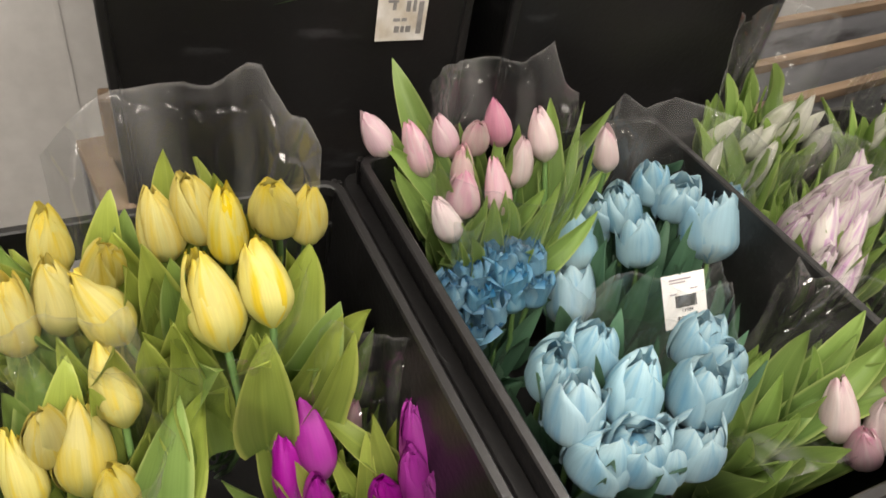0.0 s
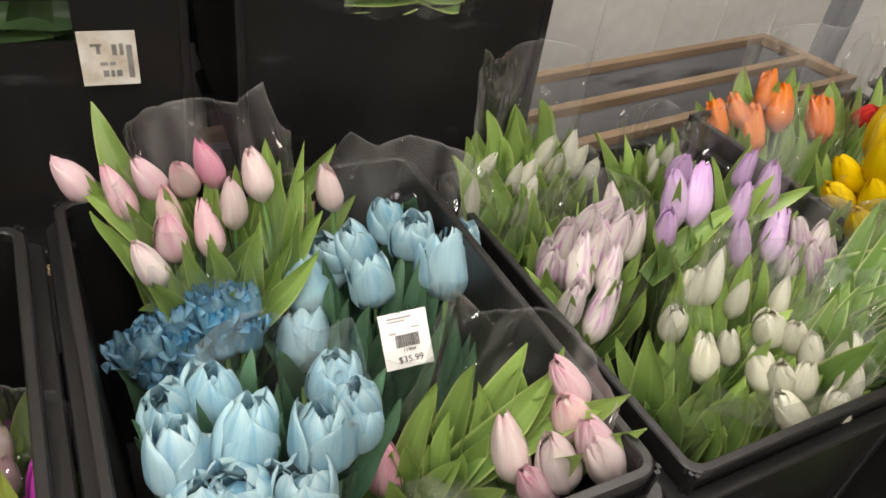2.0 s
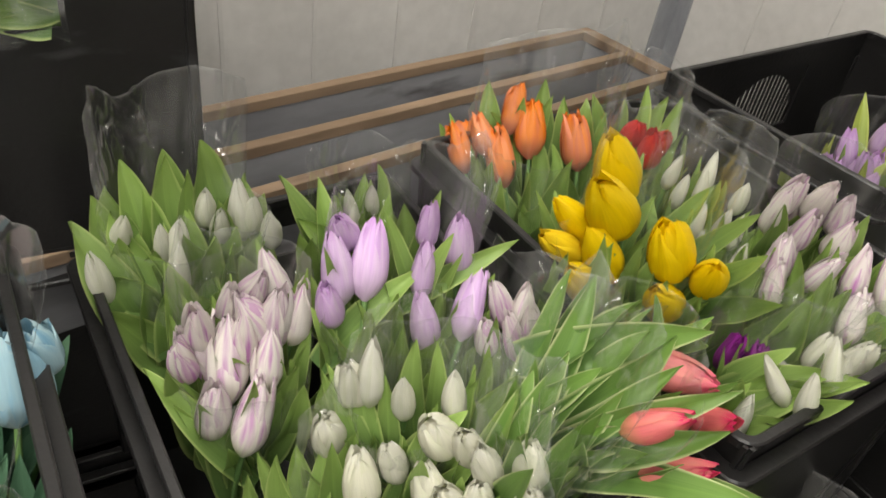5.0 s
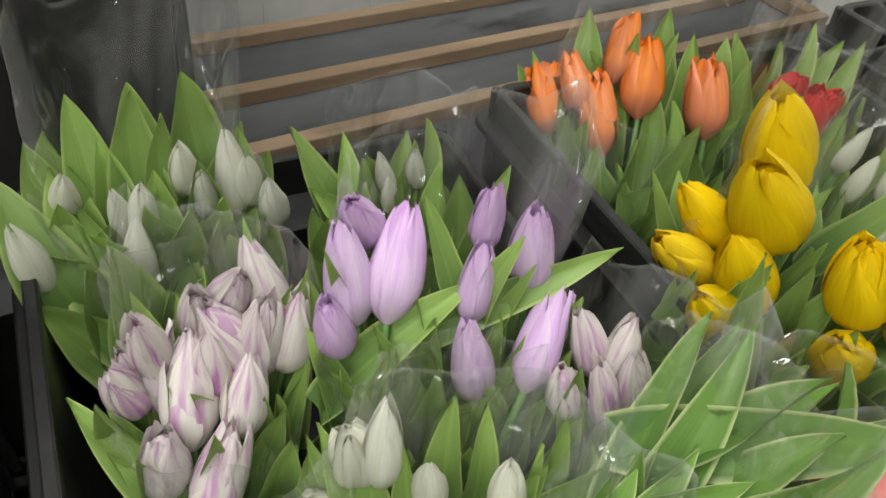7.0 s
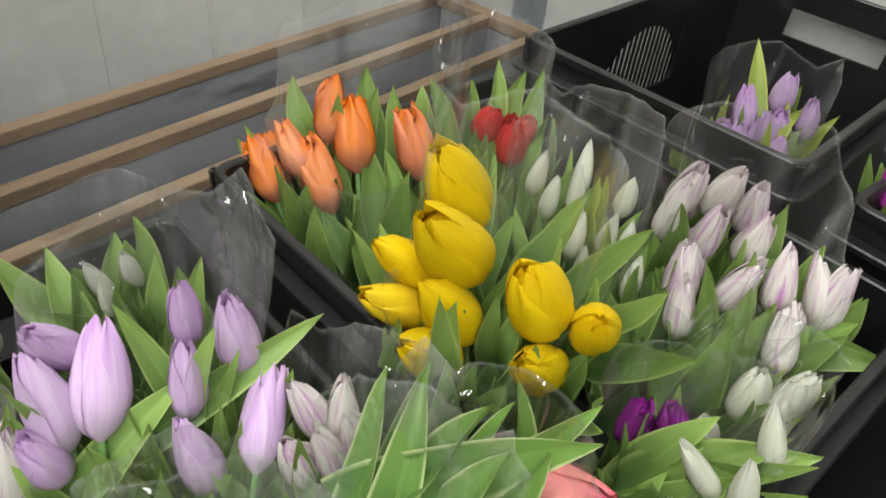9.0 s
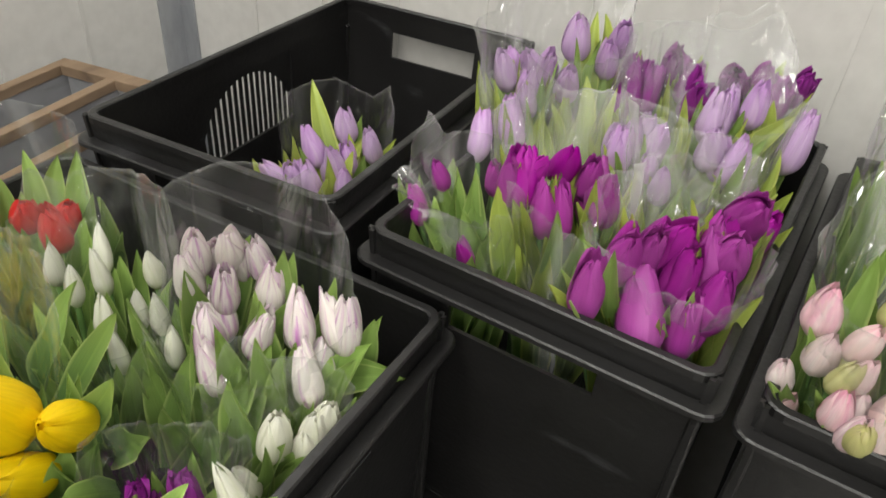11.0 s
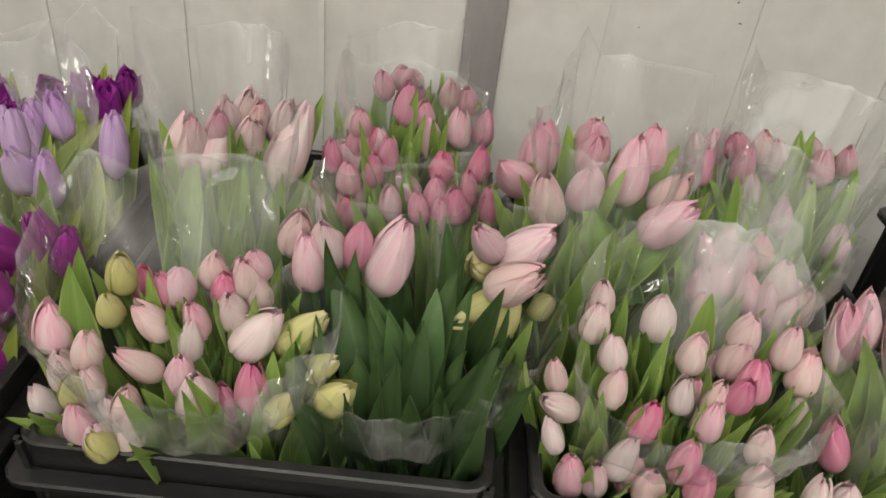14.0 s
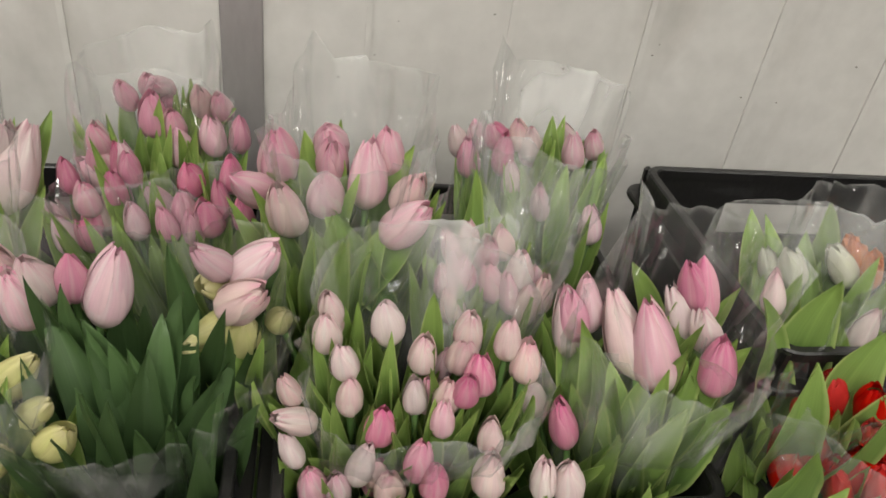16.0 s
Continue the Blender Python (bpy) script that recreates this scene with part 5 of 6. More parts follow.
bouquet("white_bud", "green leaves and closed white buds leaning over a crate rim", (-0.328, 0.884, 0.47), (-0.278, 0.820, 0.872), 0.070, 110, 1, 0.02, 12, "leaf", 1.4,
    [(-0.257, 0.847, 0.802, 43, -150, 0.05), (-0.267, 0.807, 0.761, 2, -14, 0.052), (-0.243, 0.885, 0.819, 17, -129, 0.055), (-0.238, 0.854, 0.794, 10, -137, 0.055)],
    [(-0.314, 0.804, 0.698, 23, 53, 0.143), (-0.298, 0.8, 0.694, 31, 50, 0.157), (-0.285, 0.815, 0.707, 28, 59, 0.159), (-0.294, 0.788, 0.673, 29, 41, 0.15), (-0.265, 0.811, 0.696, 29, 61, 0.167), (-0.292, 0.795, 0.674, 13, 75, 0.139), (-0.284, 0.829, 0.711, 15, 91, 0.139), (-0.286, 0.838, 0.727, 34, 42, 0.15), (-0.288, 0.783, 0.649, 8, 60, 0.134)])
bouquet("striped", "bunch of white tulips striped with purple", (-0.381, 1.022, 0.47), (-0.386, 1.028, 0.913), 0.100, 127, 1, 0.04, 36, "leaf", 1.3,
    [(-0.307, 1.025, 0.772, 24, 154, 0.066), (-0.376, 1.018, 0.801, 15, 48, 0.058), (-0.391, 1.058, 0.825, 9, 24, 0.059), (-0.462, 1.035, 0.849, 23, -31, 0.065), (-0.422, 1.031, 0.825, 11, -23, 0.06), (-0.341, 1.049, 0.806, 17, 147, 0.062), (-0.31, 1.07, 0.809, 23, 158, 0.06), (-0.311, 1.077, 0.798, 3, 41, 0.067), (-0.44, 1.06, 0.855, 29, -39, 0.066), (-0.408, 1.072, 0.849, 20, -59, 0.061), (-0.403, 0.993, 0.793, 15, 159, 0.065), (-0.387, 0.981, 0.774, 11, 173, 0.059), (-0.456, 1.022, 0.828, 15, -46, 0.066), (-0.416, 1.023, 0.796, 12, 173, 0.057), (-0.436, 1.07, 0.837, 23, -36, 0.057)] + [(-0.323, 1.049, 0.763, 15, 103, 0.057), (-0.463, 1.062, 0.832, 23, -31, 0.057), (-0.413, 1.01, 0.796, 30, 148, 0.057)],
    [(-0.312, 1.063, 0.713, 20, 56, 0.133), (-0.368, 0.957, 0.691, 27, 85, 0.149), (-0.402, 1.058, 0.742, 20, -1, 0.114), (-0.444, 1.042, 0.785, 21, 46, 0.116), (-0.385, 1.056, 0.749, 66, 14, 0.147), (-0.395, 0.916, 0.681, 39, 69, 0.167), (-0.326, 1.029, 0.687, 14, 53, 0.129), (-0.35, 1.029, 0.716, 41, 37, 0.137), (-0.41, 0.934, 0.692, 20, 94, 0.135), (-0.382, 0.972, 0.686, 13, 74, 0.127), (-0.363, 1.046, 0.742, 64, 19, 0.138)])
bouquet("white_bud", "bunch of slim white tulip buds with pale leaves", (-0.534, 0.976, 0.47), (-0.510, 0.960, 0.890), 0.076, 142, 1, 0.06, 26, "leaf", 1,
    [(-0.534, 0.983, 0.848, 15, 139, 0.043), (-0.531, 0.977, 0.826, 5, -162, 0.046), (-0.504, 1.016, 0.826, 16, -37, 0.047), (-0.488, 0.979, 0.802, 3, 9, 0.044), (-0.504, 0.952, 0.798, 5, 92, 0.047), (-0.482, 0.948, 0.772, 3, -42, 0.047), (-0.566, 0.951, 0.838, 9, -21, 0.046), (-0.472, 0.991, 0.798, 3, -16, 0.045), (-0.547, 0.954, 0.819, 6, 12, 0.044), (-0.45, 0.985, 0.769, 1, -5, 0.046)],
    [(-0.565, 0.966, 0.757, 14, 44, 0.119), (-0.499, 0.915, 0.701, 19, 158, 0.145), (-0.493, 0.903, 0.694, 24, 165, 0.159), (-0.535, 0.919, 0.712, 21, -145, 0.134), (-0.484, 0.925, 0.68, 11, 168, 0.133), (-0.479, 0.937, 0.677, 14, 77, 0.131), (-0.5, 0.986, 0.719, 18, 58, 0.129), (-0.541, 0.984, 0.744, 11, 39, 0.122)])
bouquet("red", "red tulips with long green leaves", (-0.694, 0.991, 0.47), (-0.671, 0.993, 0.896), 0.070, 150, 1, 0.07, 26, "leaf", 1.2,
    [(-0.659, 1.011, 0.799, 9, -91, 0.059), (-0.698, 0.999, 0.818, 29, -22, 0.054), (-0.673, 1.021, 0.808, 24, 0, 0.051)],
    [(-0.688, 0.964, 0.751, 23, -173, 0.14), (-0.676, 0.975, 0.747, 20, 159, 0.14), (-0.664, 0.985, 0.755, 26, 139, 0.157), (-0.646, 1.011, 0.751, 26, 130, 0.156), (-0.652, 1.053, 0.728, 3, 43, 0.121), (-0.682, 0.957, 0.733, 15, 162, 0.134), (-0.684, 1.009, 0.762, 18, 111, 0.133), (-0.667, 0.969, 0.733, 18, 136, 0.139), (-0.692, 0.954, 0.735, 19, -157, 0.133), (-0.646, 1.006, 0.726, 20, 105, 0.137)])
bouquet("white", "bunch of white tulip buds with green leaves", (-0.296, 0.951, 0.47), (-0.279, 0.954, 0.806), 0.070, 128, 1, 0.05, 26, "leaf", 1,
    [(-0.301, 0.966, 0.753, 9, 116, 0.054), (-0.276, 0.997, 0.747, 3, 117, 0.053), (-0.254, 1.001, 0.751, 14, 76, 0.055), (-0.306, 0.941, 0.718, 10, -137, 0.052), (-0.254, 0.992, 0.734, 3, -52, 0.054), (-0.312, 0.917, 0.703, 2, -146, 0.053)],
    [(-0.284, 0.929, 0.641, 18, 89, 0.134), (-0.259, 0.946, 0.647, 21, 100, 0.14), (-0.29, 0.939, 0.622, 3, -131, 0.123), (-0.276, 0.964, 0.65, 9, 97, 0.127), (-0.256, 0.974, 0.65, 15, 79, 0.131), (-0.294, 0.932, 0.62, 7, 35, 0.124), (-0.255, 0.955, 0.633, 14, 80, 0.131), (-0.313, 0.912, 0.615, 4, 24, 0.123), (-0.261, 0.944, 0.628, 10, 106, 0.129)])
bouquet("dark_purple", "two dark purple tulips tucked between bunches", (-0.311, 0.869, 0.47), (-0.314, 0.864, 0.818), 0.070, 137, 0, 0.05, 26, "leaf", 1,
    [(-0.307, 0.876, 0.753, 19, 137, 0.055), (-0.318, 0.861, 0.745, 3, 124, 0.053), (-0.338, 0.855, 0.766, 5, -19, 0.052)],
    [(-0.312, 0.859, 0.674, 11, 120, 0.129), (-0.295, 0.868, 0.667, 14, 94, 0.129)])
bouquet("lilac", "small bunch of lilac tulips in a near empty crate", (-0.573, 1.354, 0.50), (-0.545, 1.329, 0.904), 0.070, 125, 1.25, 0, 26, "leaf_yellowish", 1,
    [(-0.562, 1.326, 0.801, 17, -110, 0.073), (-0.551, 1.371, 0.824, 21, -70, 0.071), (-0.508, 1.374, 0.805, 14, -87, 0.066), (-0.574, 1.281, 0.779, 36, -116, 0.068), (-0.542, 1.294, 0.771, 13, -119, 0.07), (-0.53, 1.332, 0.786, 18, -98, 0.07), (-0.514, 1.318, 0.767, 21, -50, 0.073), (-0.509, 1.305, 0.752, 30, -63, 0.07), (-0.573, 1.29, 0.77, 22, -60, 0.073), (-0.543, 1.334, 0.77, 15, -121, 0.062), (-0.532, 1.355, 0.786, 10, -96, 0.062), (-0.573, 1.302, 0.766, 15, -67, 0.062), (-0.569, 1.303, 0.762, 15, -68, 0.062), (-0.53, 1.334, 0.755, 13, -43, 0.062)],
    [(-0.54, 1.334, 0.768, 28, 159, 0.154), (-0.513, 1.364, 0.735, 13, -147, 0.121), (-0.537, 1.382, 0.737, 27, 1, 0.125), (-0.605, 1.279, 0.7, 12, -120, 0.127), (-0.555, 1.36, 0.711, 38, -73, 0.118), (-0.542, 1.354, 0.722, 30, 9, 0.128), (-0.548, 1.323, 0.73, 21, 51, 0.131), (-0.541, 1.328, 0.689, 29, -101, 0.124)])
bouquet("magenta", "bunch of green leaves with purple buds still closed", (-0.325, 1.293, 0.47), (-0.303, 1.267, 0.910), 0.070, 113, 1, 0.03, 26, "leaf", 1.1,
    [(-0.29, 1.268, 0.799, 17, -106, 0.045), (-0.355, 1.263, 0.836, 15, 164, 0.042), (-0.352, 1.302, 0.865, 22, -89, 0.042), (-0.298, 1.327, 0.868, 13, -82, 0.043)],
    [(-0.325, 1.235, 0.734, 23, 142, 0.149), (-0.298, 1.248, 0.743, 28, 143, 0.161), (-0.289, 1.258, 0.751, 28, 139, 0.16), (-0.292, 1.258, 0.744, 25, 79, 0.15), (-0.336, 1.246, 0.743, 21, 153, 0.141), (-0.285, 1.276, 0.758, 21, 130, 0.142), (-0.266, 1.278, 0.746, 40, -163, 0.13), (-0.276, 1.259, 0.713, 18, 49, 0.133), (-0.283, 1.261, 0.732, 16, 135, 0.136), (-0.316, 1.26, 0.741, 19, 161, 0.134), (-0.261, 1.267, 0.71, 8, 163, 0.126), (-0.32, 1.27, 0.757, 16, 115, 0.135)])
bouquet("lilac", "bunch of tall lilac tulips in clear sleeve", (-0.306, 1.501, 0.47), (-0.328, 1.503, 1.023), 0.092, 112, 1, 0.05, 26, "leaf_yellowish", 1,
    [(-0.328, 1.428, 0.865, 17, 164, 0.079), (-0.377, 1.483, 0.916, 19, -105, 0.068), (-0.353, 1.516, 0.927, 32, -91, 0.066), (-0.321, 1.555, 0.949, 20, -86, 0.079), (-0.279, 1.56, 0.939, 27, -74, 0.073), (-0.363, 1.397, 0.853, 15, 121, 0.072), (-0.345, 1.514, 0.926, 33, -63, 0.076), (-0.311, 1.521, 0.91, 32, -79, 0.074), (-0.28, 1.584, 0.962, 36, -61, 0.076), (-0.344, 1.479, 0.887, 21, -82, 0.07), (-0.349, 1.508, 0.901, 19, -86, 0.065), (-0.365, 1.519, 0.911, 29, -92, 0.065), (-0.354, 1.507, 0.902, 19, -85, 0.065), (-0.35, 1.519, 0.913, 30, -93, 0.065), (-0.359, 1.506, 0.903, 19, -85, 0.065)] + [(-0.359, 1.503, 0.892, 18, -86, 0.065), (-0.354, 1.507, 0.896, 18, -86, 0.065), (-0.356, 1.503, 0.897, 18, -85, 0.065), (-0.376, 1.511, 0.906, 17, -119, 0.065), (-0.362, 1.521, 0.905, 29, -93, 0.065), (-0.361, 1.511, 0.899, 19, -85, 0.065)],
    [(-0.281, 1.532, 0.891, 21, 129, 0.135), (-0.278, 1.555, 0.894, 12, 132, 0.125), (-0.25, 1.46, 0.815, 24, 120, 0.155), (-0.263, 1.471, 0.806, 20, 176, 0.13), (-0.326, 1.467, 0.821, 28, -169, 0.135), (-0.272, 1.457, 0.794, 21, -179, 0.131), (-0.272, 1.478, 0.819, 14, 144, 0.131)])
bouquet("dark_purple", "bunch of deep purple tulips", (-0.172, 1.610, 0.47), (-0.142, 1.652, 0.986), 0.097, 118, 1, 0.03, 26, "leaf_yellowish", 1,
    [(-0.243, 1.551, 0.9, 23, 87, 0.078), (-0.227, 1.576, 0.899, 13, 85, 0.069), (-0.219, 1.628, 0.932, 33, -64, 0.064), (-0.187, 1.617, 0.914, 14, -67, 0.063), (-0.107, 1.671, 0.917, 10, -90, 0.059), (-0.137, 1.675, 0.924, 50, -93, 0.066), (-0.07, 1.697, 0.922, 30, -62, 0.061), (-0.177, 1.612, 0.892, 24, -48, 0.066), (-0.088, 1.666, 0.909, 19, -55, 0.06), (-0.104, 1.682, 0.905, 16, -50, 0.057), (-0.107, 1.677, 0.901, 16, -49, 0.057), (-0.113, 1.681, 0.895, 16, -47, 0.057), (-0.209, 1.641, 0.911, 7, -67, 0.057), (-0.1, 1.677, 0.896, 16, -49, 0.057), (-0.102, 1.686, 0.897, 16, -49, 0.057)] + [(-0.094, 1.694, 0.899, 16, -51, 0.057), (-0.092, 1.689, 0.903, 16, -51, 0.057), (-0.127, 1.681, 0.913, 47, -100, 0.057), (-0.126, 1.684, 0.904, 47, -101, 0.057), (-0.108, 1.685, 0.901, 6, -105, 0.057)],
    [(-0.187, 1.638, 0.854, 2, 89, 0.12), (-0.107, 1.652, 0.851, 20, 73, 0.134), (-0.218, 1.647, 0.853, 30, -70, 0.103), (-0.127, 1.606, 0.813, 12, 151, 0.127), (-0.171, 1.577, 0.806, 17, 176, 0.13)])
bouquet("lilac", "bunch of pale lilac tulips in cloudy sleeve", (-0.123, 1.486, 0.47), (-0.134, 1.511, 0.994), 0.103, 119, 1, 0.05, 26, "leaf_yellowish", 1,
    [(-0.133, 1.545, 0.901, 12, -72, 0.078), (-0.092, 1.57, 0.925, 7, -91, 0.07), (-0.088, 1.517, 0.867, 9, -82, 0.077), (-0.04, 1.574, 0.882, 12, -41, 0.089), (-0.2, 1.478, 0.877, 15, -77, 0.074), (-0.178, 1.489, 0.873, 16, -59, 0.077), (-0.189, 1.495, 0.888, 20, -79, 0.069), (-0.119, 1.524, 0.88, 23, -69, 0.077), (-0.15, 1.466, 0.846, 24, -79, 0.07), (-0.21, 1.467, 0.867, 23, -70, 0.078), (-0.12, 1.576, 0.91, 2, -130, 0.066), (-0.188, 1.502, 0.86, 23, -79, 0.066), (-0.207, 1.492, 0.875, 24, -75, 0.066), (-0.101, 1.526, 0.864, 3, 153, 0.066), (-0.127, 1.558, 0.9, 2, -138, 0.066)] + [(-0.223, 1.486, 0.868, 16, -78, 0.066), (-0.173, 1.484, 0.852, 22, -79, 0.066), (-0.208, 1.474, 0.857, 8, -95, 0.066), (-0.121, 1.558, 0.897, 2, -152, 0.066), (-0.122, 1.571, 0.904, 2, -141, 0.066), (-0.125, 1.552, 0.893, 2, -159, 0.066)],
    [(-0.119, 1.497, 0.851, 48, 52, 0.158), (-0.147, 1.448, 0.788, 19, 153, 0.135), (-0.061, 1.556, 0.833, 53, -121, 0.101), (-0.068, 1.563, 0.844, 10, 102, 0.123), (-0.099, 1.488, 0.81, 30, 63, 0.142), (-0.107, 1.466, 0.784, 18, 153, 0.134), (-0.075, 1.479, 0.767, 11, 162, 0.126), (-0.166, 1.434, 0.784, 24, 172, 0.139), (-0.065, 1.496, 0.794, 25, 68, 0.141)])
bouquet("magenta", "bunch of magenta purple tulips, leaves yellow-green", (-0.063, 1.281, 0.47), (-0.073, 1.286, 0.975), 0.084, 120, 1, 0, 26, "leaf_yellowish", 1,
    [(-0.07, 1.221, 0.833, 34, 123, 0.084), (-0.045, 1.256, 0.819, 4, 110, 0.07), (-0.043, 1.292, 0.869, 6, 118, 0.069), (-0.092, 1.297, 0.888, 28, -48, 0.073), (-0.036, 1.284, 0.838, 9, -35, 0.076), (-0.136, 1.226, 0.842, 8, -59, 0.074), (-0.109, 1.282, 0.878, 26, -55, 0.07), (-0.042, 1.358, 0.914, 37, -68, 0.077), (-0.123, 1.266, 0.872, 21, -65, 0.073), (-0.069, 1.281, 0.862, 14, -59, 0.073), (-0.039, 1.324, 0.876, 22, -68, 0.077), (-0.111, 1.307, 0.874, 23, -56, 0.066), (-0.044, 1.312, 0.868, 11, 118, 0.066), (-0.046, 1.349, 0.891, 18, -69, 0.066), (-0.128, 1.289, 0.864, 17, -70, 0.066)] + [(-0.07, 1.259, 0.804, 9, 109, 0.066), (-0.053, 1.346, 0.88, 17, -68, 0.066), (-0.051, 1.32, 0.876, 10, 118, 0.066), (-0.043, 1.278, 0.815, 6, 40, 0.066), (-0.045, 1.349, 0.894, 18, -69, 0.066), (-0.098, 1.301, 0.87, 24, -43, 0.066), (-0.08, 1.256, 0.811, 8, 106, 0.066)],
    [(-0.071, 1.265, 0.796, 34, -164, 0.15), (-0.086, 1.239, 0.74, 17, -155, 0.138), (-0.031, 1.291, 0.793, 27, -163, 0.136), (-0.109, 1.237, 0.761, 23, -156, 0.141), (-0.106, 1.28, 0.813, 9, -160, 0.129), (-0.062, 1.315, 0.813, 9, 3, 0.123), (-0.122, 1.235, 0.751, 23, -142, 0.138), (-0.036, 1.269, 0.744, 12, 39, 0.135)])
bouquet("magenta", "bunch of bright magenta tulips standing behind another bunch", (-0.196, 1.358, 0.47), (-0.182, 1.349, 0.956), 0.115, 129, 1, 0.03, 26, "leaf_yellowish", 1,
    [(-0.25, 1.294, 0.89, 3, 93, 0.064), (-0.219, 1.292, 0.866, 1, 121, 0.061), (-0.205, 1.302, 0.861, 4, 134, 0.059), (-0.173, 1.327, 0.884, 28, 126, 0.061), (-0.261, 1.314, 0.899, 36, -20, 0.061), (-0.234, 1.352, 0.901, 33, -48, 0.066), (-0.264, 1.298, 0.885, 15, -75, 0.06), (-0.172, 1.348, 0.868, 14, -73, 0.062), (-0.199, 1.349, 0.894, 21, -66, 0.059), (-0.032, 1.43, 0.85, 19, -55, 0.064), (-0.052, 1.434, 0.862, 22, -73, 0.065), (-0.038, 1.445, 0.84, 14, -46, 0.057), (-0.216, 1.361, 0.879, 27, -49, 0.057), (-0.246, 1.302, 0.868, 20, 125, 0.057), (-0.035, 1.44, 0.834, 13, -45, 0.057)] + [(-0.194, 1.36, 0.874, 10, -78, 0.057), (-0.185, 1.363, 0.858, 9, -85, 0.057), (-0.188, 1.369, 0.865, 9, -84, 0.057), (-0.185, 1.344, 0.862, 28, 126, 0.064), (-0.19, 1.362, 0.865, 9, -81, 0.057), (-0.27, 1.317, 0.886, 13, -84, 0.057), (-0.19, 1.36, 0.865, 9, -81, 0.057)],
    [(-0.203, 1.313, 0.813, 16, 138, 0.136), (-0.224, 1.37, 0.823, 14, -51, 0.115), (-0.153, 1.343, 0.776, 4, -166, 0.125), (-0.247, 1.285, 0.79, 13, -150, 0.128), (-0.208, 1.304, 0.783, 23, -145, 0.132), (-0.172, 1.316, 0.776, 9, 169, 0.129), (-0.081, 1.429, 0.79, 28, 32, 0.138)])
bouquet("pale_tall", "bunch of tall pale pink tulips with upright leaves", (0.104, 1.499, 0.47), (0.122, 1.497, 1.036), 0.077, 111, 1, 0.08, 26, "leaf", 1,
    [(0.065, 1.499, 0.941, 20, -19, 0.084), (0.117, 1.554, 0.969, 26, -50, 0.074), (0.167, 1.513, 0.93, 33, 58, 0.101), (0.098, 1.503, 0.938, 16, 39, 0.077), (0.134, 1.556, 0.964, 28, -53, 0.07), (0.16, 1.558, 0.962, 25, -55, 0.076), (0.101, 1.526, 0.956, 24, -57, 0.073), (0.075, 1.509, 0.936, 24, -29, 0.079), (0.132, 1.54, 0.951, 30, -65, 0.079), (0.11, 1.551, 0.964, 32, -72, 0.081)],
    [(0.097, 1.466, 0.868, 24, 134, 0.147), (0.132, 1.443, 0.842, 29, 103, 0.184), (0.159, 1.494, 0.883, 37, 62, 0.169), (0.135, 1.487, 0.857, 20, 61, 0.135), (0.084, 1.429, 0.837, 27, 79, 0.154), (0.139, 1.527, 0.882, 20, 40, 0.13), (0.104, 1.451, 0.833, 15, 89, 0.134), (0.135, 1.456, 0.832, 19, 79, 0.14), (0.154, 1.468, 0.839, 26, 61, 0.145), (0.095, 1.45, 0.836, 18, 148, 0.136), (0.168, 1.475, 0.836, 26, 52, 0.143), (0.119, 1.486, 0.862, 14, 109, 0.133)])
bouquet("pink", "rear bunch of rose pink tulips against the wall", (0.284, 1.607, 0.47), (0.298, 1.634, 1.034), 0.091, 96, 1, 0.05, 26, "leaf", 1,
    [(0.294, 1.64, 0.965, 12, -59, 0.061), (0.313, 1.647, 0.962, 27, -70, 0.051), (0.331, 1.624, 0.935, 15, -129, 0.056), (0.362, 1.634, 0.951, 20, -98, 0.055), (0.389, 1.64, 0.952, 19, -78, 0.054), (0.265, 1.663, 0.991, 39, -83, 0.053), (0.295, 1.691, 0.997, 51, -86, 0.059), (0.345, 1.677, 0.981, 41, -91, 0.057), (0.369, 1.674, 0.978, 37, -94, 0.052), (0.264, 1.574, 0.901, 2, -85, 0.057), (0.237, 1.625, 0.943, 20, -79, 0.055), (0.25, 1.595, 0.921, 38, -141, 0.053), (0.324, 1.568, 0.9, 31, -171, 0.055), (0.208, 1.547, 0.877, 8, -117, 0.055), (0.257, 1.56, 0.884, 19, -104, 0.058)] + [(0.307, 1.684, 0.973, 46, -87, 0.05), (0.282, 1.7, 0.993, 47, -85, 0.05), (0.255, 1.578, 0.884, 10, 97, 0.05), (0.294, 1.703, 0.985, 47, -86, 0.05), (0.295, 1.708, 0.988, 47, -86, 0.05)],
    [(0.323, 1.595, 0.843, 10, 146, 0.124), (0.324, 1.638, 0.9, 15, 75, 0.13), (0.326, 1.689, 0.918, 39, -31, 0.109), (0.264, 1.668, 0.91, 4, -108, 0.113), (0.246, 1.599, 0.857, 14, 151, 0.129), (0.285, 1.604, 0.859, 9, 97, 0.127), (0.352, 1.599, 0.845, 8, 124, 0.123)])
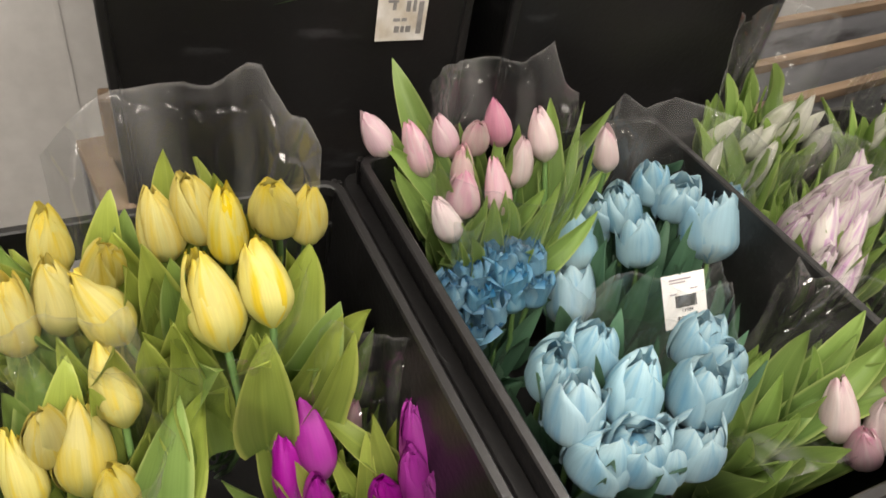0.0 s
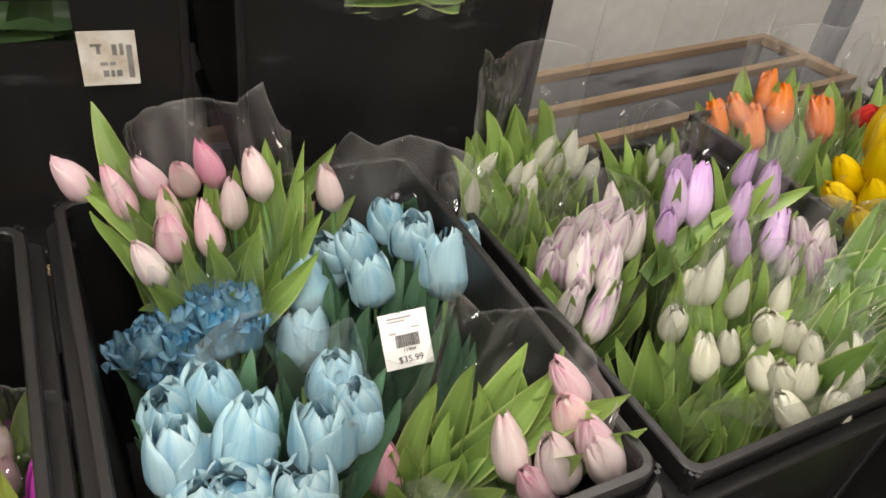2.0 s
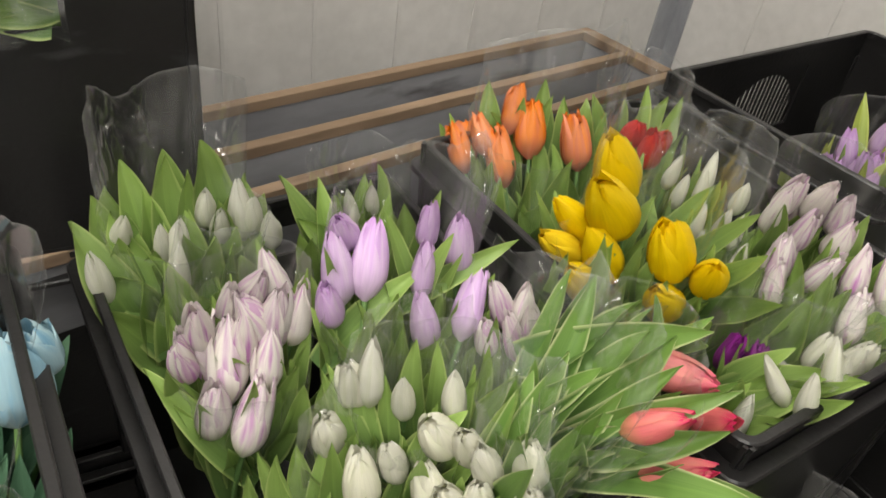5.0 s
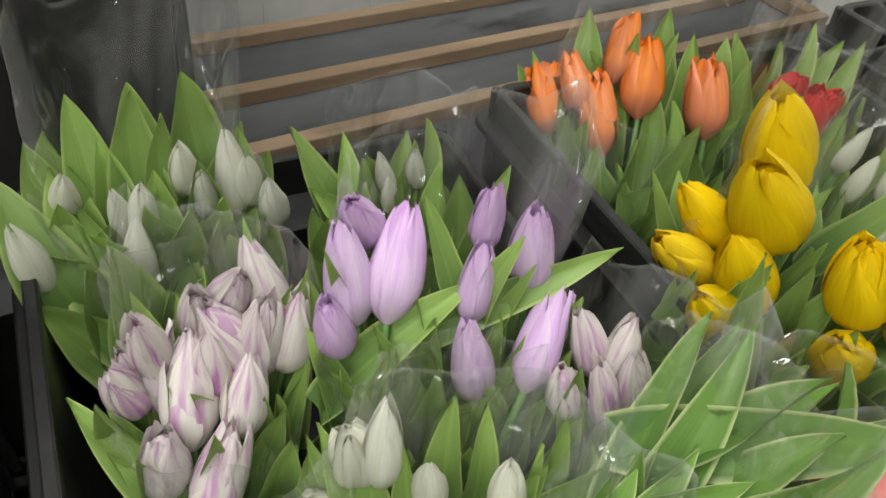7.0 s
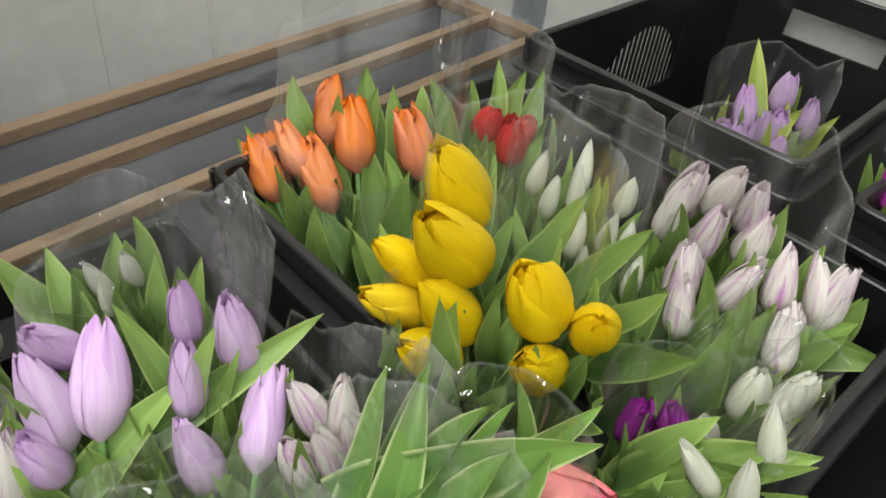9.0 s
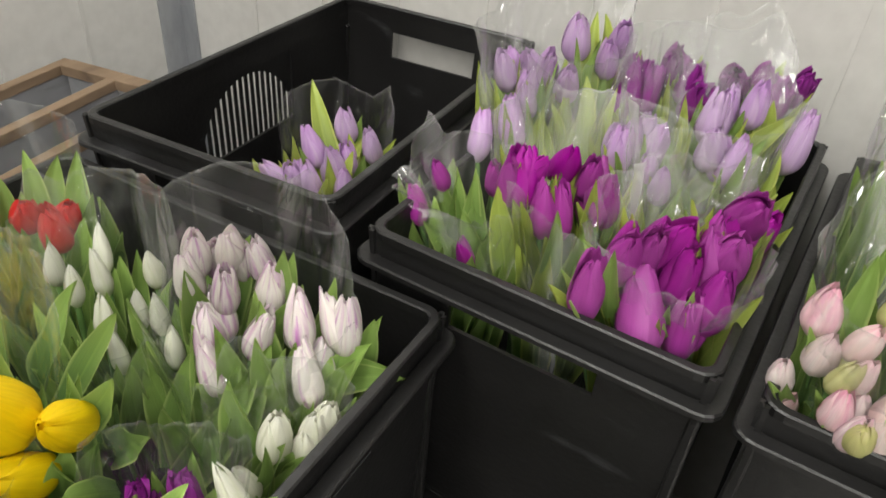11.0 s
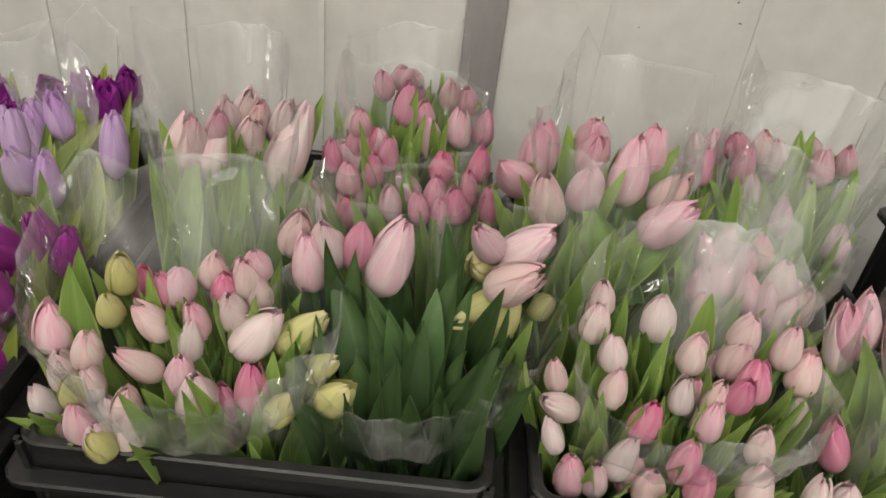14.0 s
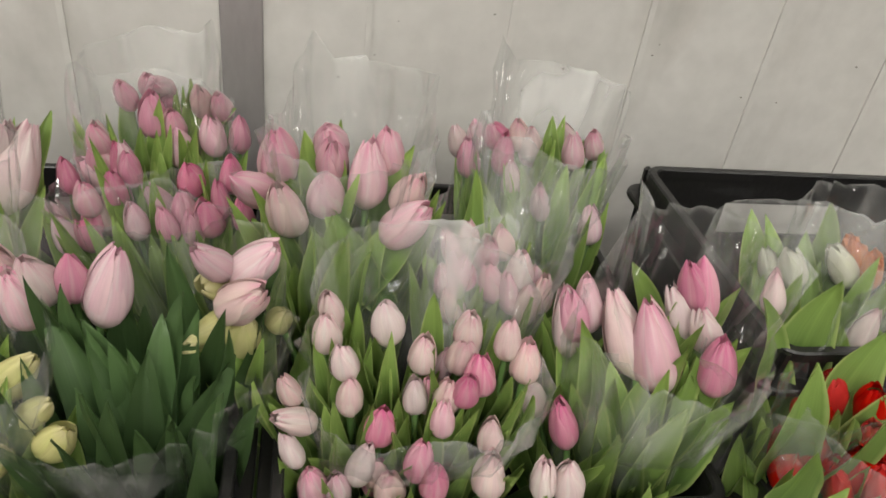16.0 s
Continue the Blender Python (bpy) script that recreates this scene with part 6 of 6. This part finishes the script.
bouquet("rose", "rear bunch of deeper pink tulips", (0.364, 1.548, 0.47), (0.301, 1.542, 1.016), 0.096, 91, 1, 0.05, 26, "leaf", 1,
    [(0.348, 1.563, 0.936, 21, -95, 0.057), (0.381, 1.543, 0.919, 10, -115, 0.054), (0.25, 1.587, 0.967, 21, -80, 0.053), (0.271, 1.548, 0.926, 13, -83, 0.057), (0.296, 1.523, 0.901, 11, -89, 0.057), (0.344, 1.532, 0.914, 12, -101, 0.057), (0.407, 1.531, 0.907, 10, -122, 0.055), (0.245, 1.537, 0.92, 20, -78, 0.057), (0.223, 1.557, 0.935, 17, -74, 0.052), (0.37, 1.529, 0.904, 11, -109, 0.057), (0.388, 1.569, 0.937, 21, -81, 0.058), (0.232, 1.51, 0.889, 14, -141, 0.055), (0.331, 1.519, 0.903, 17, -123, 0.052), (0.252, 1.514, 0.891, 15, -108, 0.052), (0.352, 1.523, 0.895, 14, -99, 0.053)] + [(0.285, 1.563, 0.944, 22, -85, 0.057), (0.241, 1.589, 0.939, 16, -78, 0.05), (0.263, 1.593, 0.94, 16, -82, 0.05), (0.274, 1.59, 0.94, 15, -84, 0.05), (0.251, 1.591, 0.945, 16, -80, 0.05), (0.244, 1.546, 0.891, 12, -76, 0.05)],
    [(0.296, 1.503, 0.81, 35, 173, 0.146), (0.341, 1.516, 0.811, 10, 169, 0.127), (0.386, 1.516, 0.812, 9, 17, 0.126), (0.252, 1.506, 0.811, 23, 163, 0.138), (0.306, 1.503, 0.807, 16, 157, 0.132)])
bouquet("pink", "bunch of deep and soft pink tulips", (0.502, 1.478, 0.47), (0.510, 1.470, 1.074), 0.074, 79, 1, 0.06, 26, "leaf", 1.25,
    [(0.445, 1.504, 0.995, 23, -97, 0.071), (0.458, 1.457, 0.962, 21, -114, 0.071), (0.498, 1.503, 1.002, 34, -100, 0.066), (0.493, 1.47, 0.98, 29, -101, 0.064), (0.436, 1.482, 0.986, 50, -132, 0.065), (0.53, 1.468, 0.99, 4, -71, 0.075), (0.566, 1.471, 0.988, 30, -77, 0.065), (0.549, 1.438, 0.97, 38, -27, 0.071), (0.497, 1.518, 1.019, 38, -98, 0.064), (0.553, 1.492, 1.019, 25, -112, 0.061)],
    [(0.555, 1.422, 0.901, 32, 153, 0.128), (0.508, 1.494, 0.929, 39, -167, 0.119), (0.493, 1.508, 0.936, 14, -168, 0.119), (0.542, 1.478, 0.93, 14, 8, 0.127), (0.516, 1.515, 0.935, 17, -93, 0.112), (0.514, 1.437, 0.87, 19, -173, 0.123), (0.533, 1.436, 0.872, 8, -29, 0.125), (0.487, 1.444, 0.872, 27, -28, 0.125), (0.509, 1.422, 0.87, 10, 129, 0.128), (0.521, 1.431, 0.887, 30, -1, 0.137)])
bouquet("pale_pink", "crowded bunch of pale pink tulips at crate front", (0.193, 1.294, 0.47), (0.164, 1.272, 1.002), 0.096, 112, 1.28, 0.04, 34, "leaf", 1,
    [(0.066, 1.245, 0.875, 15, -60, 0.055), (0.050, 1.24, 0.845, 18, -110, 0.048), (0.055, 1.25, 0.905, 10, 60, 0.055), (0.058, 1.24, 0.815, 20, -80, 0.046), (0.196, 1.283, 0.899, 33, -3, 0.068), (0.227, 1.293, 0.9, 42, -4, 0.068), (0.172, 1.243, 0.857, 11, -60, 0.063), (0.214, 1.254, 0.862, 5, -14, 0.057), (0.141, 1.252, 0.892, 29, -127, 0.057), (0.156, 1.251, 0.873, 10, -56, 0.057), (0.157, 1.268, 0.901, 21, -33, 0.054), (0.143, 1.269, 0.922, 25, -132, 0.052), (0.142, 1.294, 0.937, 24, -95, 0.049), (0.168, 1.317, 0.946, 25, -72, 0.051), (0.206, 1.324, 0.953, 25, -80, 0.05), (0.189, 1.3, 0.917, 24, -75, 0.054), (0.209, 1.313, 0.926, 16, -81, 0.051), (0.128, 1.211, 0.848, 7, -29, 0.053), (0.087, 1.243, 0.904, 17, -46, 0.051)] + [(0.093, 1.207, 0.857, 10, -60, 0.05), (0.109, 1.204, 0.847, 16, -66, 0.054), (0.097, 1.229, 0.886, 18, -67, 0.05), (0.165, 1.281, 0.916, 17, -67, 0.053), (0.2, 1.31, 0.944, 16, -79, 0.048), (0.1, 1.27, 0.93, 22, -71, 0.048), (0.124, 1.22, 0.87, 12, -47, 0.05), (0.147, 1.292, 0.941, 17, -64, 0.049), (0.182, 1.304, 0.934, 15, -74, 0.048), (0.103, 1.286, 0.953, 23, -56, 0.053), (0.179, 1.293, 0.898, 44, 31, 0.047), (0.192, 1.287, 0.894, 43, 31, 0.047), (0.192, 1.258, 0.842, 2, 125, 0.047), (0.088, 1.246, 0.888, 13, -42, 0.047), (0.132, 1.295, 0.918, 21, -100, 0.047)] + [(0.179, 1.254, 0.85, 1, 89, 0.047), (0.108, 1.227, 0.852, 7, -79, 0.047), (0.109, 1.303, 0.931, 16, -57, 0.047), (0.191, 1.332, 0.934, 21, -79, 0.047), (0.129, 1.299, 0.918, 14, -61, 0.047), (0.205, 1.326, 0.922, 20, -82, 0.047)],
    [(0.075, 1.25, 0.84, 8, 80, 0.15), (0.06, 1.245, 0.80, 6, 150, 0.12), (0.085, 1.24, 0.79, 14, -40, 0.12), (0.07, 1.26, 0.87, 10, 60, 0.13), (0.223, 1.304, 0.822, 8, -2, 0.126), (0.15, 1.286, 0.817, 18, -111, 0.122), (0.209, 1.344, 0.846, 30, -48, 0.111), (0.15, 1.235, 0.763, 7, -115, 0.131), (0.158, 1.282, 0.813, 12, -99, 0.122), (0.107, 1.272, 0.808, 26, -98, 0.119), (0.193, 1.244, 0.757, 4, -48, 0.129), (0.226, 1.244, 0.738, 7, -22, 0.13), (0.255, 1.258, 0.744, 4, -47, 0.13), (0.283, 1.255, 0.73, 6, 14, 0.134), (0.205, 1.246, 0.742, 9, -54, 0.128), (0.16, 1.235, 0.756, 9, -44, 0.126)])
bouquet("cream_green", "greenish cream tulip buds in a pink bunch", (0.234, 1.248, 0.47), (0.211, 1.242, 0.929), 0.115, 108, 0, 0.05, 2, "leaf", 1,
    [(0.252, 1.278, 0.889, 47, -13, 0.052), (0.232, 1.246, 0.864, 32, -16, 0.052), (0.272, 1.261, 0.869, 36, -13, 0.052), (0.117, 1.199, 0.855, 20, -105, 0.047), (0.084, 1.219, 0.883, 19, -47, 0.049)],
    [(0.272, 1.241, 0.766, 14, 47, 0.129), (0.246, 1.251, 0.779, 14, 28, 0.125)])
bouquet("pink", "bunch of pink tulips with broad leaves coloured for shade", (0.348, 1.315, 0.47), (0.340, 1.297, 1.020), 0.118, 89, 1.05, 0.02, 26, "leaf_shaded", 1.15,
    [(0.304, 1.345, 0.938, 19, 6, 0.077), (0.415, 1.373, 0.966, 39, -32, 0.069), (0.406, 1.348, 0.949, 42, -34, 0.069), (0.408, 1.372, 0.974, 43, -123, 0.061), (0.248, 1.348, 0.932, 17, -87, 0.069), (0.282, 1.359, 0.952, 20, -64, 0.061), (0.229, 1.363, 0.956, 20, -84, 0.061), (0.259, 1.359, 0.949, 19, -90, 0.061)],
    [(0.355, 1.252, 0.813, 31, 130, 0.164), (0.357, 1.253, 0.821, 29, 80, 0.181), (0.36, 1.261, 0.814, 29, 34, 0.147), (0.355, 1.305, 0.845, 28, 165, 0.13), (0.318, 1.27, 0.833, 30, 126, 0.161), (0.361, 1.235, 0.788, 25, 107, 0.172), (0.369, 1.24, 0.791, 21, 70, 0.15), (0.355, 1.277, 0.831, 20, 84, 0.142), (0.35, 1.283, 0.823, 16, 133, 0.132), (0.328, 1.248, 0.79, 18, 125, 0.14), (0.361, 1.301, 0.842, 18, 38, 0.132), (0.375, 1.235, 0.77, 13, 95, 0.141), (0.344, 1.235, 0.766, 15, 137, 0.137), (0.347, 1.263, 0.811, 17, 87, 0.14)])
bouquet("cream_green", "cream tulips turning green beside pink ones", (0.438, 1.343, 0.47), (0.429, 1.355, 0.975), 0.070, 80, 0, 0.05, 2, "leaf", 1,
    [(0.424, 1.361, 0.937, 94, -141, 0.066), (0.418, 1.345, 0.899, 16, -51, 0.063), (0.448, 1.357, 0.927, 36, -60, 0.044), (0.412, 1.397, 0.946, 61, -123, 0.06)],
    [(0.446, 1.325, 0.81, 17, 171, 0.124), (0.424, 1.342, 0.812, 21, -171, 0.123)])
bouquet("pink", "small rear bunch of pale pink tulips", (0.743, 1.589, 0.47), (0.757, 1.623, 1.016), 0.091, 72, 1, 0.07, 26, "leaf", 1,
    [(0.711, 1.649, 0.935, 11, -110, 0.061), (0.712, 1.675, 0.961, 40, -126, 0.058), (0.748, 1.653, 0.958, 26, -125, 0.053), (0.758, 1.596, 0.902, 17, -142, 0.057), (0.813, 1.56, 0.893, 7, -157, 0.054), (0.734, 1.662, 0.965, 27, -123, 0.053), (0.825, 1.641, 0.97, 37, -125, 0.054), (0.8, 1.634, 0.956, 21, -142, 0.056), (0.662, 1.671, 0.944, 21, -149, 0.053), (0.671, 1.649, 0.929, 10, -157, 0.055), (0.803, 1.676, 0.963, 34, -124, 0.05), (0.687, 1.683, 0.946, 20, -161, 0.05), (0.727, 1.633, 0.913, 13, -154, 0.05), (0.755, 1.667, 0.951, 23, -129, 0.05), (0.75, 1.661, 0.943, 23, -129, 0.05)],
    [(0.777, 1.6, 0.889, 27, 101, 0.14), (0.776, 1.611, 0.89, 21, 85, 0.135), (0.732, 1.577, 0.838, 36, 141, 0.139), (0.817, 1.581, 0.874, 21, 76, 0.135), (0.799, 1.592, 0.867, 16, 87, 0.128), (0.776, 1.591, 0.872, 24, 105, 0.135), (0.748, 1.593, 0.85, 26, 137, 0.13), (0.781, 1.571, 0.847, 19, 91, 0.133), (0.768, 1.586, 0.849, 24, 134, 0.127), (0.791, 1.574, 0.857, 23, 43, 0.14)])
bouquet("pale_pink", "hazy pink tulips behind creased plastic", (0.645, 1.453, 0.47), (0.666, 1.424, 1.025), 0.070, 78, 1, 0.05, 26, "leaf", 1,
    [(0.657, 1.435, 0.938, 16, -134, 0.051), (0.679, 1.4, 0.911, 11, -160, 0.055), (0.629, 1.446, 0.937, 26, -155, 0.054), (0.692, 1.39, 0.905, 7, -134, 0.056), (0.619, 1.417, 0.914, 20, -144, 0.055), (0.639, 1.449, 0.949, 19, -123, 0.055), (0.665, 1.412, 0.916, 18, -165, 0.056), (0.635, 1.415, 0.928, 16, -177, 0.05), (0.686, 1.412, 0.931, 7, -128, 0.054), (0.711, 1.401, 0.911, 7, -139, 0.055), (0.675, 1.445, 0.946, 16, -137, 0.05), (0.626, 1.403, 0.895, 19, -148, 0.055), (0.655, 1.445, 0.917, 16, 168, 0.049), (0.703, 1.416, 0.911, 3, 149, 0.049), (0.663, 1.45, 0.93, 13, -142, 0.049)] + [(0.703, 1.409, 0.904, 4, 138, 0.049), (0.708, 1.414, 0.911, 4, 149, 0.049)],
    [(0.652, 1.471, 0.902, 10, 122, 0.125), (0.678, 1.443, 0.873, 5, 112, 0.124), (0.631, 1.429, 0.844, 20, 170, 0.126), (0.686, 1.393, 0.81, 6, -34, 0.126)])
bouquet("pale_pink", "crowded bunch of small pink tulips with short leaves", (0.571, 1.319, 0.47), (0.573, 1.277, 1.004), 0.105, 82, 1, 0.04, 26, "leaf", 1,
    [(0.517, 1.279, 0.897, 9, -110, 0.05), (0.488, 1.273, 0.89, 50, -144, 0.056), (0.522, 1.238, 0.854, 11, -8, 0.056), (0.475, 1.251, 0.863, 17, -147, 0.047), (0.471, 1.281, 0.906, 19, -136, 0.047), (0.492, 1.237, 0.831, 10, -135, 0.058), (0.51, 1.232, 0.838, 8, -108, 0.047), (0.553, 1.228, 0.841, 10, -119, 0.051), (0.55, 1.314, 0.947, 16, -134, 0.058), (0.576, 1.296, 0.931, 12, -92, 0.051), (0.614, 1.302, 0.953, 15, -104, 0.053), (0.611, 1.298, 0.931, 19, -100, 0.053), (0.572, 1.271, 0.906, 7, -147, 0.045), (0.634, 1.222, 0.857, 4, -147, 0.058), (0.496, 1.315, 0.936, 14, -97, 0.053)] + [(0.501, 1.324, 0.961, 21, -117, 0.046), (0.595, 1.257, 0.892, 10, -140, 0.05), (0.682, 1.215, 0.861, 13, -163, 0.053), (0.705, 1.216, 0.859, 14, -166, 0.053), (0.647, 1.289, 0.952, 6, -132, 0.05), (0.664, 1.28, 0.935, 6, -146, 0.05), (0.596, 1.269, 0.908, 6, -97, 0.048), (0.635, 1.244, 0.886, 6, -121, 0.05), (0.514, 1.29, 0.927, 13, -140, 0.047), (0.536, 1.241, 0.834, 18, 38, 0.044), (0.591, 1.279, 0.892, 7, -172, 0.044), (0.599, 1.275, 0.885, 7, -178, 0.044), (0.621, 1.318, 0.931, 13, -97, 0.044), (0.695, 1.23, 0.846, 12, 156, 0.044), (0.613, 1.309, 0.928, 13, -96, 0.044)] + [(0.502, 1.332, 0.941, 18, -124, 0.044), (0.596, 1.269, 0.88, 7, 178, 0.044), (0.585, 1.279, 0.896, 7, -168, 0.044), (0.597, 1.304, 0.912, 3, -81, 0.044), (0.542, 1.243, 0.841, 7, -130, 0.044)],
    [(0.519, 1.282, 0.792, 13, -146, 0.13), (0.531, 1.27, 0.775, 16, -149, 0.131), (0.583, 1.271, 0.793, 28, -160, 0.127), (0.544, 1.314, 0.822, 19, -98, 0.122), (0.546, 1.314, 0.837, 17, -144, 0.125), (0.593, 1.302, 0.871, 9, 128, 0.133), (0.611, 1.295, 0.804, 28, -121, 0.12), (0.528, 1.307, 0.786, 40, -125, 0.127), (0.635, 1.303, 0.834, 15, -87, 0.121), (0.55, 1.333, 0.853, 19, -115, 0.12), (0.567, 1.273, 0.79, 8, -96, 0.128), (0.599, 1.261, 0.78, 12, -55, 0.13), (0.634, 1.252, 0.784, 9, -41, 0.132), (0.52, 1.304, 0.815, 19, -146, 0.128), (0.601, 1.289, 0.825, 10, -42, 0.129)])
bouquet("rose", "deep pink tulips within a paler bunch", (0.580, 1.283, 0.47), (0.580, 1.254, 0.977), 0.070, 80, 0, 0.05, 2, "leaf", 1,
    [(0.541, 1.256, 0.883, 6, -77, 0.058), (0.572, 1.228, 0.872, 2, -74, 0.05), (0.624, 1.275, 0.926, 12, -109, 0.052), (0.586, 1.217, 0.862, 3, -93, 0.049), (0.611, 1.267, 0.921, 16, -101, 0.05)],
    [(0.583, 1.255, 0.797, 18, -156, 0.123), (0.541, 1.28, 0.811, 11, -114, 0.121)])
bouquet("pale_tall", "bunch of large pale pink tulips with long leaves", (0.781, 1.327, 0.47), (0.785, 1.273, 1.015), 0.079, 61, 1, 0.09, 26, "leaf", 1.4,
    [(0.798, 1.282, 0.917, 23, 141, 0.096), (0.772, 1.288, 0.93, 43, 111, 0.084), (0.824, 1.317, 0.949, 24, -174, 0.072), (0.72, 1.324, 0.922, 19, 134, 0.076), (0.694, 1.297, 0.873, 24, -176, 0.061), (0.742, 1.346, 0.936, 16, -159, 0.073), (0.841, 1.3, 0.952, 28, -169, 0.061)],
    [(0.757, 1.264, 0.826, 22, 111, 0.14), (0.821, 1.313, 0.907, 32, 136, 0.124), (0.811, 1.264, 0.868, 23, 80, 0.147), (0.777, 1.252, 0.827, 20, 29, 0.146), (0.793, 1.235, 0.811, 21, 22, 0.156), (0.835, 1.276, 0.857, 10, 6, 0.128), (0.761, 1.28, 0.84, 34, 139, 0.137), (0.782, 1.252, 0.818, 15, 114, 0.13), (0.782, 1.271, 0.827, 20, 145, 0.125), (0.797, 1.235, 0.798, 7, 122, 0.127), (0.829, 1.235, 0.817, 8, 19, 0.13), (0.759, 1.253, 0.805, 29, 143, 0.133), (0.766, 1.235, 0.785, 18, 139, 0.13), (0.793, 1.235, 0.795, 15, 151, 0.123), (0.814, 1.263, 0.837, 9, 115, 0.124)])
bouquet("rose", "bright pink tulips standing in a pale pink bunch", (0.792, 1.324, 0.47), (0.798, 1.299, 1.040), 0.093, 59, 0, 0.05, 2, "leaf", 1,
    [(0.833, 1.319, 0.967, 13, 154, 0.074), (0.838, 1.27, 0.929, 9, 164, 0.068), (0.829, 1.326, 0.98, 27, -166, 0.067), (0.714, 1.264, 0.868, 18, 179, 0.066), (0.726, 1.33, 0.937, 23, 171, 0.063)],
    [(0.812, 1.298, 0.878, 8, 78, 0.126), (0.837, 1.283, 0.865, 4, -26, 0.123)])
bouquet("orange", "green tulip bunch with white and orange flowers", (1.007, 1.415, 0.47), (1.033, 1.396, 1.012), 0.070, 52, 1, 0.06, 26, "leaf", 1.3,
    [(1.068, 1.427, 0.952, 24, 169, 0.053), (1.077, 1.41, 0.946, 17, 167, 0.051)],
    [(0.992, 1.426, 0.864, 35, 106, 0.147), (1.011, 1.423, 0.87, 34, 113, 0.139), (1.042, 1.411, 0.889, 30, 88, 0.142), (1.049, 1.42, 0.876, 28, 126, 0.121), (1.064, 1.381, 0.816, 12, -163, 0.113), (1.014, 1.388, 0.84, 29, 103, 0.137), (1.032, 1.386, 0.845, 23, 96, 0.131), (1.049, 1.366, 0.837, 17, 63, 0.132), (1.012, 1.379, 0.821, 28, 119, 0.13), (0.995, 1.388, 0.824, 32, 115, 0.139), (1.031, 1.373, 0.829, 17, 73, 0.132), (1.025, 1.36, 0.811, 25, 119, 0.126)])
bouquet("white", "white tulip buds beside orange tulips", (1.005, 1.405, 0.47), (1.023, 1.425, 0.989), 0.070, 51, 0, 0.05, 2, "leaf", 1,
    [(1.064, 1.417, 0.944, 40, 154, 0.059), (1.007, 1.428, 0.93, 27, 150, 0.055), (0.989, 1.443, 0.925, 27, 155, 0.05)],
    [(1.033, 1.412, 0.845, 11, 129, 0.12)])
bouquet("red", "bunch of bright red tulips", (0.958, 1.234, 0.47), (0.950, 1.212, 0.989), 0.070, 42, 1, 0.05, 26, "leaf", 1.3,
    [(0.951, 1.258, 0.919, 17, 172, 0.052), (0.98, 1.241, 0.922, 26, -163, 0.059), (0.943, 1.258, 0.908, 40, -160, 0.056), (0.91, 1.211, 0.865, 30, 117, 0.059), (0.947, 1.196, 0.874, 29, 166, 0.056), (0.931, 1.226, 0.887, 30, 179, 0.055), (0.974, 1.209, 0.908, 27, 179, 0.052), (0.965, 1.2, 0.888, 32, 179, 0.057), (0.97, 1.179, 0.889, 24, 159, 0.051)],
    [(0.94, 1.229, 0.856, 28, 72, 0.151), (0.964, 1.198, 0.846, 26, 84, 0.14), (0.951, 1.212, 0.823, 21, 109, 0.129), (0.958, 1.205, 0.832, 21, 92, 0.131), (0.948, 1.184, 0.793, 28, 133, 0.124), (0.925, 1.192, 0.778, 31, 135, 0.129), (0.985, 1.217, 0.861, 21, 95, 0.128), (0.922, 1.211, 0.793, 26, 124, 0.131), (0.939, 1.197, 0.797, 16, 109, 0.128)])
bouquet("pale_pink", "leafy tulip bunch in crumpled clear film beside red tulips", (0.965, 1.335, 0.60), (0.925, 1.29, 1.02), 0.112, 60, 1.1, 0.05, 36, "leaf", 1.5,
    [(0.91, 1.330, 0.97, 14, 120, 0.05), (0.985, 1.300, 0.955, 10, 60, 0.05)],
    [(0.90, 1.230, 0.87, 12, -160, 0.15), (0.92, 1.210, 0.86, 10, -60, 0.15), (0.90, 1.270, 0.88, 14, 150, 0.15), (0.94, 1.240, 0.88, 12, 40, 0.15), (0.89, 1.200, 0.84, 16, -120, 0.14), (0.93, 1.280, 0.88, 8, 90, 0.16), (0.955, 1.220, 0.87, 14, 10, 0.14)])
bouquet("rose", "pink tulips in a bucket standing lower in front", (-0.057, 0.883, 0.02), (-0.207, 0.937, 0.572), 0.097, 99, 1, 0.05, 26, "leaf", 1,
    [(-0.127, 0.957, 0.495, 14, 179, 0.047), (-0.119, 0.978, 0.524, 14, -176, 0.046), (-0.139, 0.944, 0.49, 18, 162, 0.046)],
    [(-0.255, 0.91, 0.405, 22, 24, 0.111), (-0.255, 0.927, 0.432, 36, 36, 0.154), (-0.255, 0.942, 0.448, 43, 31, 0.169), (-0.255, 0.911, 0.405, 34, 26, 0.139), (-0.255, 0.93, 0.434, 40, 31, 0.162)])
# -- end of bouquets --
